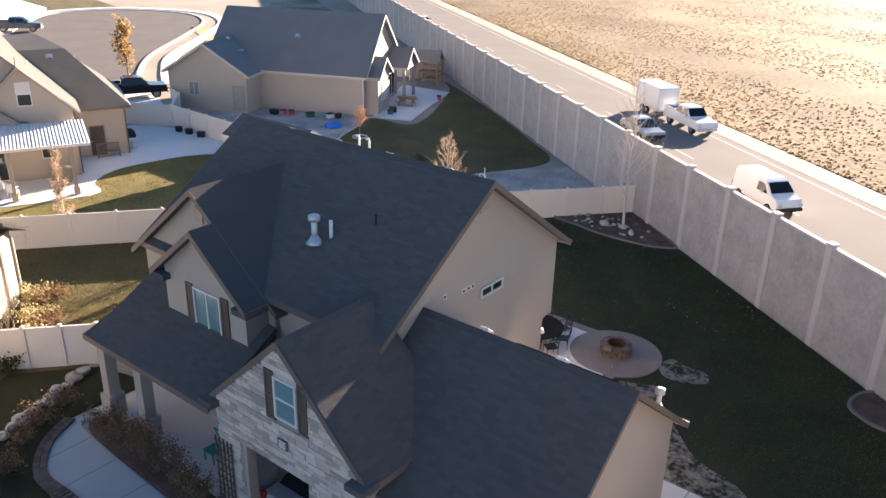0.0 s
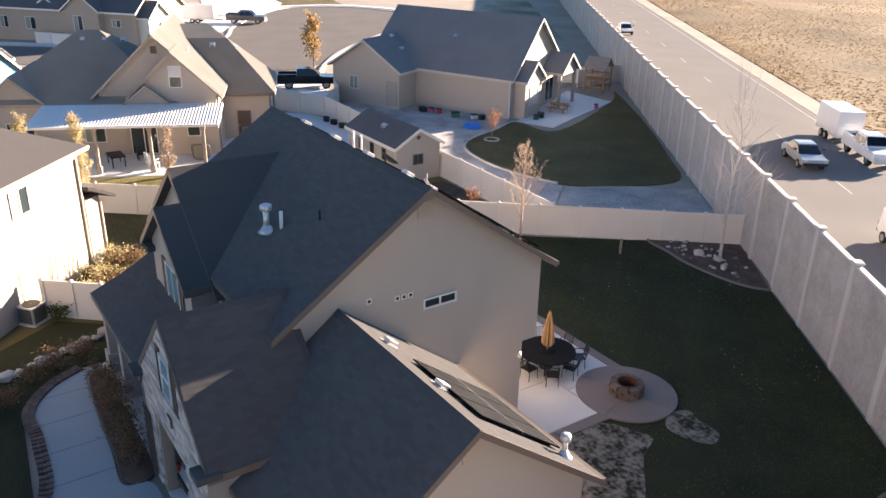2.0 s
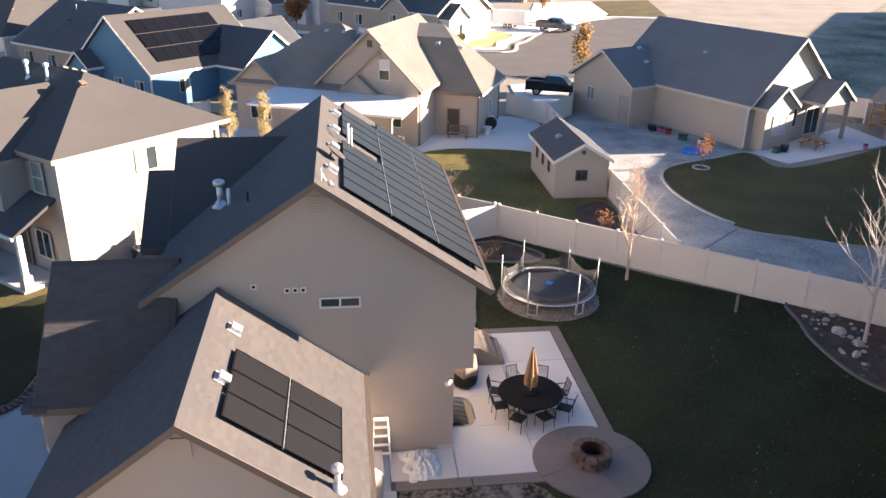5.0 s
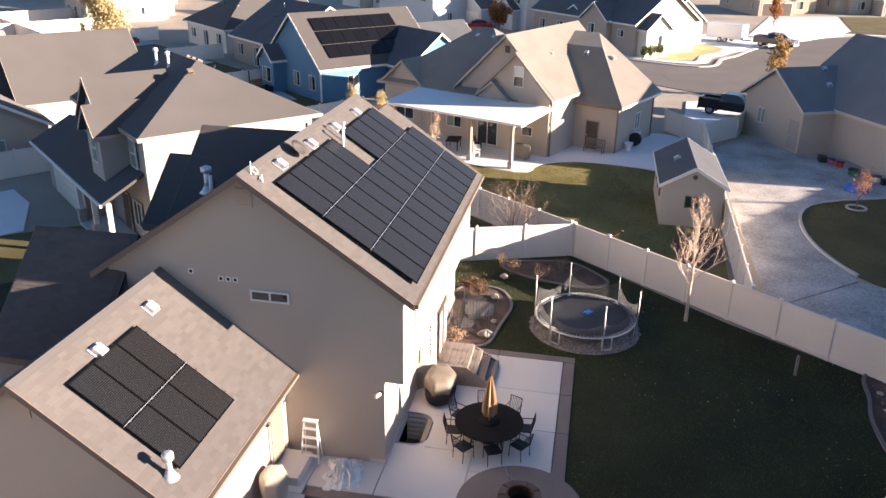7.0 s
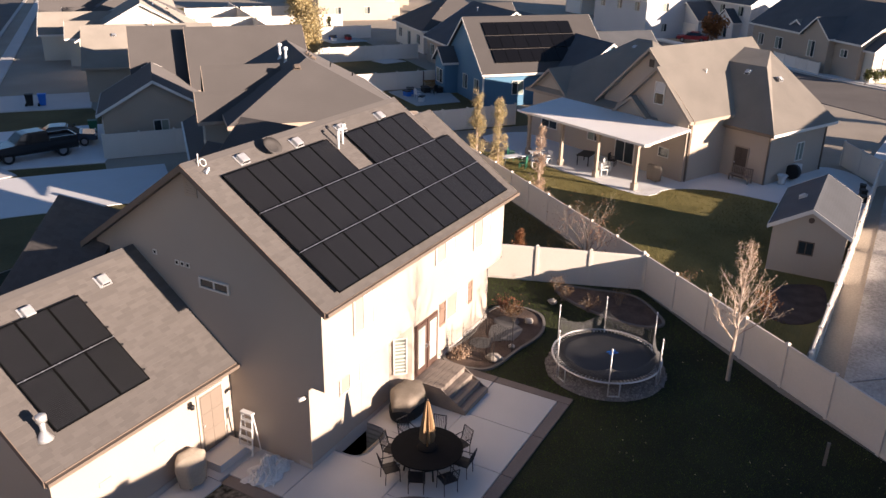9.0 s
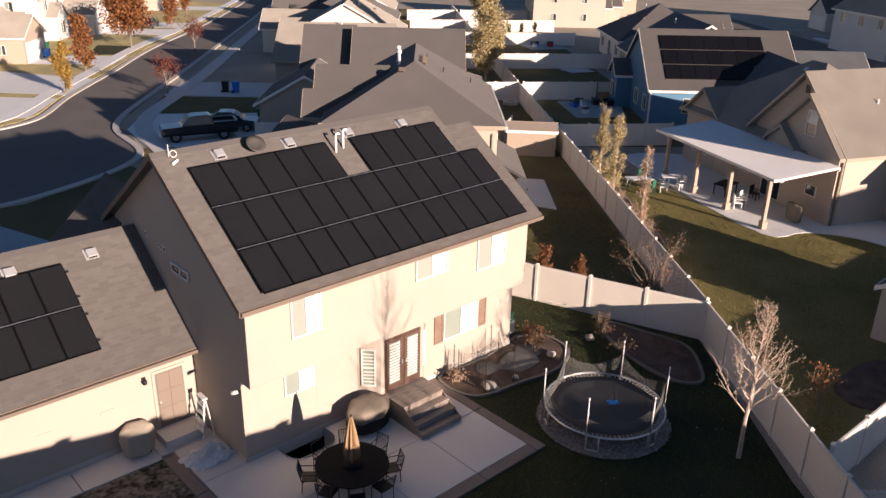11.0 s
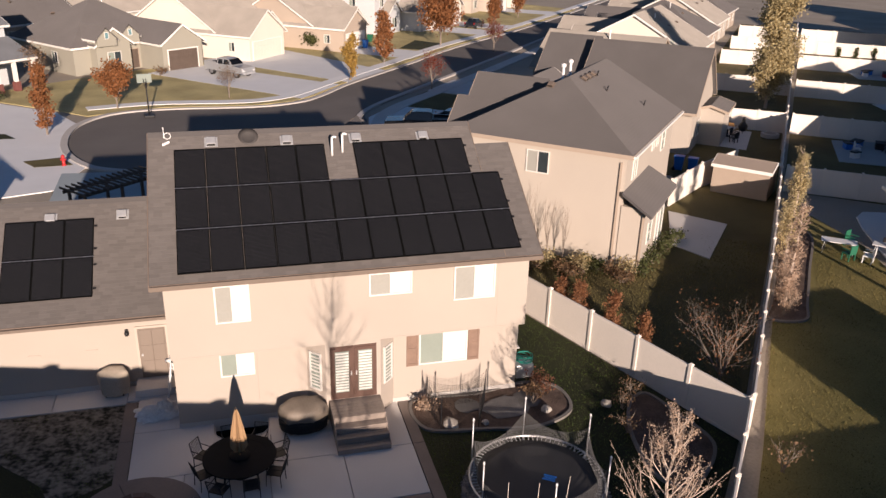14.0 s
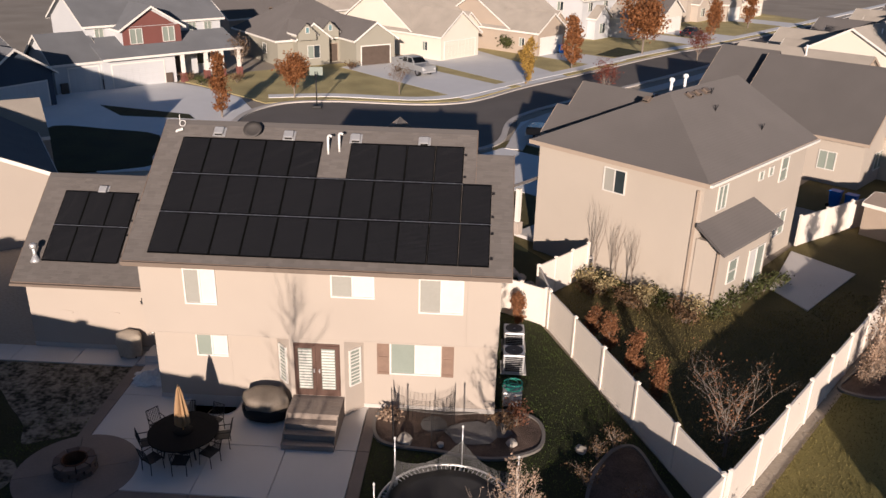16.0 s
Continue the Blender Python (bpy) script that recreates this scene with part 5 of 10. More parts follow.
for k in range(8):
    a = 2 * math.pi * k / 8 + 0.25
    r = 1.2 + 0.08 * math.sin(k * 2.7)
    m = pose(TABLE[0] + r * math.cos(a), TABLE[1] + r * math.sin(a), 0.0, 0, 0, math.degrees(a) - 90 + 12 * math.sin(k * 1.9))
    if k == 0:
        ch.matrix_world = m
    else:
        copy_thing(ch, m)


def covered_grill(x, y, rot, w, d, h, mat, label, skirt=None):
    """A grill under a loose cover: a broad six-sided bulk with a sagging top that slopes to the front."""
    g = thing("covered_grill", label, "grill", pose(x, y, 0, 0, 0, rot))
    bm, n = B(), 36
    rows = ((0.06, 0.88), (0.25, 0.93), (0.5, 1.0), (0.68, 1.03), (0.80, 1.0), (0.88, 0.95), (0.93, 0.75), (0.95, 0.35))
    loops = []
    for fz, fr in rows:
        lp = []
        for k in range(n):
            a = 2 * math.pi * k / n
            hexa = 0.93 / max(0.8, math.cos((a + 0.2) % (math.pi / 3) - math.pi / 6))
            q = Vector((math.cos(a) * w / 2 * fr * hexa, math.sin(a) * d / 2 * fr * hexa, fz * h))
            if fz > 0.6:
                q.z += 0.32 * (q.y / d) * h * (fz - 0.5)
            f = 0.03 * noise.noise(Vector((q.x, q.y, q.z * 0.6)) * 4.0 + Vector((x, y, 0))) + 0.025 * math.sin(a * 9 + x) * max(0, 0.7 - fz)
            q += Vector((math.cos(a), math.sin(a), 0)) * f + Vector((0, 0, 0.03 * noise.noise(q * 5)))
            lp.append(bm.verts.new(q))
        loops.append(lp)
    for a, b in zip(loops, loops[1:]):
        for k in range(n):
            bm.faces.new((a[k], a[(k + 1) % n], b[(k + 1) % n], b[k]))
    bm.faces.new(loops[-1])
    for f in bm.faces:
        f.smooth = True
    cover = part("cover", bm, mat, g)
    if skirt:
        part("skirt", lathe(B(), [(0.42, 0.05), (0.50, 0.12), (0.525, 0.3), (0.53, 0.46), (0.50, 0.5)], 28), skirt, cover, "black lower skirt", Matrix.Diagonal((w, d, h, 1)))
    for xx in (-w * 0.28, w * 0.28):
        for yy in (-d * 0.25, d * 0.25):
            part("wheel", tube(B(), (xx - 0.02, yy, 0.06), (xx + 0.02, yy, 0.06), 0.06, 0.06, 12), TYRE, g)
    return g


covered_grill(4.1, -0.95, 0, 1.6, 1.05, 1.08, COVER, "grill under a sagging grey-brown cover with a black skirt", BLACK_NET)
covered_grill(-2.35, 2.72, 0, 1.05, 0.75, 1.05, COVER_TAN, "barbecue under a dusty tan cover beside the garage")
# ladder against the house
lad = thing("step_ladder", "small white step ladder standing beside the house wall", "ladder", pose(-0.3, 2.33, 0))
for y in (-0.29, 0.29):
    bm = tube(B(), (-0.17, y, 0.0), (0.04, y * 0.72, 1.42), 0.03, 0.026, 6)
    part("rail", bm, PLASTIC_WHITE, lad)
    part("back_leg", tube(B(), (0.24, y * 0.95, 0.0), (0.08, y * 0.7, 1.36), 0.02, 0.02, 6), PLASTIC_WHITE, lad)
for i in range(4):
    z = 0.26 + i * 0.3
    xx, hw_ = -0.17 + 0.148 * z, 0.29 - 0.057 * z
    part("tread", box(B(), xx - 0.05, xx + 0.06, -hw_, hw_, z - 0.02, z + 0.02, bevel=0.006), PLASTIC_WHITE, lad)
part("top_cap", box(B(), -0.04, 0.14, -0.24, 0.24, 1.4, 1.46, bevel=0.015), PLASTIC_WHITE, lad)
# crumpled cloth
bm = B()
bmesh.ops.create_grid(bm, x_segments=56, y_segments=56, size=0.8)
for v in bm.verts:
    q = v.co.copy()
    edge = max(0.0, 1 - (abs(q.x) / 0.8) ** 3) * max(0.0, 1 - (abs(q.y) / 0.8) ** 3)
    ridge = (1 - abs(noise.noise(q * 3.1 + Vector((3, 7, 0))))) ** 3
    fold = (1 - abs(noise.noise(q * 7.0 + Vector((2, 1, 0))))) ** 4
    v.co = Vector((q.x * (0.95 + 0.35 * noise.noise(q * 2.4)), q.y * (0.66 + 0.35 * noise.noise(q * 2.7 + Vector((5, 0, 0)))),
                   0.015 + edge * (0.20 * ridge + 0.13 * fold + 0.16 * max(0.0, 0.7 - (q - Vector((0.35, 0.25, 0))).length))))
cloth = part("ground_cloth", bm, TARP, None, m=pose(-0.74, 1.12, 0.0, 0, 0, 12))
tagged(cloth, "crumpled grey cloth lying on the concrete", "cloth")
mod = cloth.modifiers.new("thick", "SOLIDIFY")
mod.thickness = 0.01

# ---- sound wall ----
wall = thing("sound_wall", "tall grey-brown precast concrete sound wall with posts and pale cap", "wall", kind="structure")
WH, SP = 4.62, 3.62
ang = math.degrees(math.atan2(WALL_D.y, WALL_D.x))
pm = bpy.data.meshes.new("wall_panel")
bm = box(B(), 0.16, SP - 0.16, -0.07, 0.07, -0.4, WH - 0.12)
bm.to_mesh(pm)
bm.free()
pm.materials.append(PRECAST)
po = bpy.data.meshes.new("post")
bm = box(B(), -0.165, 0.165, -0.15, 0.15, -0.4, WH + 0.02, bevel=0.025)
bm.to_mesh(po)
bm.free()
po.materials.append(PRECAST_POST)
cp = bpy.data.meshes.new("cap")
bm = box(B(), 0.17, SP - 0.17, -0.11, 0.11, WH - 0.12, WH - 0.03)
bm.to_mesh(cp)
bm.free()
cp.materials.append(PRECAST_POST)
pc = bpy.data.meshes.new("post_cap")
bm = box(B(), -0.2, 0.2, -0.19, 0.19, WH + 0.02, WH + 0.1, bevel=0.02)
bm.to_mesh(pc)
bm.free()
pc.materials.append(PRECAST_POST)
for k in range(-9, 44):
    x, y = wall_at(k * SP)
    m = pose(x, y, -0.1, 0, 0, ang)
    shared("wall_panel", pm, m, wall)
    post = shared("post", po, m, wall)
    shared("cap", cp, m, wall)
    shared("post_cap", pc, Matrix(), post)

# ---- road and field beyond the wall ----
road = sheet("road", [wall_at(-160, 3.4), wall_at(500, 3.4), wall_at(500, 15.8), wall_at(-160, 15.8)], -0.05, ASPHALT_OLD, "wide worn grey asphalt road behind the wall", "road", 0.1)
sheet("verge", [wall_at(-160, 0.3), wall_at(500, 0.3), wall_at(500, 3.3), wall_at(-160, 3.3)], -0.07, GRAVEL, "gravel verge between wall and road", "verge", 0.1)
sheet("field", [wall_at(-500, 18.3), wall_at(800, 18.3), wall_at(800, 700), wall_at(-500, 700)], -0.03, FIELD, "wide dry tan grass field", "field", 0.2)
sheet("verge", [wall_at(-300, 15.9), wall_at(500, 15.9), wall_at(500, 18.2), wall_at(-300, 18.2)], -0.06, SOIL, "bare tan dirt verge along the road", "verge", 0.1)
lines = thing("road_markings", "worn white lane markings on the road", "road marking", kind="structure")
for off in (4.6, 14.9):
    part("edge_line", prism(B(), [wall_at(-120, off), wall_at(300, off), wall_at(300, off + 0.14), wall_at(-120, off + 0.14)], -0.06, -0.044), PAINT_LINE, lines)
for k in range(-6, 16):
    s = k * 12.2 + 3.0
    part("dash", prism(B(), [wall_at(s, 9.8), wall_at(s + 3.0, 9.8), wall_at(s + 3.0, 9.93), wall_at(s, 9.93)], -0.06, -0.043), PAINT_LINE, lines)
rnd = random.Random(77)
verts, faces = [], []
for i in range(42000):
    s, off = rnd.uniform(-60, 190), 18.4 + 90 * rnd.random() ** 1.6
    if math.sin(s * 0.11 + 2.1 * math.sin(off * 0.17)) + math.sin(off * 0.23 + s * 0.05) < rnd.uniform(-1.6, 0.6):
        continue
    x, y = wall_at(s, off)
    h, w = rnd.uniform(0.02, 0.065), rnd.uniform(0.05, 0.17)
    b = len(verts)
    for q in range(3):
        a = rnd.uniform(0, math.pi)
        dx, dy = w * math.cos(a), w * math.sin(a)
        verts += [(x - dx, y - dy, -0.05), (x + dx, y + dy, -0.05), (x + dx * 1.2, y + dy * 1.2, h * rnd.uniform(0.4, 1)), (x - dx * 0.6, y - dy * 1.3, h)]
        faces.append((b, b + 1, b + 2, b + 3))
        b += 4
DRY_TUFT = material("dry_tufts", (0.30, 0.235, 0.155), 0.95, var=0.25, scale=0.1, fine=3, bump=0, island=0.3, glow=0.6)
tagged(raw("dry_grass", verts, faces, DRY_TUFT, None, "clumps of dry tan grass and brush in the field", kind="stuff"), category="grass")

# ---- vinyl fences ----


def fence(points, label, h=1.8, bay=2.35, mat=None, z=-0.1):
    """A vinyl privacy fence: posts with caps, panels and top rails, bay by bay."""
    f = thing("fence", label, "fence", kind="structure")
    mt = mat or VINYL
    pts = [Vector(p) for p in points]
    for i, (a, b) in enumerate(zip(pts, pts[1:])):
        L = (b - a).length
        n = max(1, round(L / bay))
        d, w = (b - a) / n, L / n
        an = math.degrees(math.atan2(d.y, d.x))
        me = bpy.data.meshes.new("fence_panel")
        bm = box(B(), 0.065, w - 0.065, -0.02, 0.02, 0.1, h - 0.16)
        k = int((w - 0.13) / 0.3)
        bm.to_mesh(me)
        bm.free()
        me.materials.append(mt)
        mr = bpy.data.meshes.new("rail")
        bm = box(B(), 0.064, w - 0.064, -0.035, 0.035, h - 0.16, h - 0.03)
        box(bm, 0.064, w - 0.064, -0.035, 0.035, 0.0, 0.14)
        bm.to_mesh(mr)
        bm.free()
        mr.materials.append(mt)
        mp = bpy.data.meshes.new("post")
        bm = box(B(), -0.064, 0.064, -0.064, 0.064, -0.1, h)
        bm.to_mesh(mp)
        bm.free()
        mp.materials.append(mt)
        mc = bpy.data.meshes.new("post_cap")
        bm = box(B(), -0.08, 0.08, -0.08, 0.08, h, h + 0.03)
        c = bm.verts.new((0, 0, h + 0.09))
        t = [v for v in bm.verts if abs(v.co.z - h - 0.03) < 1e-5]
        t = sorted(t, key=lambda v: math.atan2(v.co.y, v.co.x))
        for j in range(4):
            bm.faces.new((t[j], t[(j + 1) % 4], c))
        bm.to_mesh(mc)
        bm.free()
        mc.materials.append(mt)
        for j in range(n + (i == len(pts) - 2)):
            p = a + d * j
            m = pose(p.x, p.y, z, 0, 0, an)
            ps = shared("post", mp, m, f)
            shared("post_cap", mc, Matrix(), ps)
            if j < n:
                pn = shared("fence_panel", me, m, f)
                shared("rail", mr, Matrix(), pn)
    return f


FL = "tan vinyl privacy fence with capped posts"
fence([(14.45, 6.9), (18.7, -4.95)], FL)
fence([(18.7, -5.0), (5.9, -20.6)], FL)
fence([(18.95, -4.8), (28.9, 7.8), (58.0, 45.3), (96, 94)], FL)
fence([(12.75, -12.75), (43.3, -13.8), (46.7, -16.8), (49.0, -17.6)], FL)
fence([(47.6, -11.2), (43.4, -13.7)], "tan vinyl gate panel between two houses")
fence([(12.2, 8.3), (14.3, 7.1)], "tan vinyl side gate beside the house", bay=1.2)
fence([(14.1, 9.6), (16.7, 12.6)], "tan vinyl fence with a gate in front of the side yard", bay=1.3)
fence([(14.45, 7.0), (14.1, 9.6)], FL)

# ---- trees and shrubs ----


def limb(verts, faces, p, q, r0, r1, n=5):
    d = (q - p).normalized()
    s = d.orthogonal().normalized()
    t = d.cross(s)
    b = len(verts)
    for c, r in ((p, r0), (q, r1)):
        for i in range(n):
            a = 2 * math.pi * i / n
            verts.append(c + s * (r * math.cos(a)) + t * (r * math.sin(a)))
    for i in range(n):
        faces.append((b + i, b + (i + 1) % n, b + n + (i + 1) % n, b + n + i))


def grow(rnd, verts, faces, tips, p, d, length, r, depth, spread, lift):
    """A limb that bends as it goes and forks at its end and along its side."""
    k = 3
    seg = length / k
    for i in range(k):
        d = (d + Vector((rnd.gauss(0, 0.12), rnd.gauss(0, 0.12), rnd.gauss(0, 0.06) + lift * 0.12))).normalized()
        q = p + d * seg
        r1 = r * (0.87 if depth else 0.7)
        limb(verts, faces, p, q, r, r1, 6 if r > 0.05 else 4 if r > 0.015 else 3)
        p, r = q, r1
        tips.append((p.copy(), depth))
        if depth and i < k - 1 and rnd.random() < 0.8:
            side = (d + Vector((rnd.gauss(0, spread), rnd.gauss(0, spread), rnd.uniform(-0.1, 0.5)))).normalized()
            grow(rnd, verts, faces, tips, p, side, length * rnd.uniform(0.5, 0.75), r * 0.6, depth - 1, spread, lift)
    if depth:
        for _ in range(2):
            nd = (d + Vector((rnd.gauss(0, spread), rnd.gauss(0, spread), rnd.uniform(0, 0.4)))).normalized()
            grow(rnd, verts, faces, tips, p, nd, length * rnd.uniform(0.6, 0.85), r * 0.72, depth - 1, spread, lift)


def leaf_quads(rnd, verts, faces, c, n, spread, size):
    for _ in range(n):
        o = c + Vector((rnd.gauss(0, spread), rnd.gauss(0, spread), rnd.gauss(0, spread)))
        a = Vector((rnd.gauss(0, 1), rnd.gauss(0, 1), rnd.gauss(0, 1))).normalized()
        s = a.orthogonal().normalized() * size * rnd.uniform(0.6, 1.3)
        t = a.cross(s) * rnd.uniform(0.5, 0.9)
        b = len(verts)
        verts.extend([o - s, o + t, o + s, o - t])
        faces.append((b, b + 1, b + 2, b + 3))


def tree(x, y, height, label, seed, leaf=None, leaves=0, size=0.08, bark=None, spread=0.45, depth=3, lift=0.6, trunk=0.28, thick=None, z=-0.06, group="", leafspread=0.22, name="tree"):
    """A bare or leafy tree: trunk, limbs and, where it has them, single leaves."""
    rnd = random.Random(seed)
    root = thing(name, label, "tree" if name == "tree" else "shrub", pose(x, y, z), group)
    r = thick or height * 0.014
    tv, tf = [], []
    limb(tv, tf, Vector((0, 0, -0.2)), Vector((0.0, 0.0, height * trunk)), r * 1.25, r, 8)
    raw("trunk", tv, tf, bark or BARK, root)
    bv, bf, tips = [], [], []
    top = Vector((0, 0, height * trunk * 0.97))
    n = 5 if depth > 2 else 4
    for i in range(n):
        a = 2 * math.pi * i / n + rnd.uniform(-0.4, 0.4)
        tilt = rnd.uniform(0.25, 0.75) * spread * 1.6
        d = Vector((math.cos(a) * tilt, math.sin(a) * tilt, 1)).normalized()
        grow(rnd, bv, bf, tips, top - Vector((0, 0, rnd.uniform(0, 0.2) * height * trunk)), d, height * 0.33, r * 0.62, depth, spread, lift)
    grow(rnd, bv, bf, tips, top, Vector((0, 0, 1)), height * 0.36, r * 0.8, depth, spread * 0.8, lift)
    hi = max(t[0].z for t in tips)
    k = height / hi
    bv = [v * k if v.z > 0 else v for v in bv]
    raw("branchwork", bv, bf, bark or BARK, root, kind="stuff")
    if leaf is not None and leaves:
        lv, lf = [], []
        ends = [t[0] * k for t in tips if t[1] <= 1]
        for _ in range(leaves):
            leaf_quads(rnd, lv, lf, rnd.choice(ends), 3, leafspread, size)
        raw("crown", lv, lf, leaf, root, kind="stuff")
    return root


def leader_tree(x, y, height, label, seed, leaf=None, leaves=0, size=0.03, bark=None, width=0.3, first=0.24, boughs=26, thick=None, group="", z=-0.06):
    """A young tree with one straight leader and rising side boughs, longest low down."""
    rnd = random.Random(seed)
    root = thing("tree", label, "tree", pose(x, y, z), group)
    r = thick or height * 0.011
    tv, tf = [], []
    pts = [Vector((0, 0, -0.2))]
    for i in range(1, 9):
        pts.append(Vector((rnd.gauss(0, 0.012) * height * i / 8, rnd.gauss(0, 0.012) * height * i / 8, height * i / 8)))
    for i in range(8):
        limb(tv, tf, pts[i], pts[i + 1], r * (1.15 - i / 8), max(0.006, r * (1.15 - (i + 1) / 8)), 8 if i < 4 else 5)
    raw("trunk", tv, tf, bark or BARK, root)
    bv, bf, tips = [], [], []
    for i in range(boughs):
        f = first + (0.96 - first) * (i / (boughs - 1)) ** 0.9
        k = min(7, int(f * 8))
        p = pts[k].lerp(pts[k + 1], f * 8 - k) if k else pts[1] * (f * 8)
        a = i * 2.4 + rnd.uniform(-0.4, 0.4)
        g = (1 - f) / (1 - first)
        ln = height * width * (0.25 + 0.75 * g) * rnd.uniform(0.8, 1.25)
        tilt = 0.5 + 0.5 * g
        d = Vector((math.cos(a) * tilt, math.sin(a) * tilt, 0.75)).normalized()
        grow(rnd, bv, bf, tips, p, d, ln * 0.62, max(0.007, r * 0.42 * (0.3 + 0.7 * g)), 2 if g > 0.15 else 1, 0.42, 0.9)
    raw("branchwork", bv, bf, bark or BARK, root, kind="stuff")
    if leaf is not None and leaves:
        lv, lf = [], []
        ends = [t[0] for t in tips if t[1] <= 1]
        for _ in range(leaves):
            leaf_quads(rnd, lv, lf, rnd.choice(ends), 3, 0.05, size)
        raw("crown", lv, lf, leaf, root, kind="stuff")
    return root


def column_tree(x, y, height, radius, label, seed, leaf, n=2600, size=0.09, bark=None, group="", z=-0.06, taper=0.9, name="tree"):
    """A narrow upright tree: a straight trunk, steep side shoots and many small leaves with gaps."""
    rnd = random.Random(seed)
    root = thing(name, label, name, pose(x, y, z), group)
    v, f = [], []
    limb(v, f, Vector((0, 0, -0.2)), Vector((0, 0, height * 0.95)), height * 0.012 + 0.02, 0.012, 6)
    raw("trunk", v, f, bark or BARK_PALE, root)
    bv, bf, spots = [], [], []
    for i in range(int(26 + height * 4)):
        z0 = height * rnd.uniform(0.08, 0.9)
        a = rnd.uniform(0, 2 * math.pi)
        reach = radius * rnd.uniform(0.45, 1.05) * (1 - taper * 0.75 * (z0 / height)) * min(1, 0.45 + z0 / height * 3)
        p = Vector((0, 0, z0))
        q = Vector((reach * math.cos(a), reach * math.sin(a), z0 + reach * rnd.uniform(0.9, 1.8)))
        limb(bv, bf, p, q, 0.018, 0.005, 4)
        spots += [p.lerp(q, t) for t in (0.35, 0.55, 0.75, 0.9, 1.0)]
    raw("branchwork", bv, bf, bark or BARK_PALE, root, kind="stuff")
    lv, lf = [], []
    for _ in range(n // 3):
        leaf_quads(rnd, lv, lf, rnd.choice(spots), 3, radius * 0.16, size)
    raw("crown", lv, lf, leaf, root, kind="stuff")
    return root


def shrub(x, y, height, radius, label, seed, leaf, n=500, size=0.06, z=-0.05, bark=None, group="", stems=9):
    rnd = random.Random(seed)
    root = thing("shrub", label, "shrub", pose(x, y, z), group)
    bv, bf, spots = [], [], []
    for i in range(stems):
        a, t = rnd.uniform(0, 2 * math.pi), radius * rnd.uniform(0.3, 1.0)
        p = Vector((rnd.gauss(0, 0.04), rnd.gauss(0, 0.04), 0))
        q = Vector((t * math.cos(a), t * math.sin(a), height * rnd.uniform(0.65, 1.0)))
        mid = p.lerp(q, 0.5) + Vector((rnd.gauss(0, 0.06), rnd.gauss(0, 0.06), height * 0.1))
        limb(bv, bf, p, mid, 0.014, 0.009, 4)
        limb(bv, bf, mid, q, 0.009, 0.003, 4)
        for _ in range(3):
            e = mid.lerp(q, rnd.random()) + Vector((rnd.gauss(0, radius * 0.3), rnd.gauss(0, radius * 0.3), height * rnd.uniform(0, 0.25)))
            limb(bv, bf, mid.lerp(q, rnd.uniform(0, 0.6)), e, 0.006, 0.002, 3)
            spots.append(e)
        spots += [mid, q, mid.lerp(q, 0.5)]
    raw("stemwork", bv, bf, bark or BARK, root, kind="stuff")
    if n:
        lv, lf = [], []
        for _ in range(n // 3):
            leaf_quads(rnd, lv, lf, rnd.choice(spots), 3, radius * 0.22, size)
        raw("foliage", lv, lf, leaf, root, kind="stuff")
    return root


# ---- our yard ----
leader_tree(12.35, -10.15, 5.6, "young pale-barked tree, nearly bare, in the lawn by the fence", 3, LEAF_TWIG, 700, 0.028, BARK_PALE, 0.30, 0.26, 26, 0.075)
wt = leader_tree(5.4, -18.0, 8.9, "tall bare pale-barked tree in the bed by the sound wall", 8, None, 0, 0.03, BARK_WHITE, 0.30, 0.2, 32, 0.075)
rnd = random.Random(71)
wv, wf = [], []
for k in range(6):
    a, r0 = 2.4 * k, rnd.uniform(0.15, 0.75)
    p0 = Vector((0.5 * r0 * math.cos(a), 0.5 * r0 * math.sin(a) + 0.3, rnd.uniform(7.2, 8.2)))
    p1 = Vector((r0 * math.cos(a), r0 * math.sin(a) + 0.4, rnd.uniform(9.3, 9.8)))
    limb(wv, wf, p0, p1, 0.014, 0.009, 4)
    limb(wv, wf, p1, p1 + Vector((rnd.gauss(0, 0.05), rnd.gauss(0, 0.05), rnd.uniform(0.7, 1.25))), 0.009, 0.003, 4)
raw("top_shoots", wv, wf, BARK_WHITE, wt, kind="stuff")
shrub(8.5, -0.75, 0.42, 0.4, "low golden grass clump in the mulch bed", 12, LEAF_TWIG, 420, 0.05, stems=16)
shrub(12.9, -0.6, 0.8, 0.5, "russet shrub dying back in the bed", 13, LEAF_RUST, 420, 0.05)
shrub(12.4, -1.2, 0.8, 0.4, "brown dry shrub among the rocks", 14, LEAF_DRY, 300, 0.05)
for i, (x, y) in enumerate(((15.5, -2.2), (15.0, -3.6), (16.2, -1.6), (16.4, -4.6))):
    shrub(x, y, 0.75, 0.45, "dry brown shrub, mostly bare, in the corner bed", 20 + i, LEAF_DRY, 220, 0.03)
stake = thing("garden_post", "short weathered wooden post standing in the lawn", "post", pose(8.6, -13.9, LZ))
part("shaft", box(B(), -0.05, 0.05, -0.05, 0.05, -0.1, 0.85, bevel=0.008), WOOD_GREY, stake)
# bed netting
net = thing("garden_net", "black garden netting on thin stakes round a bed", "net")
for x, y in ((8.5, -0.75), (8.7, -2.0), (10.7, -0.7), (10.0, -2.2)):
    part("stake", tube(B(), (x, y, -0.05), (x, y, 1.35), 0.014, 0.014, 6), BLACK_METAL, net)
net_wall(net, [(8.7, -2.0, 1.2, 0.05), (8.5, -0.75, 1.25, 0.05), (10.7, -0.7, 1.25, 0.05), (10.0, -2.2, 1.1, 0.05)], spacing=0.14)
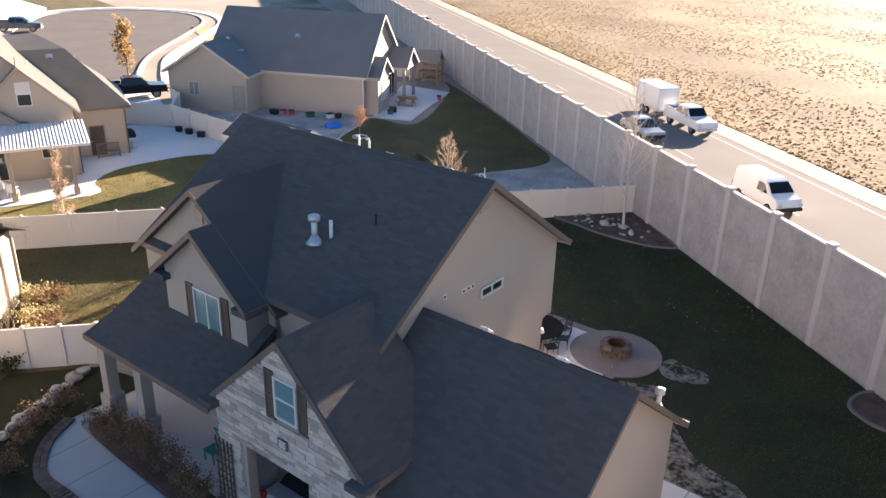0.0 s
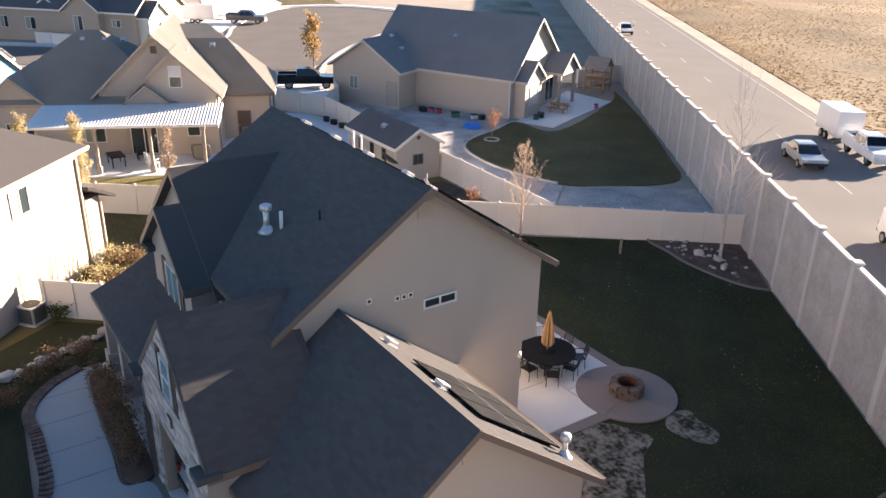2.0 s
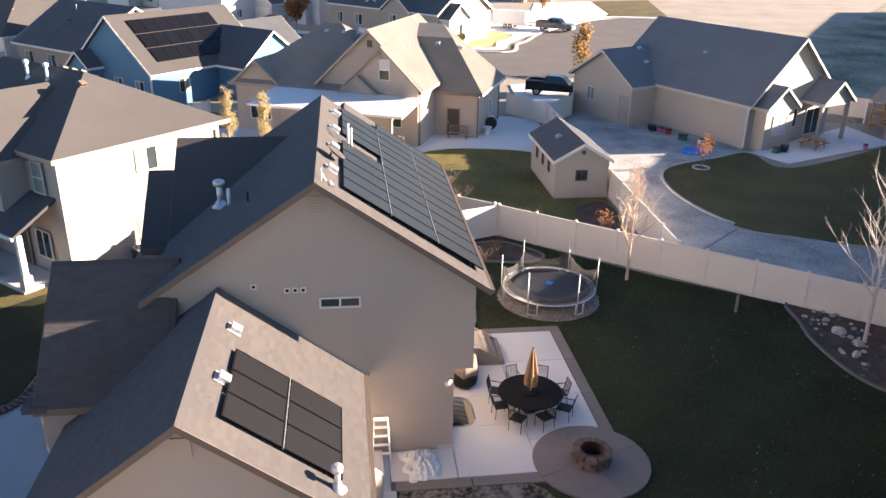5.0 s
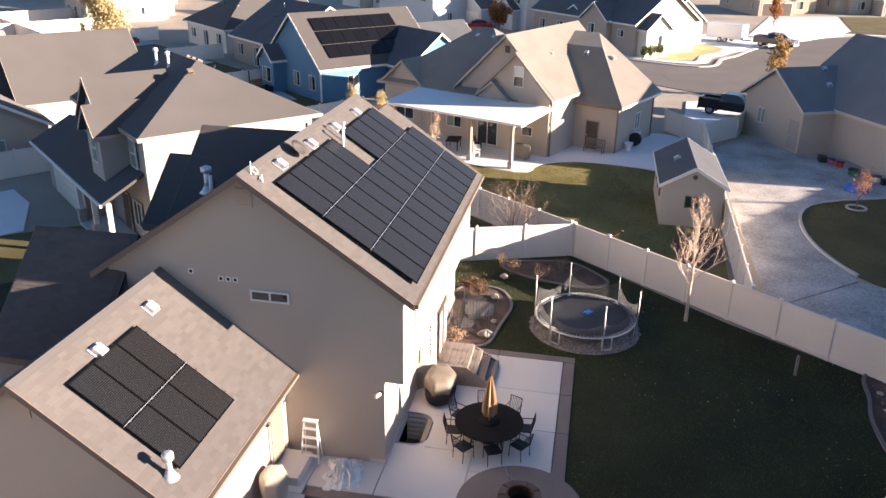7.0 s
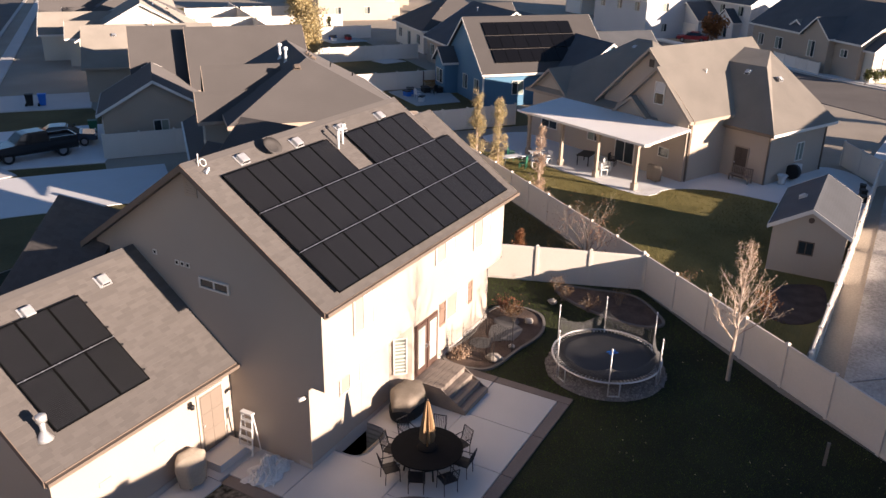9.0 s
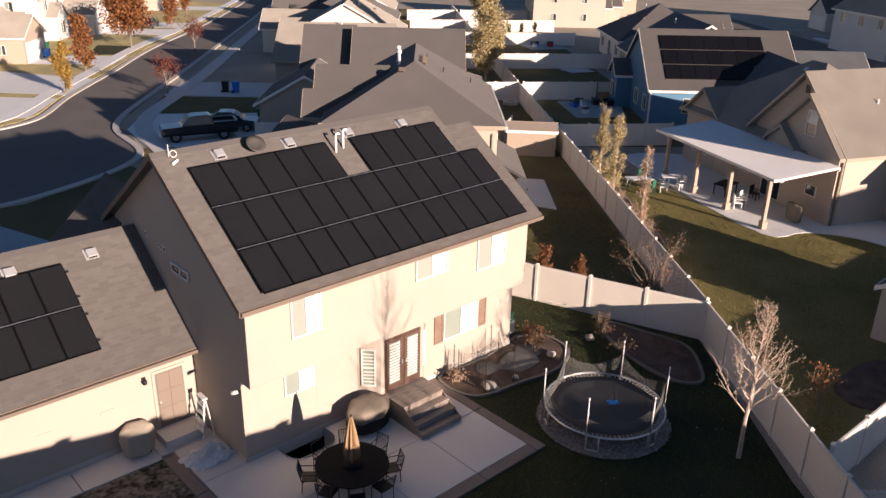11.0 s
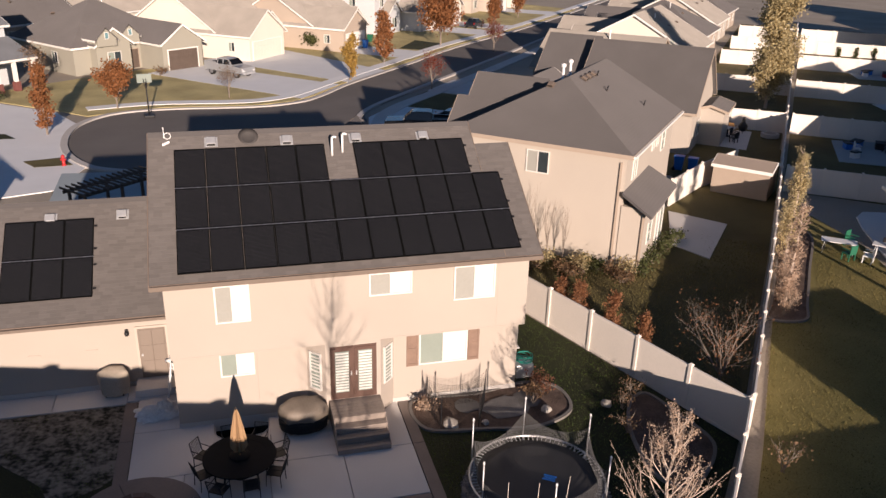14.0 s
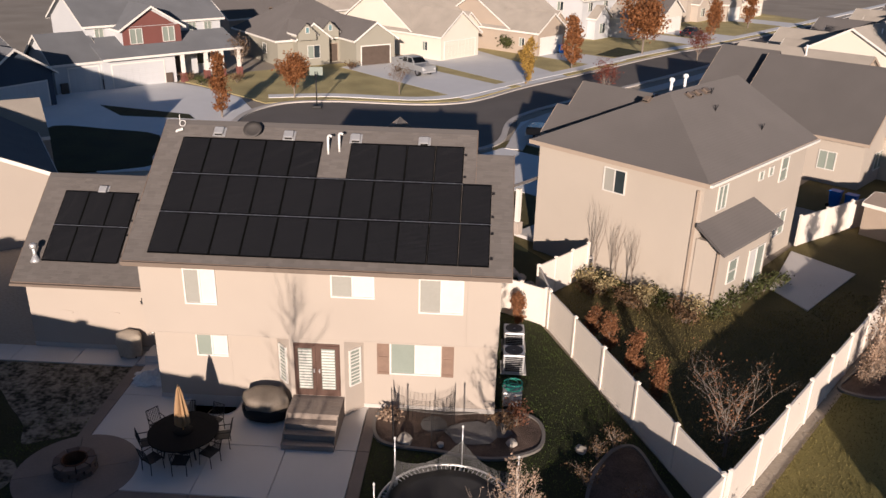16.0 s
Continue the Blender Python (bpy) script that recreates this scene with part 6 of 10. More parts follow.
# fallen leaves
rnd = random.Random(31)
verts, faces = [], []
for i in range(1500):
    x, y = rnd.uniform(-9, 14), -5.5 - 12.5 * rnd.random() ** 0.7
    if math.sin(x * 0.9 + 1.7 * math.sin(y * 0.6)) * math.sin(y * 0.8 + x * 0.25) < rnd.uniform(0.1, 1.1):
        continue
    if (Vector((x, y)) - WALL_A).dot(Vector((WALL_D.y, -WALL_D.x))) > -0.5 or (x - 18.7) * 0.66 - (y + 5) * 0.75 > 3:
        continue
    leaf_quads(rnd, verts, faces, Vector((x, y, LZ + 0.045)), 1, 0.015, 0.034)
tagged(raw("fallen_leaves", verts, faces, LEAF_STRAW, None, "scattered dry leaves on the dark lawn", kind="stuff"), category="leaves")
# air conditioners and hose beside the house


def ac_unit(x, y, rot, label, z=-0.1):
    a = thing("air_conditioner", label, "air conditioner", pose(x, y, z, 0, 0, rot), "air conditioners")
    part("base", box(B(), -0.5, 0.5, -0.5, 0.5, -0.05, 0.08), CONCRETE, a)
    part("casing", box(B(), -0.42, 0.42, -0.42, 0.42, 0.08, 0.86, bevel=0.04), GALV, a)
    part("fan_grille", ring(B(), 0.05, 0.36, 0.862, 0.885, 24), BLACK_METAL, a)
    for s in range(4):
        bm = B()
        for i in range(8):
            box(bm, -0.34, 0.34, 0.424, 0.434, 0.15 + i * 0.082, 0.2 + i * 0.082)
        part("louvre", bm, BLACK_METAL, a, m=pose(0, 0, 0, 0, 0, 90 * s))
    return a


ac_unit(12.9, 5.1, 0, "grey air conditioner on a pad beside the house")
ac_unit(12.85, 3.3, 0, "grey air conditioner on a pad beside the house")
ac_unit(16.5, 13.2, 40, "dark air conditioner beside a cream stucco wall")
hose = thing("garden_hose", "coiled teal garden hose on a stand by the house corner", "hose", pose(12.75, 0.9, 0))
part("stand", box(B(), -0.35, 0.35, -0.3, 0.3, -0.1, 0.5, bevel=0.05), GALV, hose)
bm = B()
for k in range(60):
    a0, a1 = k * 0.55, (k + 1) * 0.55
    r0, r1 = 0.28 + 0.1 * math.sin(k * 0.7), 0.28 + 0.1 * math.sin((k + 1) * 0.7)
    tube(bm, (r0 * math.cos(a0), r0 * math.sin(a0), 0.52 + 0.005 * k), (r1 * math.cos(a1), r1 * math.sin(a1), 0.52 + 0.005 * (k + 1)), 0.02, 0.02, 5)
part("coil", bm, HOSE_TEAL, hose)
# front garden
sheet("driveway", [(-8.3, 21.9), (-8.6, 31.6), (-1.0, 31.1), (2.4, 21.0)], -0.045, CONCRETE_SHADE, "concrete driveway in the shade of the house, blue shade in its colour", "driveway", 0.1)
perg = thing("pergola", "dark stained wooden pergola standing in the front yard", "pergola", pose(-3.98, 21.05, -0.05, 0, 0, 41))
for x in (-2.25, 0.0, 2.25):
    for y in (-0.7, 0.7):
        part("post", box(B(), x - 0.07, x + 0.07, y - 0.07, y + 0.07, 0, 2.32, bevel=0.01), SHUTTER, perg)
for y in (-0.7, 0.7):
    part("beam", box(B(), -2.6, 2.6, y - 0.03, y + 0.03, 2.32, 2.5), SHUTTER, perg)
for i in range(15):
    x = -2.5 + i * 5.0 / 14
    part("rafter", box(B(), x - 0.02, x + 0.02, -1.15, 1.15, 2.501, 2.62), SHUTTER, perg)
hyd = thing("fire_hydrant", "red fire hydrant beside the kerb", "hydrant", pose(-8.75, 33.6, -0.06))
part("barrel", lathe(B(), [(0.16, 0.0), (0.16, 0.05), (0.11, 0.07), (0.11, 0.55), (0.14, 0.57), (0.14, 0.62), (0.1, 0.72), (0.03, 0.78)], 14), PLASTIC_RED, hyd)
for q in ((0.2, 0.0), (-0.2, 0.0), (0.0, 0.2)):
    part("outlet", tube(B(), (0, 0, 0.42), (q[0], q[1], 0.42), 0.06, 0.06, 10), PLASTIC_RED, hyd)
FRONT_JOINTS = thing("path_joints", "dark tooled joints across the front path", "joint", kind="structure")
sheet("front_path", smooth_ring([(10.9, 11.7), (10.8, 12.3), (8.2, 12.5), (5.5, 12.6), (3.6, 12.7), (3.2, 11.9), (0.5, 11.8), (-7.0, 11.4), (-8.0, 22), (2.5, 21), (2.8, 16.6), (4.0, 14.8), (7.2, 14.45), (9.1, 14.45), (10.4, 13.7), (11.4, 12.4)], 5),
      -0.03, CONCRETE_SHADE, "smooth concrete path and driveway coloured with blue shade", "driveway", 0.1)
for x, y0, y1 in ((4.6, 12.7, 14.7), (6.4, 12.62, 14.45), (8.2, 12.55, 14.45), (9.9, 12.45, 14.0)):
    part("joint_line", box(B(), x - 0.012, x + 0.012, y0, y1, -0.05, -0.026), CONCRETE_STAMP, FRONT_JOINTS)
sheet("front_bed", smooth_ring([(3.6, 11.75), (6.0, 11.6), (9.2, 11.5), (10.6, 11.6), (10.5, 12.2), (8.2, 12.42), (5.5, 12.5), (3.7, 12.6)], 4), 0.02, MULCH, "dark mulch bed along the porch", "planting bed", 0.12)
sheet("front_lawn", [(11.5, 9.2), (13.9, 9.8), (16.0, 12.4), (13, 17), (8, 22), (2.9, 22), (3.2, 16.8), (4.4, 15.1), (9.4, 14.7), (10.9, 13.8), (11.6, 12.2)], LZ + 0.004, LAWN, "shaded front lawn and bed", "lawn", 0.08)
pv = thing("paver_edging", "row of tumbled brown pavers edging the path", "edging", kind="structure")
pvm = bpy.data.meshes.new("paver")
bm = box(B(), -0.1, 0.1, -0.075, 0.075, -0.1, 0.06, bevel=0.012)
bm.to_mesh(pvm)
bm.free()
pvm.materials.append(PAVER)
edge = smooth_line([Vector(p) for p in ((11.45, 12.5, 0), (10.7, 13.7, 0), (9.2, 14.62, 0), (7.2, 14.62, 0), (4.2, 14.95, 0), (3.0, 16.6, 0), (2.75, 18.5, 0))], 22)
for i, (a, b) in enumerate(zip(edge[::2], edge[2::2])):
    for row in (0, 1):
        d = (b - a).normalized()
        nrm = Vector((-d.y, d.x, 0)) * 0.21 * row
        shared("paver", pvm, pose(a.x + nrm.x, a.y + nrm.y, 0, 0, 0, math.degrees(math.atan2(d.y, d.x)) + 90), pv)
for i, (x, y, h) in enumerate(((4.3, 12.15, 0.8), (5.0, 12.1, 1.0), (5.8, 12.05, 1.1), (6.6, 12.05, 1.1), (7.4, 12.0, 1.0), (8.2, 11.95, 0.9), (9.1, 11.9, 0.7), (9.9, 11.9, 0.6), (11.9, 13.2, 0.5), (12.4, 12.1, 0.5), (11.3, 14.1, 0.45), (10.2, 15.0, 0.4))):
    shrub(x, y, h * 1.25, 0.5, "dark bare shrub in the shaded front bed", 60 + i, LEAF_DRY, 900, 0.035, bark=BARK, stems=16)
cr = thing("porch_chair", "small teal painted porch chair", "chair", pose(5.6, 10.6, 0.12))
part("seat", box(B(), -0.25, 0.25, -0.25, 0.25, 0.38, 0.42), HOSE_TEAL, cr)
bm = B()
tube(bm, (-0.25, -0.25, 0.42), (0.25, -0.25, 0.95), 0.025, 0.025, 6)
tube(bm, (0.25, -0.25, 0.42), (-0.25, -0.25, 0.95), 0.025, 0.025, 6)
box(bm, -0.28, 0.28, -0.27, -0.23, 0.93, 0.98)
part("backrest", bm, HOSE_TEAL, cr)
for x in (-0.22, 0.22):
    for y in (-0.22, 0.22):
        part("leg", box(B(), x - 0.02, x + 0.02, y - 0.02, y + 0.02, 0, 0.38), HOSE_TEAL, cr)

# ---- vehicles ----


def wheel(parent, x, y, r, w, side):
    t = part("wheel", tube(B(), (x, y - w / 2, r), (x, y + w / 2, r), r, r, 20), TYRE, parent)
    yy = y + side * (w / 2 + 0.003)
    part("rim", tube(B(), (x, yy - 0.01, r), (x, yy + 0.01, r), r * 0.62, r * 0.58, 14), RIM, t)


def body_shell(bm, prof, half, tumble=0.0, z_belt=1.0):
    """A side profile of (x, z) points given width, drawn in above the belt line."""
    lo = []
    for s in (-1, 1):
        row = []
        for x, z in prof:
            inn = tumble * max(0.0, z - z_belt)
            row.append(bm.verts.new((x, s * (half - inn), z)))
        lo.append(row)
    bm.faces.new(lo[0])
    bm.faces.new(lo[1][::-1])
    k = len(prof)
    for i in range(k):
        bm.faces.new((lo[0][i], lo[1][i], lo[1][(i + 1) % k], lo[0][(i + 1) % k]))
    bmesh.ops.recalc_face_normals(bm, faces=bm.faces)
    es = [e for e in bm.edges if abs(e.verts[0].co.y - e.verts[1].co.y) < 0.4]
    bmesh.ops.bevel(bm, geom=es, offset=0.05, segments=2, affect="EDGES")
    return bm


def vehicle(kind, x, y, rot, paint, label, z=-0.05):
    v = thing(kind, label, {"pickup": "pickup truck", "van": "van", "car": "car"}[kind], pose(x, y, z, 0, 0, rot))
    if kind == "pickup":
        part("body", body_shell(B(), [(-2.85, 0.5), (2.8, 0.5), (2.88, 0.75), (2.8, 1.12), (1.35, 1.2), (1.2, 1.22), (-2.8, 1.22), (-2.88, 0.8)], 0.98, 0.12), paint, v)
        cab = part("cab", body_shell(B(), [(-1.0, 1.2), (1.35, 1.2), (0.62, 1.86), (0.3, 1.92), (-0.75, 1.92), (-0.95, 1.85)], 0.93, 0.28), paint, v)
        for s in (-1, 1):
            for x0, x1 in ((-0.82, -0.1), (-0.02, 0.72)):
                bm = prism(B(), [(x0, 1.28), (x1 + (0.22 if x1 > 0.5 else 0), 1.28), (x1 - 0.12, 1.76), (x0 + 0.03, 1.76)], -0.012, 0.012)
                bmesh.ops.transform(bm, matrix=Matrix(((1, 0, 0, 0), (0, -0.28 * s, s, s * 0.93 + 0.28 * 1.2 * s - 0.056 * s), (0, 1, 0, 0), (0, 0, 0, 1))), verts=bm.verts)
                part("side_window", bm, CAR_GLASS, cab)
        for pts in ([(1.26, 1.31), (0.68, 1.84)], [(-0.985, 1.3), (-0.965, 1.8)]):
            (xa, za), (xb, zb) = pts
            o = 0.015 if xa > 0 else -0.015
            bm = B()
            vs = [bm.verts.new(p) for p in ((xa + o, -0.82, za), (xa + o, 0.82, za), (xb + o, 0.72, zb), (xb + o, -0.72, zb))]
            bm.faces.new(vs)
            bmesh.ops.solidify(bm, geom=bm.faces, thickness=0.01)
            part("windscreen" if xa > 0 else "rear_window", bm, CAR_GLASS, cab)
        part("bed_floor", box(B(), -2.72, -1.05, -0.8, 0.8, 1.223, 1.228), PLASTIC_BLACK, v)
        for s in (-1, 1):
            part("bed_rail", box(B(), -2.8, -1.02, s * 0.88 - 0.06, s * 0.88 + 0.06, 1.22, 1.42, bevel=0.02), paint, v)
        part("tailgate", box(B(), -2.88, -2.78, -0.9, 0.9, 0.85, 1.42, bevel=0.02), paint, v)
        wx, L = (1.85, -1.75), 2.88
        r = 0.42
    elif kind == "van":
        part("body", body_shell(B(), [(-2.3, 0.45), (2.3, 0.4), (2.4, 0.75), (2.2, 1.08), (1.55, 1.25), (0.85, 1.85), (0.5, 1.95), (-2.15, 1.98), (-2.35, 1.8), (-2.38, 0.8)], 0.92, 0.16), paint, v)
        bm = B()
        vs = [bm.verts.new(p) for p in ((1.53, -0.8, 1.3), (1.53, 0.8, 1.3), (0.93, 0.7, 1.81), (0.93, -0.7, 1.81))]
        bm.faces.new(vs)
        bmesh.ops.solidify(bm, geom=bm.faces, thickness=-0.012)
        part("windscreen", bm, CAR_GLASS, v)
        for s in (-1, 1):
            bm = prism(B(), [(0.15, 1.2), (1.2, 1.2), (0.75, 1.72), (0.15, 1.72)], -0.012, 0.012)
            bmesh.ops.transform(bm, matrix=Matrix(((1, 0, 0, 0), (0, -0.16 * s, s, s * 0.92 + 0.16 * s), (0, 1, 0, 0), (0, 0, 0, 1))), verts=bm.verts)
            part("side_window", bm, CAR_GLASS, v)
        wx, L, r = (1.5, -1.5), 2.4, 0.33
    else:
        part("body", body_shell(B(), [(-2.2, 0.4), (2.2, 0.38), (2.3, 0.62), (2.2, 0.82), (1.1, 0.95), (-1.6, 0.98), (-2.2, 0.95), (-2.28, 0.65)], 0.9, 0.1, 0.8), paint, v)
        part("cabin", body_shell(B(), [(-1.75, 0.95), (1.15, 0.94), (0.4, 1.42), (-0.1, 1.48), (-0.9, 1.45)], 0.82, 0.3, 0.95), CAR_GLASS, v)
        part("roof_panel", body_shell(B(), [(-0.95, 1.44), (0.35, 1.42), (0.28, 1.49), (-0.1, 1.52), (-0.85, 1.5)], 0.68, 0.0), paint, v)
        wx, L, r = (1.4, -1.35), 2.28, 0.33
    for xx in wx:
        for s in (-1, 1):
            wheel(v, xx, s * 0.82, r, 0.26, s)
    for s in (-1, 1):
        part("headlight", box(B(), L - 0.1, L + 0.015, s * 0.72 - 0.15, s * 0.72 + 0.15, 0.72, 0.88, bevel=0.03), LAMP_CLEAR, v)
        part("tail_light", box(B(), -L - 0.015, -L + 0.08, s * 0.8 - 0.09, s * 0.8 + 0.09, 0.75, 1.0, bevel=0.02), LAMP_RED, v)
        part("mirror", box(B(), 0.75, 0.87, s * 1.0 - 0.1, s * 1.0 + 0.1, 1.18, 1.32, bevel=0.03), paint if kind != "car" else PLASTIC_BLACK, v)
    part("bumper", box(B(), L - 0.12, L + 0.06, -0.88, 0.88, 0.4, 0.62, bevel=0.04), GALV if kind == "pickup" else PLASTIC_BLACK, v)
    part("bumper", box(B(), -L - 0.06, -L + 0.12, -0.88, 0.88, 0.4, 0.62, bevel=0.04), GALV if kind == "pickup" else PLASTIC_BLACK, v)
    return v


def box_trailer(x, y, rot, label, w=2.0, l=4.0, h=2.1, mat=None):
    t = thing("box_trailer", label, "trailer", pose(x, y, -0.05, 0, 0, rot))
    part("box", box(B(), -l / 2, l / 2, -w / 2, w / 2, 0.5, 0.5 + h, bevel=0.06), mat or CAR_WHITE, t)
    part("drawbar", prism(B(), [(l / 2, -0.6), (l / 2 + 1.1, -0.05), (l / 2 + 1.1, 0.05), (l / 2, 0.6)], 0.45, 0.53), BLACK_METAL, t)
    for xx in (-0.55, 0.3):
        for s in (-1, 1):
            wheel(t, xx, s * (w / 2 + 0.05), 0.33, 0.2, s)
    part("skirt", box(B(), -l / 2 + 0.02, l / 2 - 0.02, -w / 2 - 0.012, w / 2 + 0.012, 0.5, 0.85), GALV, t)
    return t


WROT = math.degrees(math.atan2(WALL_D.y, WALL_D.x))
VAN = (0.3, -27.4)
vehicle("van", *VAN, WROT + 180, CAR_WHITE, "small white delivery van on the road behind the wall")
vehicle("pickup", 11.8, -43.1, WROT + 180, CAR_WHITE, "white pickup truck towing a trailer on the road")
box_trailer(11.8 + 5.9 * WALL_D.x, -43.1 + 5.9 * WALL_D.y, WROT + 180, "white box trailer behind a pickup on the road", l=4.2)
vehicle("car", 13.7, -37.8, WROT + 180, CAR_SILVER, "silver car on the road behind the wall")
vehicle("car", 67.7, -74.9, WROT + 180, CAR_WHITE, "white car far along the road")
vehicle("car", 1.55, 9.0, -90, CAR_SILVER, "dark car parked nose-in inside the open garage", z=0.0)

# ---- streets and neighbouring ground ----
SU = Vector((0.62, 0.785)).normalized()
sheet("street", [(4.8, 50.4), (10.9, 53.7), (14.7, 59.5), (24.1, 71.5), (34.5, 85.1), (58.0, 112.1), (126.0, 198.4), (14.0 + 190 * SU.x, 46.5 + 190 * SU.y), (14.0, 46.5)], -0.08, ASPHALT, "dark asphalt street between the houses", "road", 0.1)
BEND_OUT = ((-4.6, 31.4), (-7.0, 32.9), (-9.0, 36.6), (-9.8, 41.2), (-9.4, 45.6), (-7.2, 49.0), (-2.7, 50.3), (4.8, 50.2), (8.8, 51.5))
sheet("street", smooth_ring([(13.8, 46.8), (11.5, 36.5), (3.0, 31.5), (-4.6, 31.6), (-6.8, 33.2), (-8.8, 36.7), (-9.5, 41.2), (-9.1, 45.4), (-6.9, 48.8), (-2.7, 50.1), (4.8, 50.4)], 6), -0.076, ASPHALT,
      "dark asphalt bend of the street before the house", "road", 0.1)
strip("kerb", [(p.x, p.y) for p in smooth_line([Vector((x, y, 0)) for x, y in BEND_OUT + ((11.2, 54.0), (14.7, 59.4), (19.0, 65.0), (24.1, 71.4), (34.5, 85.0), (58.0, 112.0), (126, 198.4))], 10)], 0.5, -0.12, 0.03, CONCRETE_KERB, None,
      "pale concrete kerb along the street", "kerb")
strip("kerb", [(p.x, p.y) for p in smooth_line([Vector((x, y, 0)) for x, y in ((-4.6, 31.3), (3.0, 31.2), (11.8, 36.2), (14.2, 46.4), (22.8, 58.0), (41.3, 81.0), (132, 196))], 10)], 0.5, -0.12, 0.03, CONCRETE_KERB, None,
      "pale concrete kerb along the street", "kerb")
sheet("driveway", [(-7.3, 32.9), (-9.3, 36.8), (-10.1, 41.2), (-9.7, 46.0), (-12.0, 50.5), (-17.6, 55.0), (-21.5, 56.8), (-29.0, 49.4), (-30.5, 41.0), (-24.0, 34.0), (-14.5, 26.0), (-8.5, 28.0)], -0.055, CONCRETE_NEW,
      "wide concrete court shared by several driveways", "driveway", 0.1)
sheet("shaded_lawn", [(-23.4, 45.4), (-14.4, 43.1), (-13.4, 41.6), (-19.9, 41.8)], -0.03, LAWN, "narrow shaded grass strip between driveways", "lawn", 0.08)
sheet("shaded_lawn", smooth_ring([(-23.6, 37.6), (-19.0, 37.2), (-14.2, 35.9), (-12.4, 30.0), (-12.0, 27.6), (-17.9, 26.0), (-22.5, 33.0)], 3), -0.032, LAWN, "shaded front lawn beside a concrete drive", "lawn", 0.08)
sheet("shaded_lawn", [(-9.2, 35.6), (-8.2, 33.6), (-10.6, 33.4), (-11.6, 35.0)], -0.03, LAWN_OLIVE, "small grass patch by the kerb", "lawn", 0.08)
strip("sidewalk", [(p.x, p.y) for p in smooth_line([Vector((x, y, 0)) for x, y in ((-9.6, 51.4), (-3.7, 52.9), (3.8, 52.6), (7.3, 53.8), (9.6, 56.2), (13.1, 61.0), (17.4, 66.6), (22.4, 72.9), (32.8, 86.5), (56.4, 113.6), (124, 200))], 10)], 1.4, -0.12, 0.0, CONCRETE_NEW, None,
      "pale concrete sidewalk across the street", "sidewalk")
strip("sidewalk", [(p.x, p.y) for p in smooth_line([Vector((x, y, 0)) for x, y in ((13.6, 35.6), (16.4, 46.0), (25.2, 57.0), (43.5, 79.6), (134, 194))], 10)], 1.4, -0.12, 0.0, CONCRETE, None,
      "pale concrete sidewalk in front of the houses", "sidewalk")
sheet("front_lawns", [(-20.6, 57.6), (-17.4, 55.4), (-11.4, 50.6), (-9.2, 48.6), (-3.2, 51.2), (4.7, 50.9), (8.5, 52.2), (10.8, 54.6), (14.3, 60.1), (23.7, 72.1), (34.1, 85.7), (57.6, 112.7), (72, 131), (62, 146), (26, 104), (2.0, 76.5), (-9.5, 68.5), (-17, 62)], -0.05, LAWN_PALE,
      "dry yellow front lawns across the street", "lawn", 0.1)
sheet("driveway", [(-5.6, 68.4), (-1.0, 74.2), (14.0, 59.7), (9.4, 53.2)], -0.04, CONCRETE_NEW, "pale concrete driveway with a pickup on it", "driveway", 0.1)
sheet("driveway", [(1.6, 75.8), (9.8, 84.2), (20.4, 67.4), (15.2, 60.7)], -0.042, CONCRETE_NEW, "broad pale concrete driveway", "driveway", 0.1)
for k in range(4):
    a = Vector((16.8, 81.6)) + SU * (17.0 * k + (9.0 if k % 2 else 0.0))
    n = Vector((SU.y, -SU.x))
    sheet("driveway", [tuple(a), tuple(a + SU * 6.2), tuple(a + SU * 6.2 + n * 10.6), tuple(a + n * 10.6)], -0.043, CONCRETE_NEW, "pale concrete driveway", "driveway", 0.1)
sheet("front_lawns", [(25.4, 83.4), (28.9, 81.6), (32.6, 87.4), (29.4, 91.0)], -0.046, LAWN, "small green front lawn across the street", "lawn", 0.1)
# near side of the street
sheet("driveway", [(8.0, 29.5), (15.4, 24.4), (19.4, 27.0), (21.4, 29.6), (12.8, 36.0), (11.2, 34.0)], -0.04, CONCRETE_NEW, "blue-shaded concrete driveway of the house next door", "driveway", 0.1)
sheet("driveway", [(13.4, 38.6), (19.5, 33.4), (23.4, 36.6), (27.2, 42.4), (17.6, 49.0), (14.4, 44.5)], -0.04, CONCRETE_NEW, "blue-shaded concrete driveway with parked cars", "driveway", 0.1)
sheet("driveway", [(22.5, 55.5), (30.5, 48.6), (35.0, 54.0), (26.8, 60.8)], -0.04, CONCRETE, "shaded concrete driveway", "driveway", 0.1)
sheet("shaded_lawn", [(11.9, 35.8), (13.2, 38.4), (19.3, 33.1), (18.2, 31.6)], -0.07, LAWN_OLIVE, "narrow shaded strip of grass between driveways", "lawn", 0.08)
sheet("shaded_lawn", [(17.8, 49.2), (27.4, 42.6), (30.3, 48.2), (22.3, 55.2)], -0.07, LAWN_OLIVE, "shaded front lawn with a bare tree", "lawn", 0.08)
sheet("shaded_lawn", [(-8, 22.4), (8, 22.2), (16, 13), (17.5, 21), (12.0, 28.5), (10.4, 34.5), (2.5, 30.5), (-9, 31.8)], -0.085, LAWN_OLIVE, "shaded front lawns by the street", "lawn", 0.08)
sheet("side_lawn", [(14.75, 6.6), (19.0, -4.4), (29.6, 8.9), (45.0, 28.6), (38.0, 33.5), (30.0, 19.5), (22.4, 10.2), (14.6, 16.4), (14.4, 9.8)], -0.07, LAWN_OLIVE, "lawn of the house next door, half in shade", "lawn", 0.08)
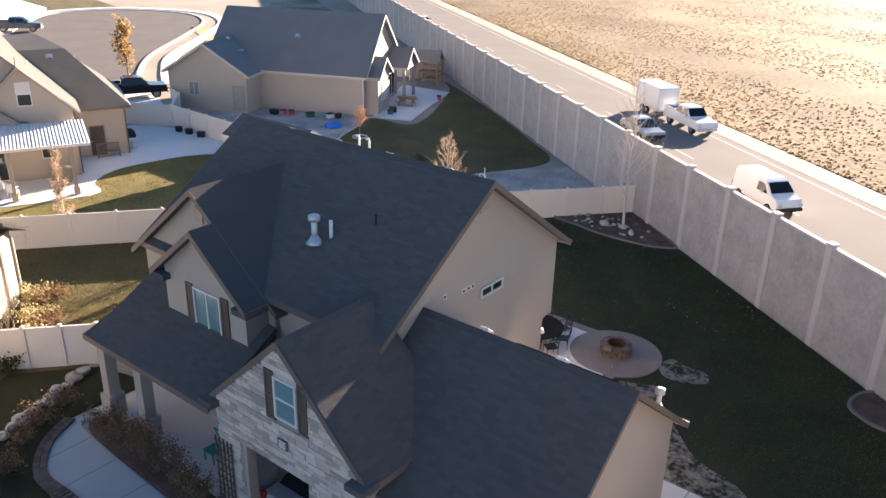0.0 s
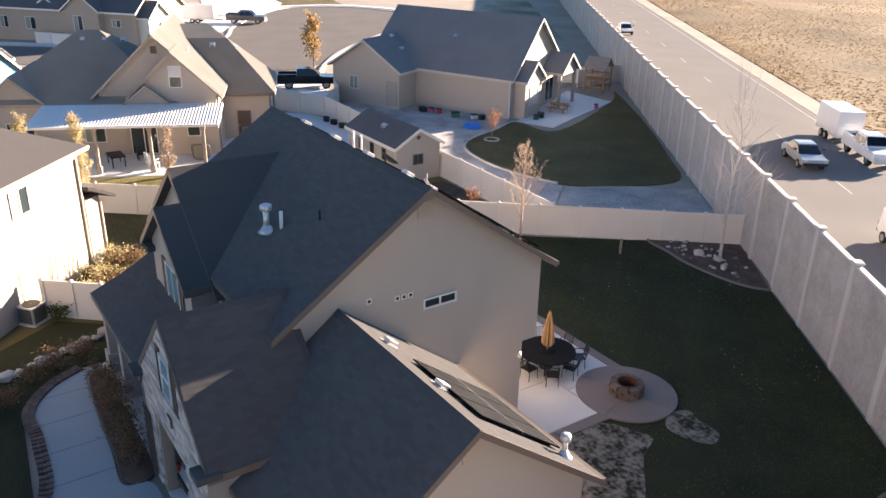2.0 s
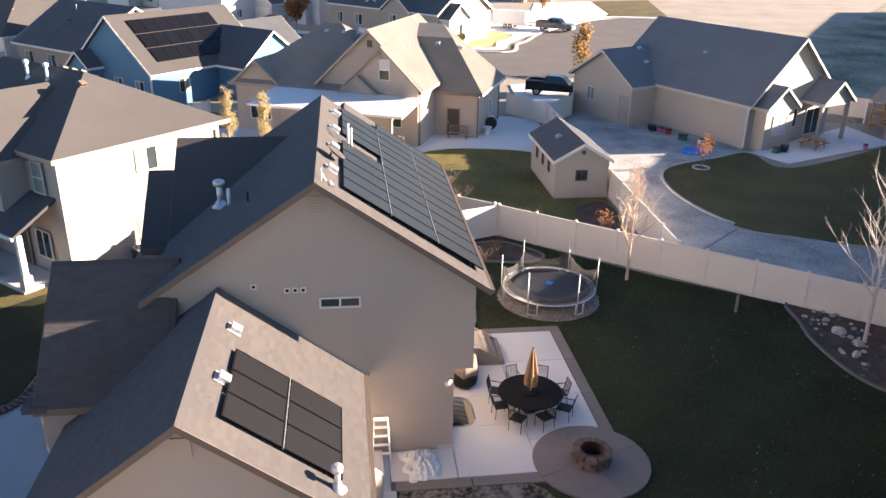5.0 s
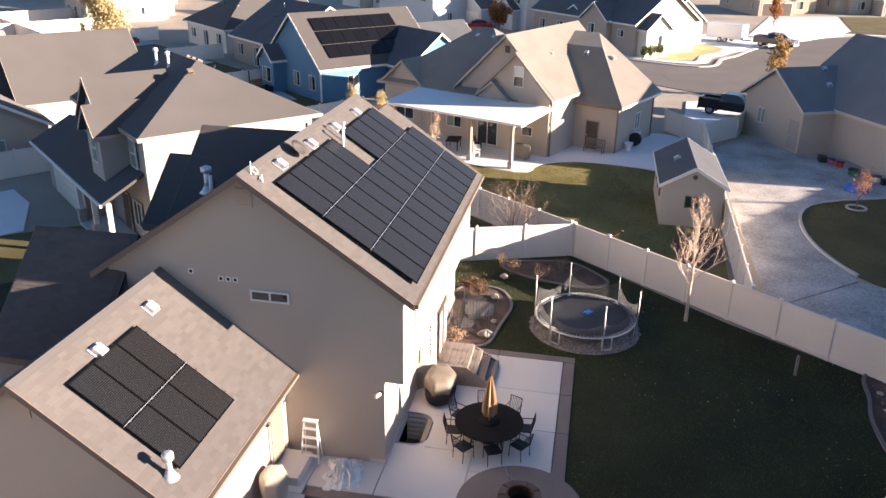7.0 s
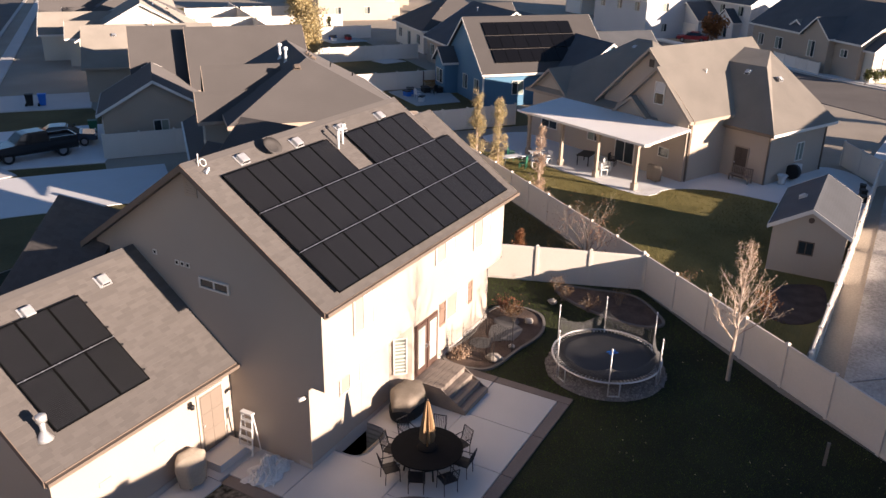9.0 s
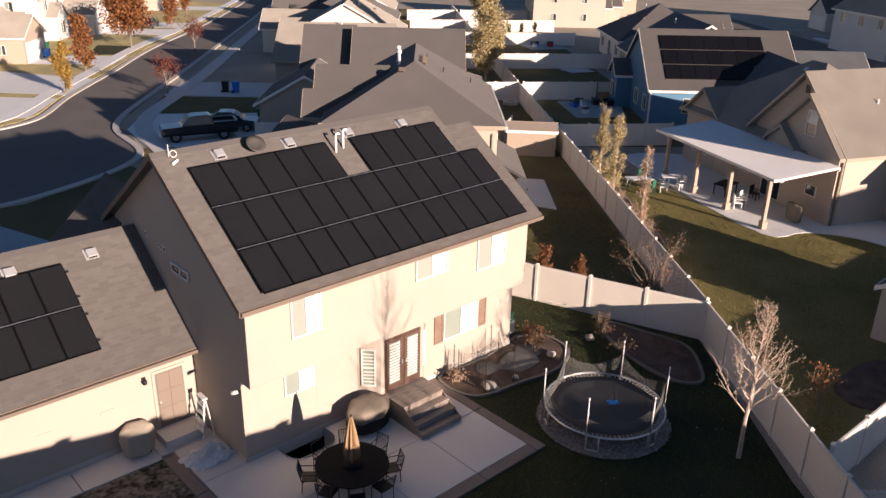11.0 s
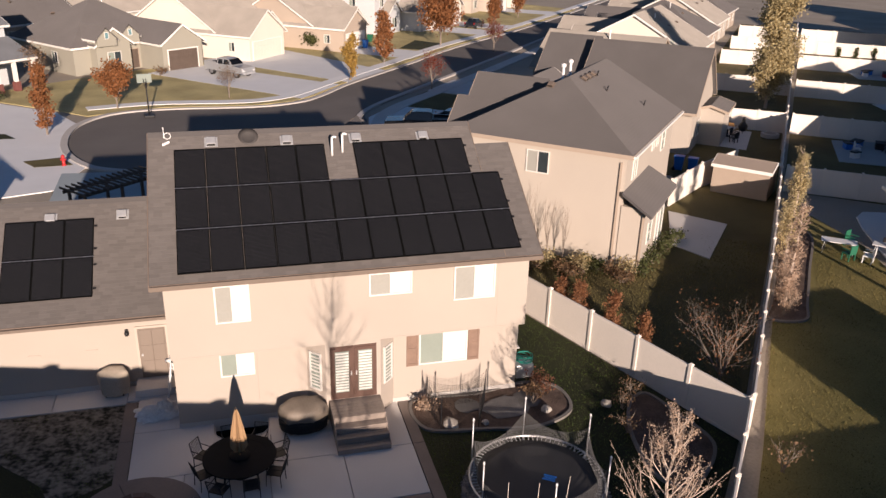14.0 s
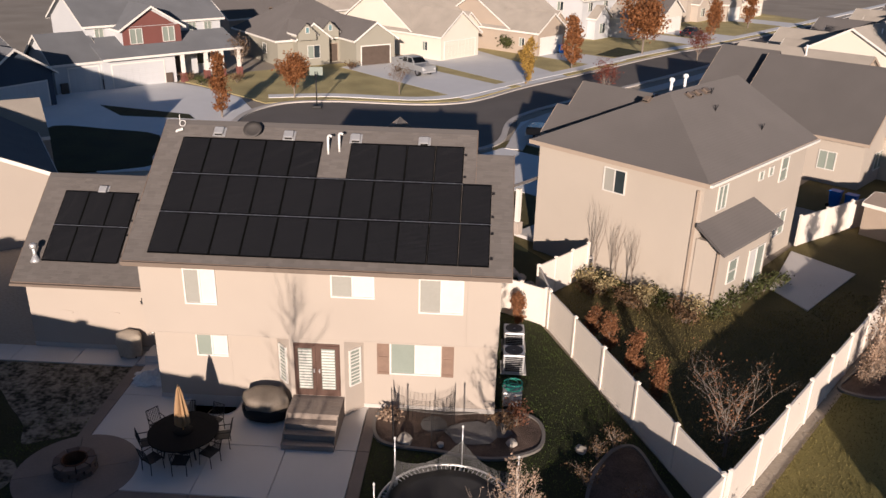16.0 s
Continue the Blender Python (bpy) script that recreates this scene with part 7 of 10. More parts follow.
sheet("patio_slab", [(25.6, 12.0), (26.6, 9.7), (30.6, 14.2), (28.3, 17.0)], -0.02, CONCRETE, "pale concrete patio slab behind the house next door", "patio", 0.1)
# the house with the long patio cover
sheet("back_lawn", [(19.3, -5.3), (13.6, -12.4), (24.0, -12.9), (34.2, -13.2), (35.6, -9.8), (36.4, -5.0), (34.8, -0.9), (33.0, 0.6), (36.4, 9.6), (36.8, 14.6), (34.5, 13.6), (29.2, 7.6)], -0.065, LAWN_SUNLIT,
      "green back lawn striped with low sunlight", "lawn", 0.08)
sheet("back_patio", smooth_ring([(32.6, -0.4), (34.8, -2.0), (36.2, -4.6), (35.6, -9.0), (34.2, -11.6), (34.6, -13.3), (42.4, -13.5), (46.2, -10.6), (43, -4), (45, 9), (40.5, 14.5), (36.4, 8.0)], 4), -0.03, CONCRETE_NEW, "pale concrete patio round the neighbouring house", "patio", 0.1)
sheet("planting_bed", smooth_ring([(19.0, -10.4), (20.7, -10.2), (22.6, -10.6), (23.4, -12.4), (20.0, -12.7), (18.5, -11.6)], 4), -0.03, MULCH, "small dark soil bed beside the shed", "planting bed", 0.1)
# the grey-roofed house by the wall
sheet("gravel_yard", [(14.5, -14.0), (42.0, -14.4), (48.0, -18.0), (44.0, -24.0), (34.8, -27.2), (33.0, -24.5), (31.0, -19.5), (24.6, -17.4), (18.6, -18.8)], -0.07, DIRTY_SLAB, "grey gravel side yard with puddled tracks", "gravel", 0.08)
sheet("rv_pad", [(9.6, -16.6), (13.2, -12.9), (14.5, -14.2), (18.4, -18.8), (16.4, -22.6), (13.6, -26.0), (7.2, -21.2), (6.2, -20.6)], -0.05, DIRTY_SLAB, "long pale concrete pad inside the fence", "paving", 0.1)
lawn2 = smooth_ring([(19.2, -18.9), (24.8, -17.6), (30.0, -19.0), (32.6, -24.2), (33.6, -27.0), (29.6, -28.2), (35.4, -40.0), (38.6, -43.6), (28.0, -36.6), (19.6, -30.2), (15.6, -26.6), (16.6, -22.4)], 5)
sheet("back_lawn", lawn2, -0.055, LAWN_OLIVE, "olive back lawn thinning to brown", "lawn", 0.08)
strip("bed_edging", lawn2[:22], 0.16, -0.1, 0.03, CONCRETE_KERB, None, "pale curved concrete mowing edge", "edging")
sheet("back_patio", [(33.8, -27.2), (30.6, -28.5), (35.2, -39.8), (41.0, -39.4)], -0.025, CONCRETE_NEW, "pale concrete patio littered with toys", "patio", 0.1)
BULB = [(62, -17.5), (72, -13.0), (81.3, -13.3), (88.7, -21.5), (98.3, -26.5), (108.3, -34.1), (116, -42), (114, -52), (104, -57), (94, -53.5), (84, -43), (74, -31.5), (66, -24.5)]
sheet("cul_de_sac", smooth_ring(BULB, 5), -0.07, ASPHALT, "round asphalt cul-de-sac in sunlight", "road", 0.1)
sheet("side_street", [(64, -16.5), (81.0, -13.6), (82 + 90 * SU.x, -11 + 90 * SU.y), (72 + 90 * SU.x, -5 + 90 * SU.y)], -0.074, ASPHALT, "asphalt side street", "road", 0.1)
strip("kerb", [(p.x, p.y) for p in smooth_line([Vector((x, y, 0)) for x, y in ((84 + 60 * SU.x, -11 + 60 * SU.y), (82.6, -12.0), (88.9, -21.2), (98.5, -26.2), (108.6, -33.8), (116.4, -41.8), (114.3, -52.3), (104, -57.4), (93.8, -53.8), (83.8, -43.3), (73.8, -31.8), (65.6, -24.9), (58.6, -20.6))], 8)],
      0.5, -0.12, 0.03, CONCRETE_KERB, None, "pale kerb round the cul-de-sac", "kerb")
strip("sidewalk", [(p.x, p.y) for p in smooth_line([Vector((x, y, 0)) for x, y in ((86 + 60 * SU.x, -10 + 60 * SU.y), (85.4, -11.0), (90.6, -19.4), (99.5, -24.2), (110, -32.0), (118.8, -41.0), (116.6, -53.5), (104, -60), (92, -56), (81.6, -45), (71.6, -33.2), (63.6, -27), (57.5, -23.2))], 8)],
      1.5, -0.12, -0.01, CONCRETE_NEW, None, "pale sidewalk round the cul-de-sac", "sidewalk")
sheet("driveway", [(105.0, -15.5), (113.0, -21.0), (109.4, -30.5), (105, -30.6), (99.2, -26.3), (95.0, -23.0), (100.4, -20.8)], -0.045, CONCRETE_NEW, "bright concrete driveway with a trailer on it", "driveway", 0.1)
sheet("driveway", [(113, -27.4), (142.4, -35.5), (146.8, -48.3), (124.5, -45.0), (116.5, -41.0), (109.4, -34.0)], -0.047, CONCRETE_NEW, "broad bright concrete driveway before dark garage doors", "driveway", 0.1)
sheet("front_lawns", [(84.6, -12.5), (90.9, -9.6), (104.6, -14.9), (100.0, -20.9), (94.4, -22.6), (90.0, -20.0)], -0.08, LAWN_PALE, "dry front lawn by the cul-de-sac", "lawn", 0.08)
sheet("front_lawns", [(124.5, -45.4), (146.8, -48.8), (150, -62), (117.6, -54), (119.4, -42)], -0.08, LAWN_OLIVE, "green front lawn by the cul-de-sac", "lawn", 0.08)
sheet("driveway", [(50.5, -17.6), (57.5, -21.0), (62.0, -19.2), (60.0, -14.0), (50.0, -13.0)], -0.045, CONCRETE_NEW, "pale driveway beside the tan house", "driveway", 0.1)
f0, fd, fn = Vector((18.95, -4.8)), Vector((0.618, 0.786)), Vector((0.786, -0.618))
YARDS = (31.0, 48.6, 66.6, 86.0, 101.0, 116.0, 134.0)
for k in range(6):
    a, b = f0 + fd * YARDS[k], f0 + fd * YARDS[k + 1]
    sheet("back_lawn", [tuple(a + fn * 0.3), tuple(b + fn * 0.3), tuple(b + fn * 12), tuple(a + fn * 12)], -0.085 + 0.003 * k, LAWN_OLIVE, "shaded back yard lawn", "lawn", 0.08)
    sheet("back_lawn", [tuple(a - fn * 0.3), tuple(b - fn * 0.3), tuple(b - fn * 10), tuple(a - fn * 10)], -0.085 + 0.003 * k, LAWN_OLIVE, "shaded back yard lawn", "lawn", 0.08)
    fence([tuple(a + fn * 0.3), tuple(a + fn * (9.4 if k == 0 else 14) + fd * 0.5)], FL)
    if k:
        fence([tuple(a - fn * 0.3), tuple(a - fn * 9 - fd * 0.6)], FL)
sheet("weedy_lot", [(47, -30), (60, -30), (120, -92), (150, -118), (40.5, -44.5)], -0.075, WEEDS, "weedy vacant ground along the sound wall", "ground", 0.08)
sheet("front_lawns", [(50, -23.5), (57.5, -22), (64.5, -29.5), (75, -41), (90, -48.6), (84, -55), (60, -36)], -0.07, LAWN_PALE, "dry tan front lawn by the cul-de-sac", "lawn", 0.08)
def roof_shell(parent, pts, faces, mat, thick=0.16):
    """A roof of several planes with thickness, from its corners and the corners of each plane."""
    bm = B()
    up = [bm.verts.new(p) for p in pts]
    for f in faces:
        bm.faces.new([up[i] for i in f])
    bmesh.ops.recalc_face_normals(bm, faces=bm.faces)
    if sum(f.normal.z for f in bm.faces) < 0:
        bmesh.ops.reverse_faces(bm, faces=bm.faces)
    low = bmesh.ops.extrude_face_region(bm, geom=list(bm.faces))
    bmesh.ops.translate(bm, vec=(0, 0, -thick), verts=[v for v in low["geom"] if isinstance(v, bmesh.types.BMVert)])
    bmesh.ops.recalc_face_normals(bm, faces=bm.faces)
    return part("roof", bm, mat, parent)


# ---- neighbouring houses ----
ROT0 = 48.65
n0 = thing("house", "two-storey cream stucco house with a brown hipped roof", "house", pose(21.5, 10.2, -0.1, 0, 0, ROT0))
part("wall", box(B(), -0.6, 10.6, 0, 9.2, -0.2, 6.1), STUCCO_CREAM, n0)
part("gable_wall", prism(B(), [(0.0, 6.102), (9.2, 6.102), (4.6, 8.5)], 10.4, 10.6, Matrix(((0, 0, 1, 0), (1, 0, 0, 0), (0, 1, 0, 0), (0, 0, 0, 1)))), STUCCO_CREAM, n0)
roof_shell(n0, [(-1.0, -0.36, 6.1), (10.9, -0.36, 6.1), (10.9, 4.6, 8.73), (3.5, 4.6, 8.73), (-1.0, 9.56, 6.1), (10.9, 9.56, 6.1)],
           [(0, 1, 2, 3), (0, 3, 4), (3, 2, 5, 4)], SHINGLE)
for q in ((-1.03, 10.9, -0.39, -0.362), (-1.03, -1.002, -0.36, 9.56), (-1.03, 10.9, 9.562, 9.59)):
    part("fascia", box(B(), *q, 5.9, 6.11), TRIM_TAN, n0)
for x, y, z in ((5.29, 2.9, 7.83), (7.1, 1.16, 6.9), (6.6, 3.9, 8.36)):
    for d in (-0.13, 0.13):
        part("roof_bracket", tube(B(), (x, y, z), (x + d, y - 0.05, z + 0.3), 0.025), BLACK_METAL, n0, "dark forked roof bracket")
part("bay_wall", box(B(), -0.66, 4.4, -1.2, 0.02, -0.2, 3.4), STUCCO_CREAM, n0)
bm = B()
vs = [bm.verts.new(p) for p in ((-1.3, -1.65, 3.3), (4.8, -1.65, 3.3), (4.8, 0.0, 4.15), (-0.9, 0.0, 4.15), (-1.3, -1.65, 3.15), (4.8, -1.65, 3.15), (4.8, 0.0, 4.0), (-0.9, 0.0, 4.0))]
for f in ((0, 1, 2, 3), (4, 5, 6, 7), (0, 1, 5, 4), (1, 2, 6, 5), (2, 3, 7, 6), (3, 0, 4, 7)):
    bm.faces.new([vs[i] for i in f])
bmesh.ops.recalc_face_normals(bm, faces=bm.faces)
part("bay_roof", bm, SHINGLE, n0)
window(n0, 3.3, -1.2, 0.25, 0, -1, 1.7, 2.05, "v", (GLASS_SCREEN, GLASS_BLIND))
window(n0, 0.8, -1.2, 1.2, 0, -1, 0.9, 1.2, "h", (GLASS_SCREEN, GLASS_SCREEN))
window(n0, 4.4, -0.6, 1.1, 1, 0, 0.6, 1.3, "h", (GLASS_SCREEN, GLASS_SCREEN))
window(n0, 1.2, 0, 4.35, 0, -1, 0.9, 1.2, "v", (GLASS_SCREEN, GLASS_SCREEN))
window(n0, 5.2, 0, 4.9, 0, -1, 0.5, 0.5, "", (GLASS_SCREEN,))
window(n0, 6.3, 0, 4.9, 0, -1, 0.5, 0.5, "", (GLASS_SCREEN,))
window(n0, 7.9, 0, 4.3, 0, -1, 0.9, 1.3, "h", (GLASS_SCREEN, GLASS_SCREEN))
window(n0, 8.6, 0, 1.1, 0, -1, 1.4, 1.4, "v", (GLASS_SCREEN, GLASS_BLIND))
# The pale light of this window is reflected sky, painted as pane colour.
window(n0, -0.6, 4.6, 4.4, -1, 0, 1.25, 1.2, "v", (GLASS, GLASS_PALE))
for x, y in ((-0.66, 0.25), (-0.72, -1.15)):
    part("downpipe", box(B(), x - 0.05, x + 0.05, y - 0.05, y + 0.05, 0, 5.6 if y > 0 else 3.1), TRIM_TAN, n0)
part("gutter", box(B(), -1.0, 10.85, -0.5, -0.392, 5.95, 6.07), TRIM, n0)
# its front gables and porch
gable_block(n0, 2.4, 6.4, 6.0, 10.0, 2.9, 6.3, 1.0, "y", STUCCO_CREAM, SHINGLE, TRIM_TAN, 0.35, 0.0, 0.35)
gable_block(n0, 1.9, 4.0, 7.0, 10.55, 2.9, 6.1, 1.0, "y", STUCCO_CREAM, SHINGLE, TRIM_TAN, 0.3, 0.0, 0.35)
window(n0, 2.95, 10.55, 4.2, 0, 1, 0.9, 1.5, "h", (GLASS_SCREEN, GLASS_SCREEN))
window(n0, 5.1, 10.0, 4.2, 0, 1, 0.9, 1.5, "h", (GLASS_SCREEN, GLASS_SCREEN))
window(n0, 0.8, 9.3, 4.2, 0, 1, 0.9, 1.5, "h", (GLASS_SCREEN, GLASS_SCREEN))
bm = B()
vs = [bm.verts.new(p) for p in ((-0.15, 11.4, 2.95), (14.5, 11.4, 2.95), (14.5, 8.9, 4.3), (-0.15, 8.9, 4.3), (-0.15, 11.4, 2.8), (14.5, 11.4, 2.8), (14.5, 8.9, 4.15), (-0.15, 8.9, 4.15))]
for f in ((0, 1, 2, 3), (4, 5, 6, 7), (0, 1, 5, 4), (1, 2, 6, 5), (2, 3, 7, 6), (3, 0, 4, 7)):
    bm.faces.new([vs[i] for i in f])
bmesh.ops.recalc_face_normals(bm, faces=bm.faces)
part("porch_roof", bm, SHINGLE, n0)
part("gutter", box(B(), -0.2, 14.6, 11.42, 11.52, 2.78, 2.92), TRIM, n0)
part("porch_floor", box(B(), 0.2, 6.0, 9.3, 11.2, -0.1, 0.2), CONCRETE, n0)
part("garage_wall", box(B(), 6.2, 14.2, 3.0, 10.7, -0.2, 3.1), STUCCO_CREAM, n0)
garage_door(n0, 10.2, 10.7, 0.0, 0, 1, 4.9, 2.2, STUCCO_PALE)
part("garage_roof", prism(B(), [(10.6, 3.0), (14.5, 3.0), (14.5, 9.0), (10.6, 9.0)], 3.1, 4.2), SHINGLE, n0)
panel_door(n0, 3.2, 9.3, 0.2, 0, 1, 1.0, 2.05, SHUTTER)
window(n0, 1.3, 9.3, 0.9, 0, 1, 1.2, 1.4, "v", (GLASS, GLASS))
for x in (0.2, 3.0, 5.9):
    col = part("porch_column", box(B(), x - 0.12, x + 0.12, 10.9, 11.14, 0.9, 2.82), TRIM, n0)
    part("stone_base", box(B(), x - 0.22, x + 0.22, 10.8, 11.24, 0.2, 0.9, bevel=0.03), STONE, col)
for x, y in ((5.3, 5.5), (6.9, 5.6)):
    vent_pipe(n0, x, y, 8.0, 9.0, 0.075, PVC, True)
for x, y, z in ((4.6, 4.05, 8.44), (5.4, 4.05, 8.44), (6.2, 4.05, 8.44)):
    roof_vent(n0, x, y, z + 0.05, (0, 1, 0.53), GUTTER)
roof_vent(n0, 2.7, 5.3, 8.32, (1, 0, 0.58), GUTTER)
for i, (x, y, h, r) in enumerate(((16.15, 5.5, 1.7, 0.44), (16.7, 4.5, 1.95, 0.44), (17.45, 2.85, 2.0, 0.46), (18.1, 1.25, 1.85, 0.42), (13.1, 6.9, 1.5, 0.42))):
    column_tree(x, y, h, r, "upright shrub with russet autumn leaves by the fence", 80 + i, LEAF_FOX, 3600, 0.04, BARK, "fence shrubs", taper=0.8, name="shrub")
for i in range(16):
    t = i / 15
    shrub(16.2 + 5.2 * t + 0.5 * math.sin(i * 3), 12.2 - 3.3 * t - 0.6 * (i % 3), 0.5 + 0.2 * math.sin(i * 2), 0.6, "low green and straw-coloured shrub against the cream wall", 90 + i, (LEAF_GREEN, LEAF_STRAW, LEAF_DRY)[i % 3], 420, 0.055, group="wall shrubs")
for i in range(5):
    shrub(22.3 + 0.95 * i, 8.9 + 0.9 * i, 0.6, 0.55, "low green shrub by the patio slab", 100 + i, LEAF_GREEN, 300, 0.07, group="wall shrubs")
for i, (x, y, h) in enumerate(((17.0, 12.0, 4.4), (17.9, 11.3, 3.6), (18.6, 10.8, 3.4))):
    tree(x, y, h, "thin bare sapling against the cream wall", 60 + i, None, 0, 0.05, BARK, 0.14, 2, 1.2, 0.25, thick=0.03, group="wall saplings")
tree(19.8, -1.7, 4.1, "small bare wide-spreading tree with a few brown leaves", 33, LEAF_FOX, 260, 0.035, BARK, 0.66, 3, 0.5, 0.14, thick=0.055)
shrub(19.0, -6.7, 1.2, 0.6, "small bare shrub inside the fence", 35, LEAF_DRY, 120, 0.05)
shrub(17.2, -10.6, 1.7, 0.6, "bare russet shrub beside the shed", 36, LEAF_ORANGE, 260, 0.05)
for i, (x, y, h, r) in enumerate(((32.1, 10.8, 5.8, 0.74), (30.1, 8.2, 5.9, 0.72), (27.0, 4.0, 5.3, 0.6))):
    column_tree(x, y, h, r, "narrow upright aspen with thinning straw-coloured leaves", 120 + i, (LEAF_STRAW, LEAF_STRAW, LEAF_TWIG)[i], (6000, 5400, 2600)[i], 0.042, group="aspens by the fence")
bed("planting_bed", [(25.4, 2.9), (26.9, 2.4), (28.2, 3.9), (30.9, 7.2), (34.4, 11.6), (33.2, 12.6), (29.4, 7.9), (26.6, 4.4)], MULCH, "long edged bed along the fence under aspens")
for i in range(15):
    shrub(26.3 + 0.43 * i + 0.25 * math.sin(i * 2.3), 3.1 + 0.55 * i - 0.2 * math.sin(i * 2.3), 0.75 + 0.3 * math.sin(i * 1.7), 0.42, "dry tan brush in the long fence bed", 170 + i, LEAF_TWIG, 420, 0.032, group="fence bed brush", stems=12)

# the house with the long patio cover
n1 = thing("house", "brown stucco house with tan shingles and a white patio cover", "house", pose(39.2, -7.2, 0.0, 0, 0, 65.75))


# broad hip over the rear, nested front gables, and a hipped side wing
hip_block(n1, 6.5, 18.8, -7.0, 3.9, -0.2, 4.05, 0.7, STUCCO_SAND, SHINGLE_TAN, TRIM_TAN, 0.45)
gable_block(n1, 3.45, 11.35, -7.0, 3.8, -0.2, 4.55, 0.95, "y", STUCCO_SAND, SHINGLE_TAN, TRIM_TAN, 0.42, 0.3, 0.45)
gable_block(n1, 3.50, 9.0, 1.0, 4.25, -0.2, 4.57, 0.97, "y", STUCCO_SAND, SHINGLE_TAN, TRIM_TAN, 0.42, 0.0, 0.42)
gable_block(n1, 6.85, 9.35, 2.0, 4.55, 3.2, 4.0, 0.82, "y", STUCCO_SAND, SHINGLE_TAN, TRIM_TAN, 0.3, 0.0, 0.25)
gable_block(n1, 15.1, 18.6, -2.0, 3.95, -0.2, 4.05, 0.86, "y", STUCCO_SAND, SHINGLE_TAN, TRIM_TAN, 0.36, 0.0, 0.35)
part("wall", box(B(), 0.0, 3.45, -6.7, 0.15, -0.2, 3.6), STUCCO_SAND, n1)
roof_shell(n1, [(-0.45, 0.58, 3.5), (-0.45, -7.15, 3.5), (3.05, -2.95, 7.05), (4.7, -5.7, 7.75), (8.0, -2.95, 7.05), (8.0, 0.58, 3.5), (8.0, -5.7, 7.75), (8.0, -7.15, 3.5)],
           [(0, 5, 4, 2), (0, 2, 3, 1), (2, 4, 6, 3), (1, 3, 6, 7)], SHINGLE_TAN)
part("fascia", box(B(), -0.48, 3.3, 0.585, 0.61, 3.3, 3.5), GUTTER, n1)
part("fascia", box(B(), -0.485, -0.455, -7.15, 0.61, 3.3, 3.5), TRIM, n1)
window(n1, 6.1, 4.25, 4.75, 0, 1, 0.85, 1.5, "h", (GLASS, GLASS_BLIND), TRIM)
window(n1, 5.2, 4.25, 1.3, 0, 1, 0.9, 0.7, "", (GLASS,), TRIM)
window(n1, 8.6, 4.25, 0.1, 0, 1, 1.8, 2.05, "v", (GLASS, GLASS), TRIM)
window(n1, 11.9, 3.9, 0.9, 0, 1, 1.4, 1.3, "v", (GLASS, GLASS_SCREEN), TRIM)
window(n1, 16.7, 3.95, 0.9, 0, 1, 1.8, 1.5, "v", (GLASS, GLASS), TRIM)
panel_door(n1, 1.95, 0.15, 0.05, 0, 1, 0.95, 2.05, SHUTTER)
window(n1, 0, -3.6, 1.1, -1, 0, 0.9, 1.3, "v", (GLASS_SCREEN, GLASS_SCREEN), TRIM)
part("downpipe", box(B(), -0.08, 0.02, 0.16, 0.26, 0, 3.4), GUTTER, n1)
part("downpipe", box(B(), -0.09, -0.002, -6.6, -6.5, 0, 3.4), GUTTER, n1)
part("downpipe", box(B(), 3.36, 3.446, 4.0, 4.1, 0, 4.1), GUTTER, n1)
gv = part("gable_vent", box(B(), -0.2, 0.2, -0.01, 0.04, 0, 0.5), SHUTTER, n1, m=on_wall(7.4, 3.8, 7.0, 0, 1))
for x in (10.2, 11.5, 13.0):
    roof_vent(n1, x, -0.9, 7.25, (0, -1, 0.7), GALV)
roof_vent(n1, 4.1, -2.45, 6.6, (0, -1, 1.0), GALV)
roof_vent(n1, 2.6, -4.0, 6.2, (1, 0, 0.8), GALV)
vent_pipe(n1, 5.6, 0.2, 6.3, 6.85, 0.05)
cover = thing("patio_cover", "white corrugated metal patio cover on tan posts", "patio cover", pose(39.2, -7.2, 0.0, 0, 0, 65.75))
bm = B()
k = 60
rows = []
for i in range(k * 2 + 1):
    x = 3.0 + 11.9 * i / (2 * k)
    dz = 0.03 if i % 2 else 0.0
    rows.append([bm.verts.new(p) for p in ((x, 4.62, 3.72 + dz), (x, 8.9, 3.28 + dz), (x, 8.9, 3.26 + dz), (x, 4.62, 3.70 + dz))])
for a, b in zip(rows, rows[1:]):
    for j in range(4):
        bm.faces.new((a[j], b[j], b[(j + 1) % 4], a[(j + 1) % 4]))
bmesh.ops.recalc_face_normals(bm, faces=bm.faces)
part("roof_sheet", bm, ROOF_METAL, cover)
part("ledger", box(B(), 3.0, 14.9, 4.57, 4.62, 3.45, 3.69), TRIM, cover)
part("beam", box(B(), 3.2, 14.7, 8.15, 8.4, 3.02, 3.24), TRIM_TAN, cover)
part("gutter", box(B(), 3.0, 14.9, 8.92, 9.02, 3.16, 3.32), TRIM, cover)
for x in (3.0, 14.86):
    bm = B()
    vs = [bm.verts.new(p) for p in ((x, 4.63, 3.70), (x, 8.9, 3.26), (x, 8.9, 3.14), (x, 4.63, 3.58), (x + 0.04, 4.63, 3.70), (x + 0.04, 8.9, 3.26), (x + 0.04, 8.9, 3.14), (x + 0.04, 4.63, 3.58))]
    for f in ((0, 1, 2, 3), (4, 5, 6, 7), (0, 1, 5, 4), (1, 2, 6, 5), (2, 3, 7, 6), (3, 0, 4, 7)):
        bm.faces.new([vs[i] for i in f])
    bmesh.ops.recalc_face_normals(bm, faces=bm.faces)
    part("end_trim", bm, TRIM, cover)
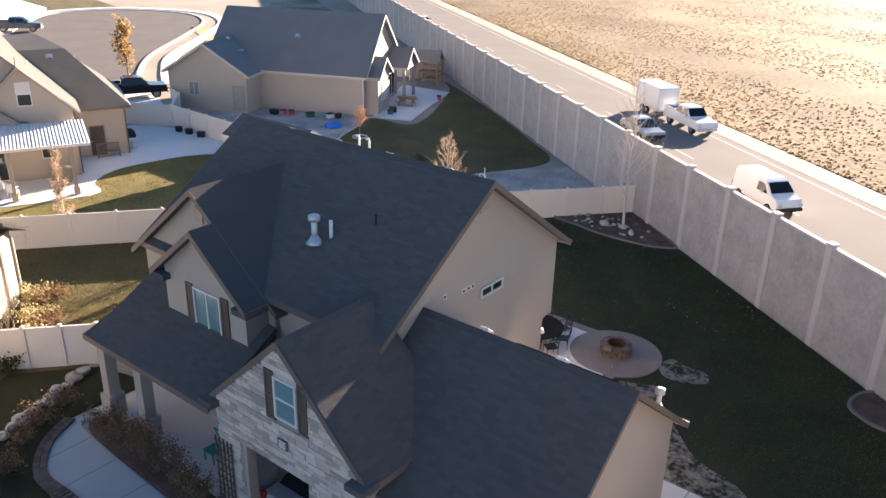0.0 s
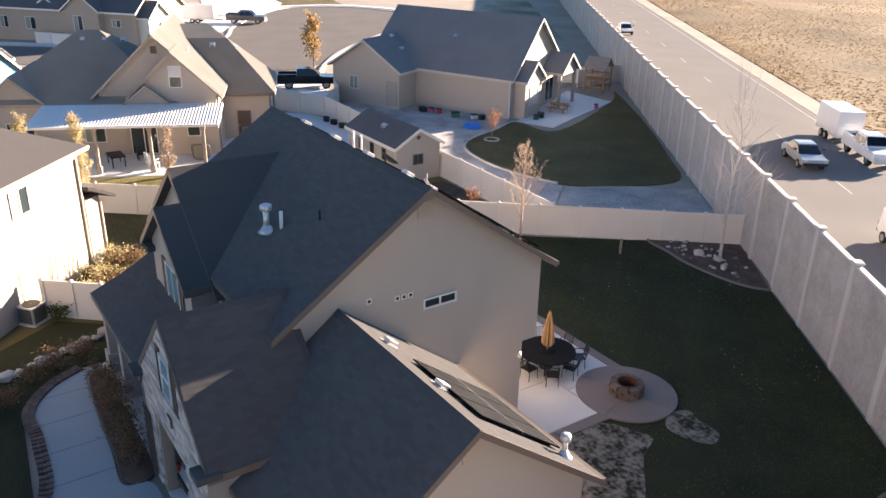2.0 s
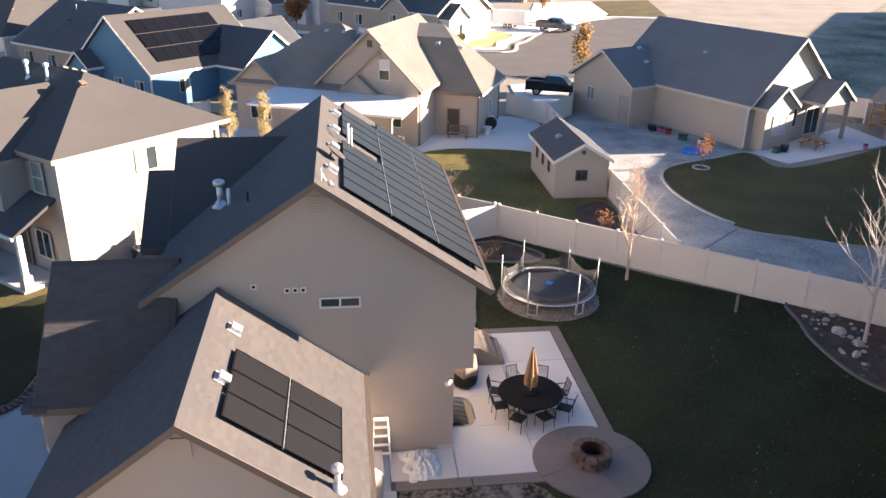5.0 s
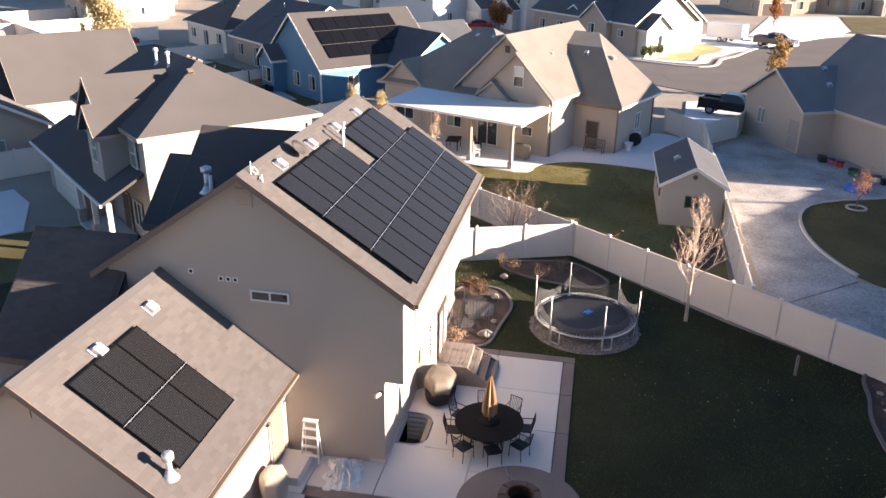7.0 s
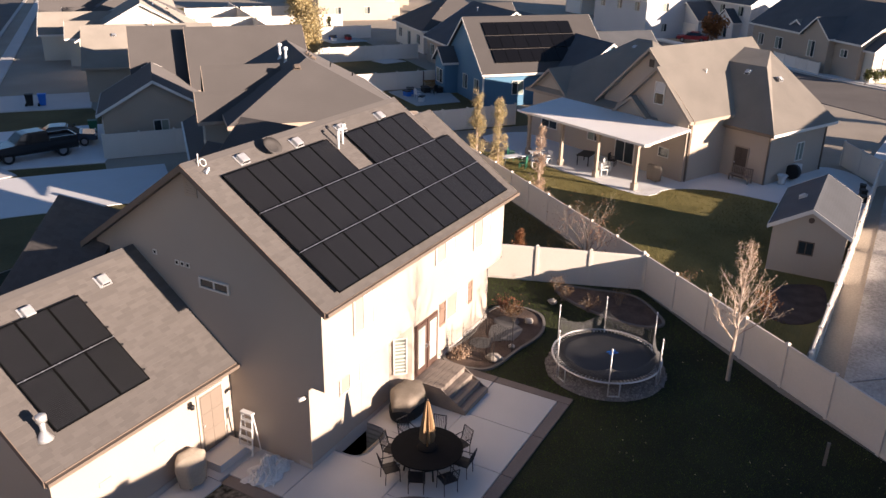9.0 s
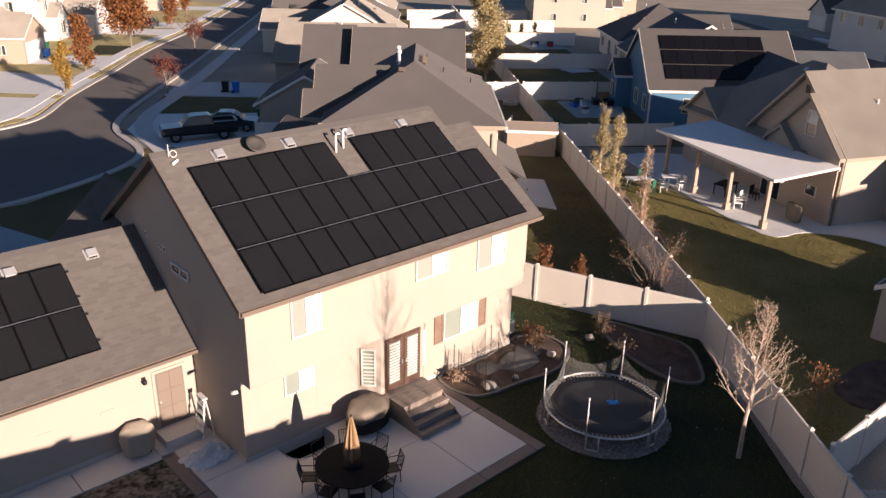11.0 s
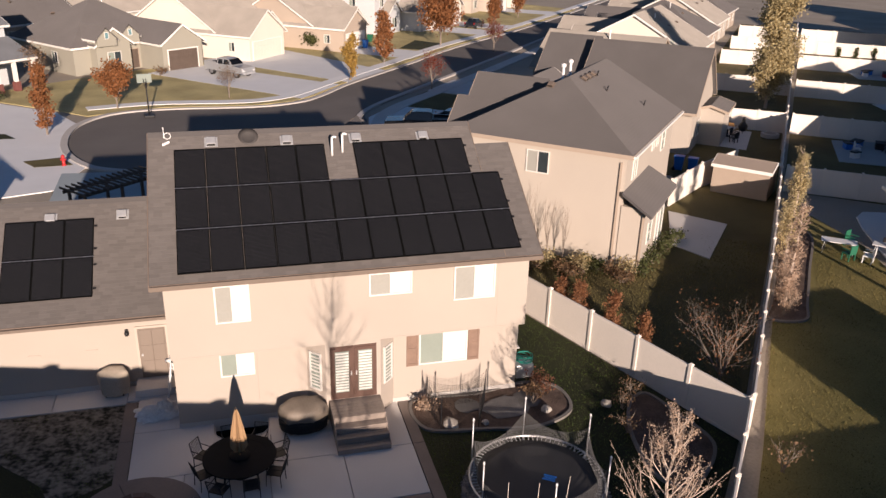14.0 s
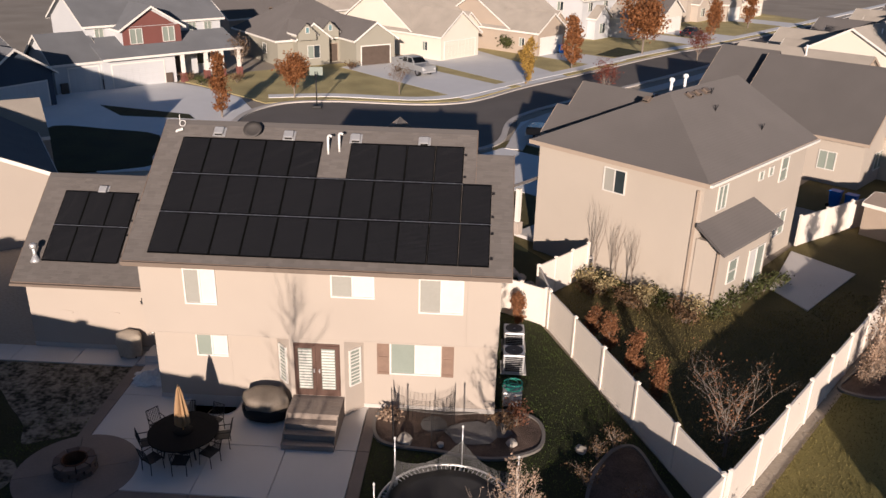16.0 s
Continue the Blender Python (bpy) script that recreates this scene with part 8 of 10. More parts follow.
for x in (4.1, 7.5, 10.9, 14.3):
    p = part("post", box(B(), x - 0.1, x + 0.1, 8.17, 8.38, 0.0, 3.02), TRIM_TAN, cover)
    part("post_foot", box(B(), x - 0.17, x + 0.17, 8.1, 8.45, 0.0, 0.45), TRIM_TAN, p)
    part("post_head", box(B(), x - 0.15, x + 0.15, 8.12, 8.43, 2.82, 3.018), TRIM_TAN, p)


def at_n1(x, y, z=0.0):
    return (Matrix.Translation((39.2, -7.2, 0)) @ Matrix.Rotation(radians(65.75), 4, "Z")) @ Vector((x, y, z))


def plain_chair(x, y, rot, mat, label, group=""):
    c = thing("garden_chair", label, "chair", pose(x, y, -0.03, 0, 0, rot), group)
    part("seat", box(B(), -0.25, 0.25, -0.25, 0.25, 0.36, 0.42, bevel=0.015), mat, c)
    part("backrest", box(B(), -0.25, 0.25, 0.22, 0.28, 0.42, 0.9, bevel=0.015), mat, c)
    for x0 in (-0.22, 0.22):
        for y0 in (-0.22, 0.22):
            part("leg", box(B(), x0 - 0.025, x0 + 0.025, y0 - 0.025, y0 + 0.025, 0, 0.37), mat, c)
        part("armrest", box(B(), x0 - 0.03, x0 + 0.03, -0.25, 0.25, 0.6, 0.64), mat, c)
    return c


for x, y, rot, mat, lab in ((7.6, 7.4, 40, PLASTIC_WHITE, "white plastic garden chair by a post"), (8.0, 6.6, 10, PLASTIC_WHITE, "white plastic garden chair by a post"), (8.8, 5.2, 0, BLACK_METAL, "dark patio chair under the cover")):
    p = at_n1(x, y)
    plain_chair(p.x, p.y, rot, mat, lab, "neighbour's garden chairs")
for x, y, rot, mat, lab in ((34.75, 7.5, 215, PLASTIC_WHITE, "white plastic garden chair on the lawn"), (33.95, 8.05, 190, PLASTIC_GREEN, "green plastic garden chair on the lawn"), (36.1, 7.1, 240, PLASTIC_WHITE, "white plastic garden chair on the lawn"), (35.5, 9.7, 20, PLASTIC_GREEN, "green plastic garden chair on the lawn")):
    plain_chair(x, y, rot, mat, lab, "neighbour's garden chairs")
for x, y, rot, w in ((34.0, 8.95, -38, 0.9), (36.1, 7.9, -50, 0.62)):
    ft = thing("folding_table", "white-topped folding table on the lawn", "table", pose(x, y, -0.03, 0, 0, rot), "neighbour's folding tables")
    part("tabletop", box(B(), -w, w, -0.38, 0.38, 0.71, 0.75, bevel=0.012), PLASTIC_WHITE, ft)
    for sx in (-1, 1):
        for sy in (-0.3, 0.3):
            part("leg", tube(B(), (sx * w * 0.85, sy, 0), (sx * w * 0.7, sy, 0.71), 0.014), GALV, ft)
p = at_n1(4.7, 5.6)
covered_grill(p.x, p.y, 60, 1.3, 0.7, 1.15, COVER, "covered grill under the white patio cover")
p = at_n1(10.2, 6.4)
tb = thing("patio_table", "dark patio table under the white cover", "table", pose(p.x, p.y, -0.03))
part("tabletop", box(B(), -0.8, 0.8, -0.5, 0.5, 0.7, 0.75, bevel=0.01), BLACK_METAL, tb)
for x in (-0.7, 0.7):
    for y in (-0.4, 0.4):
        part("leg", box(B(), x - 0.03, x + 0.03, y - 0.03, y + 0.03, 0, 0.7), BLACK_METAL, tb)
p = at_n1(1.4, 0.5)
bn = thing("garden_bench", "weathered wooden garden bench against the brown wall", "bench", pose(p.x, p.y, -0.03, 0, 0, 65.75 + 180))
for i in range(4):
    part("seat_slat", box(B(), -0.75, 0.75, -0.45 + 0.11 * i, -0.36 + 0.11 * i, 0.4, 0.43), WOOD_GREY, bn)
for i in range(12):
    part("back_slat", box(B(), -0.72 + 0.125 * i, -0.66 + 0.125 * i, -0.02, 0.02, 0.45, 0.9), WOOD_GREY, bn)
part("top_rail", box(B(), -0.76, 0.76, -0.03, 0.03, 0.9, 0.97), WOOD_GREY, bn)
for x in (-0.72, 0.72):
    for y in (-0.42, 0.0):
        part("leg", box(B(), x - 0.035, x + 0.035, y - 0.035, y + 0.035, 0, 0.4 if y < -0.1 else 0.95), WOOD_GREY, bn)
p = at_n1(-0.5, -1.2)
wt = thing("white_urn", "white plastic planter urn beside the house corner", "planter", pose(p.x, p.y, -0.03))
part("bowl", lathe(B(), [(0.25, 0.0), (0.2, 0.2), (0.3, 0.5), (0.36, 0.62), (0.3, 0.62), (0.1, 0.45)], 16), PLASTIC_WHITE, wt)
p = at_n1(-0.4, -2.6)
hr = thing("hose_reel", "black hose reel with a white housing on the wall", "hose reel", pose(p.x, p.y, 0, 0, 0, 65.75))
part("drum", tube(B(), (0, -0.18, 0.55), (0, 0.18, 0.55), 0.5, 0.5, 20), PLASTIC_BLACK, hr)
part("housing", box(B(), -0.1, 0.35, -0.9, -0.2, 0.0, 1.0, bevel=0.05), PLASTIC_WHITE, hr)

# garden shed
shed = thing("garden_shed", "pale tan garden shed with a grey shingled gable roof", "shed", pose(0, 0, 0))
gable_block(shed, 24.45, 30.9, -12.95, -9.6, -0.2, 2.5, 0.58, "x", STUCCO_CREAM, SHINGLE_GREY, TRIM, 0.22, 0.22)
window(shed, 24.45, -11.25, 1.05, -1, 0, 0.75, 0.7, "v", (GLASS, GLASS), SHUTTER)
for x in (26.0, 27.6, 29.2):
    window(shed, x, -9.6, 1.2, 0, 1, 0.5, 0.8, "", (GLASS,), SHUTTER)
gv = part("gable_vent", tube(B(), (24.44, -11.28, 2.85), (24.40, -11.28, 2.85), 0.14, 0.14, 14), SHUTTER, shed)
roof_vent(shed, 27.5, -10.5, 2.5 + 0.58 * 0.9 + 0.02, (0, -1, 0.58), GALV)

# the grey-roofed house by the wall
n2 = thing("house", "tan stucco house with a grey shingled roof by the sound wall", "house", pose(34.7, -27.0, 0.1, 0, 0, 24.3))
gable_block(n2, 0, 14.5, -9.8, 0, -0.3, 3.55, 0.88, "x", STUCCO_SAND, SHINGLE_SLATE, TRIM_PALE, 0.4, 0.45)
gable_block(n2, 9.6, 17.0, -6, 2.7, -0.3, 3.35, 0.62, "y", STUCCO_SAND, SHINGLE_SLATE, TRIM_PALE, 0.4, 0.0, 0.35)
gable_block(n2, -1.1, 0.5, -3.9, -0.7, -0.3, 3.3, 0.8, "x", STUCCO_SAND, SHINGLE_SLATE, TRIM_PALE, 0.3, 0.3, 0.0)
gable_block(n2, -1.9, 0.5, -9.6, -6.2, 2.75, 3.3, 0.8, "x", None, SHINGLE_SLATE, TRIM_PALE, 0.3, 0.3, 0.0)
part("porch_gable", gable_walls(B(), -1.9, -1.75, -9.6, -6.2, 2.75, 3.3, 0.8, "x"), STUCCO, n2)
for y in (-9.5, -6.3):
    part("porch_post", box(B(), -1.9, -1.65, y - 0.12, y + 0.12, -0.1, 2.8), STUCCO, n2)
window(n2, -1.1, -2.3, 0.9, -1, 0, 1.6, 1.5, "v", (GLASS_BLIND, GLASS_BLIND))
window(n2, 0, -5.1, 0.9, -1, 0, 1.5, 1.5, "v", (GLASS, GLASS))
window(n2, 0, -7.9, 0.1, -1, 0, 1.8, 2.1, "v", (GLASS, GLASS))
window(n2, 14.6, 2.7, 1.1, 0, 1, 1.0, 1.2, "v", (GLASS_SCREEN, GLASS_SCREEN))
panel_door(n2, 10.4, 2.7, 0.05, 0, 1, 0.9, 2.05, STUCCO)
part("downpipe", box(B(), -0.02, 0.08, -0.06, 0.04, 0, 3.3), TRIM, n2)
for x, y in ((11.5, -0.5), (13.0, -1.0), (7.0, -2.5)):
    roof_vent(n2, x, y, (3.35 + 0.62 * (x - 9.6) if x > 9 and x < 13.2 else 5.8) + 0.05, (1, 0, 0.62) if x > 9 else (0, -1, 0.88), GALV)
# clutter in its yard
pool = thing("paddling_pool", "upturned bright blue plastic paddling pool on the gravel", "paddling pool", pose(34.0, -22.6, -0.05))
part("shell", lathe(B(), [(0.75, 0.0), (0.72, 0.1), (0.66, 0.25), (0.55, 0.3), (0.1, 0.32)], 24), PLASTIC_BLUE, pool)


def toy_box(x, y, rot, w, d, h, mat, label, category, nm):
    t = thing(nm, label, category, pose(x, y, -0.04, 0, 0, rot))
    part("tub", box(B(), -w / 2, w / 2, -d / 2, d / 2, 0, h * 0.8, bevel=0.04), mat, t)
    part("lid", box(B(), -w / 2 - 0.03, w / 2 + 0.03, -d / 2 - 0.03, d / 2 + 0.03, h * 0.8 + 0.002, h, bevel=0.03), PLASTIC_BLACK, t)


for i, (x, y, mat, lab, w) in enumerate(((40.6, -22.0, PLASTIC_BLACK, "dark bags piled by the house wall", 1.0), (40.0, -22.5, PLASTIC_PINK, "pink plastic toy by the wall", 0.6), (39.4, -22.9, PLASTIC_RED, "red plastic toy by the wall", 0.6),
                                         (37.6, -23.4, PLASTIC_GREEN, "green plastic cart by the wall", 1.0), (36.2, -24.4, PLASTIC_WHITE, "white plastic tub by the wall", 0.8), (35.6, -24.8, PLASTIC_BLACK, "black plastic tub by the wall", 0.7),
                                         (33.4, -29.0, PLASTIC_GREEN, "green plastic tub on the patio", 0.8), (33.8, -29.8, PLASTIC_BLACK, "covered grill on the patio", 1.1), (33.9, -36.5, PLASTIC_PINK, "pink toy on the patio", 0.5),
                                         (41.5, -13.0, PLASTIC_BLACK, "black planter tub by the fence", 0.7), (40.3, -13.1, PLASTIC_BLACK, "black planter tub by the fence", 0.7), (38.9, -13.2, PLASTIC_BLACK, "black planter tub by the fence", 0.8))):
    toy_box(x, y, 20 * i, w * 0.7, w * 0.5, 0.42, mat, lab, "tub" if "tub" in lab else "grill" if "grill" in lab else "toy", "yard_tub" if "tub" in lab else "covered_grill" if "grill" in lab else "yard_toy")
pic = thing("picnic_table", "orange wooden picnic table on the patio", "table", pose(34.6, -32.6, -0.02, 0, 0, 30))
for i in range(4):
    part("top_board", box(B(), -0.9, 0.9, -0.38 + 0.19 * i, -0.2 + 0.19 * i, 0.7, 0.74), WOOD_ORANGE, pic)
for s in (-1, 1):
    part("bench_board", box(B(), -0.9, 0.9, s * 0.7 - 0.13, s * 0.7 + 0.13, 0.4, 0.44), WOOD_ORANGE, pic)
    part("trestle", box(B(), s * 0.6 - 0.04, s * 0.6 + 0.04, -0.75, 0.75, 0.3, 0.38), WOOD_ORANGE, pic)
    for t in (-1, 1):
        part("leg", tube(B(), (s * 0.6, t * 0.65, 0), (s * 0.6, t * 0.3, 0.7), 0.045, 0.045, 6), WOOD_ORANGE, pic)
play = thing("play_frame", "orange wooden climbing frame with a small roof", "play frame", pose(39.5, -42.0, -0.04, 0, 0, 24))
for x in (-1.0, 1.0):
    for y in (-0.9, 0.9):
        part("post", box(B(), x - 0.06, x + 0.06, y - 0.06, y + 0.06, 0, 2.6), WOOD_ORANGE, play)
part("deck", box(B(), -1.05, 1.05, -0.95, 0.95, 1.2, 1.28), WOOD_ORANGE, play)
for z in (0.5, 1.7, 2.4):
    for y in (-0.9, 0.9):
        part("rail", box(B(), -1.1, 1.1, y - 0.04, y + 0.04, z, z + 0.12), WOOD_ORANGE, play)
part("roof", slab_gable(B(), -1.0, 1.0, -0.9, 0.9, 2.6, 0.9, 0.2, 0.2, 0.2, 0.06, "x"), WOOD_GREY, play)
fence([(42.0, -44.8), (46.5, -40.0)], FL)
tree(30.0, -21.6, 2.4, "staked sapling with orange leaves in a small ring", 51, LEAF_ORANGE, 160, 0.05, BARK, 0.4, 2, 0.8)
rg = thing("tree_ring", "small pale ring of edging round a sapling", "edging", pose(30.0, -21.6, -0.03))
part("hoop", ring(B(), 0.5, 0.62, 0, 0.08, 20), CONCRETE_KERB, rg)

# the blue house and its row
blue = thing("house", "blue sided house with solar panels on a brown roof", "house", pose(50.5, 19.6, 0, 0, 0, ROT0))
gable_block(blue, 0, 10.4, -13, 0, -0.2, 3.3, 0.8, "y", SIDING_BLUE, SHINGLE, TRIM, 0.45, 0.3)
gable_block(blue, -3.6, 6.0, -14.6, -7.4, -0.2, 3.2, 0.75, "x", SIDING_BLUE, SHINGLE_GREY, TRIM, 0.4, 0.35)
gable_block(blue, 1.0, 8.0, -20, -12, -0.2, 3.2, 0.75, "y", SIDING_BLUE, SHINGLE_GREY, TRIM, 0.4, 0.35)
gable_block(blue, 6.8, 9.6, -1, 1.4, -0.2, 3.2, 0.8, "y", SIDING_BLUE, SHINGLE_GREY, TRIM, 0.3, 0.0, 0.3)
for x, w in ((1.6, 1.2), (4.6, 1.2), (8.2, 1.8)):
    window(blue, x, 0 if x < 6 else 1.4, 0.8, 0, 1, w, 1.4, "v", (GLASS, GLASS_SCREEN))
window(blue, 0, -3.5, 0.9, -1, 0, 1.2, 1.3, "v", (GLASS_SCREEN, GLASS))
window(blue, 1.0, -16.0, 0.1, -1, 0, 0.9, 2.05, "", (GLASS_BLIND,))
part("corner_board", box(B(), -0.03, 0.1, -0.1, 0.03, -0.1, 3.1), TRIM, blue)
for r in range(3):
    arr = thing("solar_panel_row", "row of black solar panels on the blue house", "solar panels", pose(50.5, 19.6, 0, 0, 0, ROT0), "blue house solar rows")
    s = 0.8
    for c in range(7 - (r == 0)):
        y0 = -10.6 + c * 1.32 + (1.3 if r == 0 else 0)
        d0 = 0.55 + r * 1.35
        bm = B()
        k = math.hypot(1, s)
        pts = []
        for dx in (d0, d0 + 1.25):
            for yy in (y0, y0 + 1.28):
                for up in (0.08, 0.13):
                    pts.append((dx - up * s / k, yy, 3.3 + dx * s + up / k))
        vs = [bm.verts.new(p) for p in pts]
        for f in ((0, 1, 3, 2), (4, 6, 7, 5), (0, 4, 5, 1), (2, 3, 7, 6), (1, 5, 7, 3), (0, 2, 6, 4)):
            bm.faces.new([vs[i] for i in f])
        part("panel", bm, PANEL, arr)


def plain_house(x, y, rot, w, d, wall, roof, trim, label, storeys=1, pitch=0.6, garage=0, gw=5.6, side=1, hip=False, door=None, seed=0):
    """A simple house of its kind; its front looks along local -y. garage: depth of a front garage wing."""
    h = thing("house", label, "house", pose(x, y, -0.08, 0, 0, rot))
    hh = 3.2 if storeys == 1 else 5.9
    if hip:
        hip_block(h, -w / 2, w / 2, 0, d, -0.2, hh, pitch, wall, roof, trim, 0.45)
    else:
        gable_block(h, -w / 2, w / 2, 0, d, -0.2, hh, pitch, "x", wall, roof, trim, 0.45, 0.35)
    if garage:
        x0 = side * (w / 2 - gw / 2 - 0.3)
        gable_block(h, x0 - gw / 2 - 0.4, x0 + gw / 2 + 0.4, -garage, d * 0.45, -0.2, 3.2, pitch + 0.05, "y", wall, roof, trim, 0.4, 0.35, 0.0)
        garage_door(h, x0, -garage, 0.0, 0, -1, gw - 0.6, 2.2, door or TRIM, trim)
        window(h, x0 + side * (gw / 2 + 0.4), -garage / 2 + 0.2, 1.0, side, 0, 0.9, 1.1, "v", (GLASS, GLASS_SCREEN))
        xc = -side * w * 0.2
        gable_block(h, xc - 2.0, xc + 2.0, -1.3, d * 0.4, -0.2, 3.3, pitch + 0.15, "y", wall, roof, trim, 0.35, 0.3, 0.0)
        window(h, xc, -1.3, 0.8, 0, -1, 1.6, 1.5, "v", (GLASS, GLASS_SCREEN))
        panel_door(h, side * 0.6, 0, 0.05, 0, -1, 1.0, 2.05, SHUTTER)
    for s in (-1, 1):
        for f in (0.3, 0.72):
            window(h, s * w / 2, d * f, 1.0, s, 0, 1.1, 1.2, "v", (GLASS, GLASS_SCREEN))
            if storeys == 2:
                window(h, s * w / 2, d * f, 3.9, s, 0, 1.1, 1.3, "v", (GLASS, GLASS_SCREEN))
    for f in (-0.33, 0.0, 0.33):
        window(h, w * f, d, 0.9 if f else 0.1, 0, 1, 1.5, 1.3 if f else 2.1, "v", (GLASS, GLASS_SCREEN))
        if storeys == 2:
            window(h, w * f, d, 3.9, 0, 1, 1.2, 1.35, "v", (GLASS, GLASS_SCREEN))
            window(h, w * f, 0, 3.9, 0, -1, 1.2, 1.35, "v", (GLASS, GLASS_SCREEN))
    for f in (-0.25, 0.1):
        roof_vent(h, w * f, d * 0.72, hh + (d * 0.28) * pitch + 0.03, (0, -1, pitch), GUTTER)
    vent_pipe(h, w * 0.15, d * 0.6, hh + d * 0.4 * pitch - 0.2, hh + d * 0.4 * pitch + 0.5, 0.06)
    return h


def at_row(u, v):
    return (21.5 + 0.6606 * u - 0.7507 * v, 10.2 + 0.7507 * u + 0.6606 * v)


# next along the street: low houses with wide roofs
nb = thing("house", "tan stucco single-storey house with a broad brown roof", "house", pose(21.5, 10.2, -0.1, 0, 0, ROT0))
gable_block(nb, 23.8, 32.6, 0.9, 10.0, -0.2, 3.7, 0.88, "y", STUCCO_CREAM, SHINGLE, TRIM_TAN, 0.45, 0.3)
gable_block(nb, 25.2, 34.0, 10.02, 14.4, -0.2, 3.7, 0.88, "y", STUCCO_CREAM, SHINGLE, TRIM_TAN, 0.45, 0.0, 0.3)
gable_block(nb, 18.4, 26.0, 9.5, 16.7, -0.2, 3.12, 0.57, "x", STUCCO_BROWN, SHINGLE, TRIM, 0.4, 0.35)
window(nb, 18.4, 12.8, 1.1, -1, 0, 1.1, 1.2, "v", (GLASS_SCREEN, GLASS))
window(nb, 23.8, 3.2, 1.0, -1, 0, 1.2, 1.3, "v", (GLASS_SCREEN, GLASS_SCREEN))
garage_door(nb, 22.0, 16.8, 0, 0, 1, 4.9, 2.2, TRIM)
window(nb, 27.0, 0.9, 0.9, 0, -1, 1.6, 1.3, "v", (GLASS_SCREEN, GLASS_SCREEN))
window(nb, 28.8, 0.9, 0.1, 0, -1, 1.8, 2.1, "v", (GLASS, GLASS))
gable_block(nb, 27.6, 31.4, -0.9, 1.2, -0.2, 3.0, 0.3, "x", STUCCO_CREAM, SHINGLE, TRIM_TAN, 0.3, 0.25, cap=False)
nc = thing("house", "low stucco house with a pale tan gabled roof", "house", pose(21.5, 10.2, -0.1, 0, 0, ROT0))
gable_block(nc, 37.2, 47.6, 7.4, 18.8, -0.2, 3.4, 0.55, "y", STUCCO_BROWN, SHINGLE_TAN, TRIM_TAN, 0.45, 0.3)
garage_door(nc, 42.4, 18.8, 0, 0, 1, 4.9, 2.2, TRIM)
window(nc, 40.0, 7.4, 0.9, 0, -1, 1.6, 1.3, "v", (GLASS, GLASS_SCREEN))
for y in (9.2, 10.8, 14.6, 16.2):
    roof_vent(nc, 40.9, y, 5.46, (1, 0, 0.55), GALV)
vent_pipe(nc, 41.6, 12.6, 5.6, 6.6, 0.07, PVC, True)
for i, (u, v0, wmat, rmat) in enumerate(((62.5, 24.5, STUCCO_PALE, SHINGLE_TAN), (78.5, 26.0, STUCCO_BROWN, SHINGLE), (95, 27.0, STUCCO_CREAM, SHINGLE_TAN), (112, 28.0, STUCCO_BROWN, SHINGLE))):
    x, y = at_row(u, v0 - 4)
    plain_house(x, y, ROT0 + 180, 13.0, 13.5, wmat, rmat, TRIM, "single-storey stucco house with a wide shingled roof", 1, 0.55, 4.5, hip=i % 2 == 1, side=-1)
for i, (u, v0, st, wmat, rmat) in enumerate(((47.0, -31.0, 1, STUCCO_BROWN, SHINGLE_GREY), (64, -32.0, 1, STUCCO_PALE, SHINGLE), (102, -25.8, 2, STUCCO_CREAM, SHINGLE), (120, -33, 1, STUCCO_BROWN, SHINGLE), (138, -33, 2, STUCCO_PALE, SHINGLE_TAN))):
    x, y = at_row(u, v0)
    plain_house(x, y, ROT0, 12.5, 12.0, wmat, rmat, TRIM, "stucco house with a shingled gable roof, back to the fence" if st == 1 else "tall two-storey stucco house beyond the fences", st, 0.62, 4.0, hip=i in (1, 2))
for i, (u, st, wmat, rmat) in enumerate(((44, 1, STUCCO_CREAM, SHINGLE_TAN), (61, 2, SIDING_WHITE, SHINGLE_GREY), (79, 1, STUCCO_BROWN, SHINGLE_TAN), (97, 2, STUCCO_PALE, SHINGLE))):
    x, y = at_row(u, -68)
    plain_house(x, y, ROT0 + 180, 12.5, 12.0, wmat, rmat, TRIM, "stucco house on the far side of the side street", st, 0.62, 4.0, side=-1 if i % 2 else 1)
sheet("patio_slab", [(39.8, 31.2), (42.0, 29.0), (46.1, 34.2), (43.4, 35.8)], -0.03, CONCRETE, "small concrete patio behind the low house", "patio", 0.1)
sheet("patio_slab", [(51.25, 30.5), (54.6, 29.2), (54.2, 25.0), (51.2, 22.3), (47.3, 24.8)], -0.03, CONCRETE_SHADE, "concrete patio strewn with things behind the blue house", "patio", 0.1)
sheet("patio_slab", [(66.0, 42.6), (69.2, 41.8), (68.2, 39.0), (65.2, 40.0)], -0.03, CONCRETE, "small pale patio slab in the shaded yard", "patio", 0.1)
sheet("patio_slab", [(77.6, 60.2), (82.0, 56.8), (80.0, 52.6), (75.2, 55.2)], -0.03, CONCRETE_SHADE, "shaded patio slab with toys on it", "patio", 0.1)
st = thing("deck_stair", "brown wooden deck with steps and a railing by the blue house", "deck", pose(55.9, 28.3, -0.05, 0, 0, ROT0))
part("platform", box(B(), -0.2, 1.8, -1.3, 0.9, 0.62, 0.74), WOOD_ORANGE, st, "weathered deck boards")
for k in range(4):
    part("step", box(B(), -1.3 + 0.28 * k, -1.0 + 0.28 * k, -0.9, 0.7, 0.12 + 0.14 * k, 0.17 + 0.14 * k), WOOD_ORANGE, st)
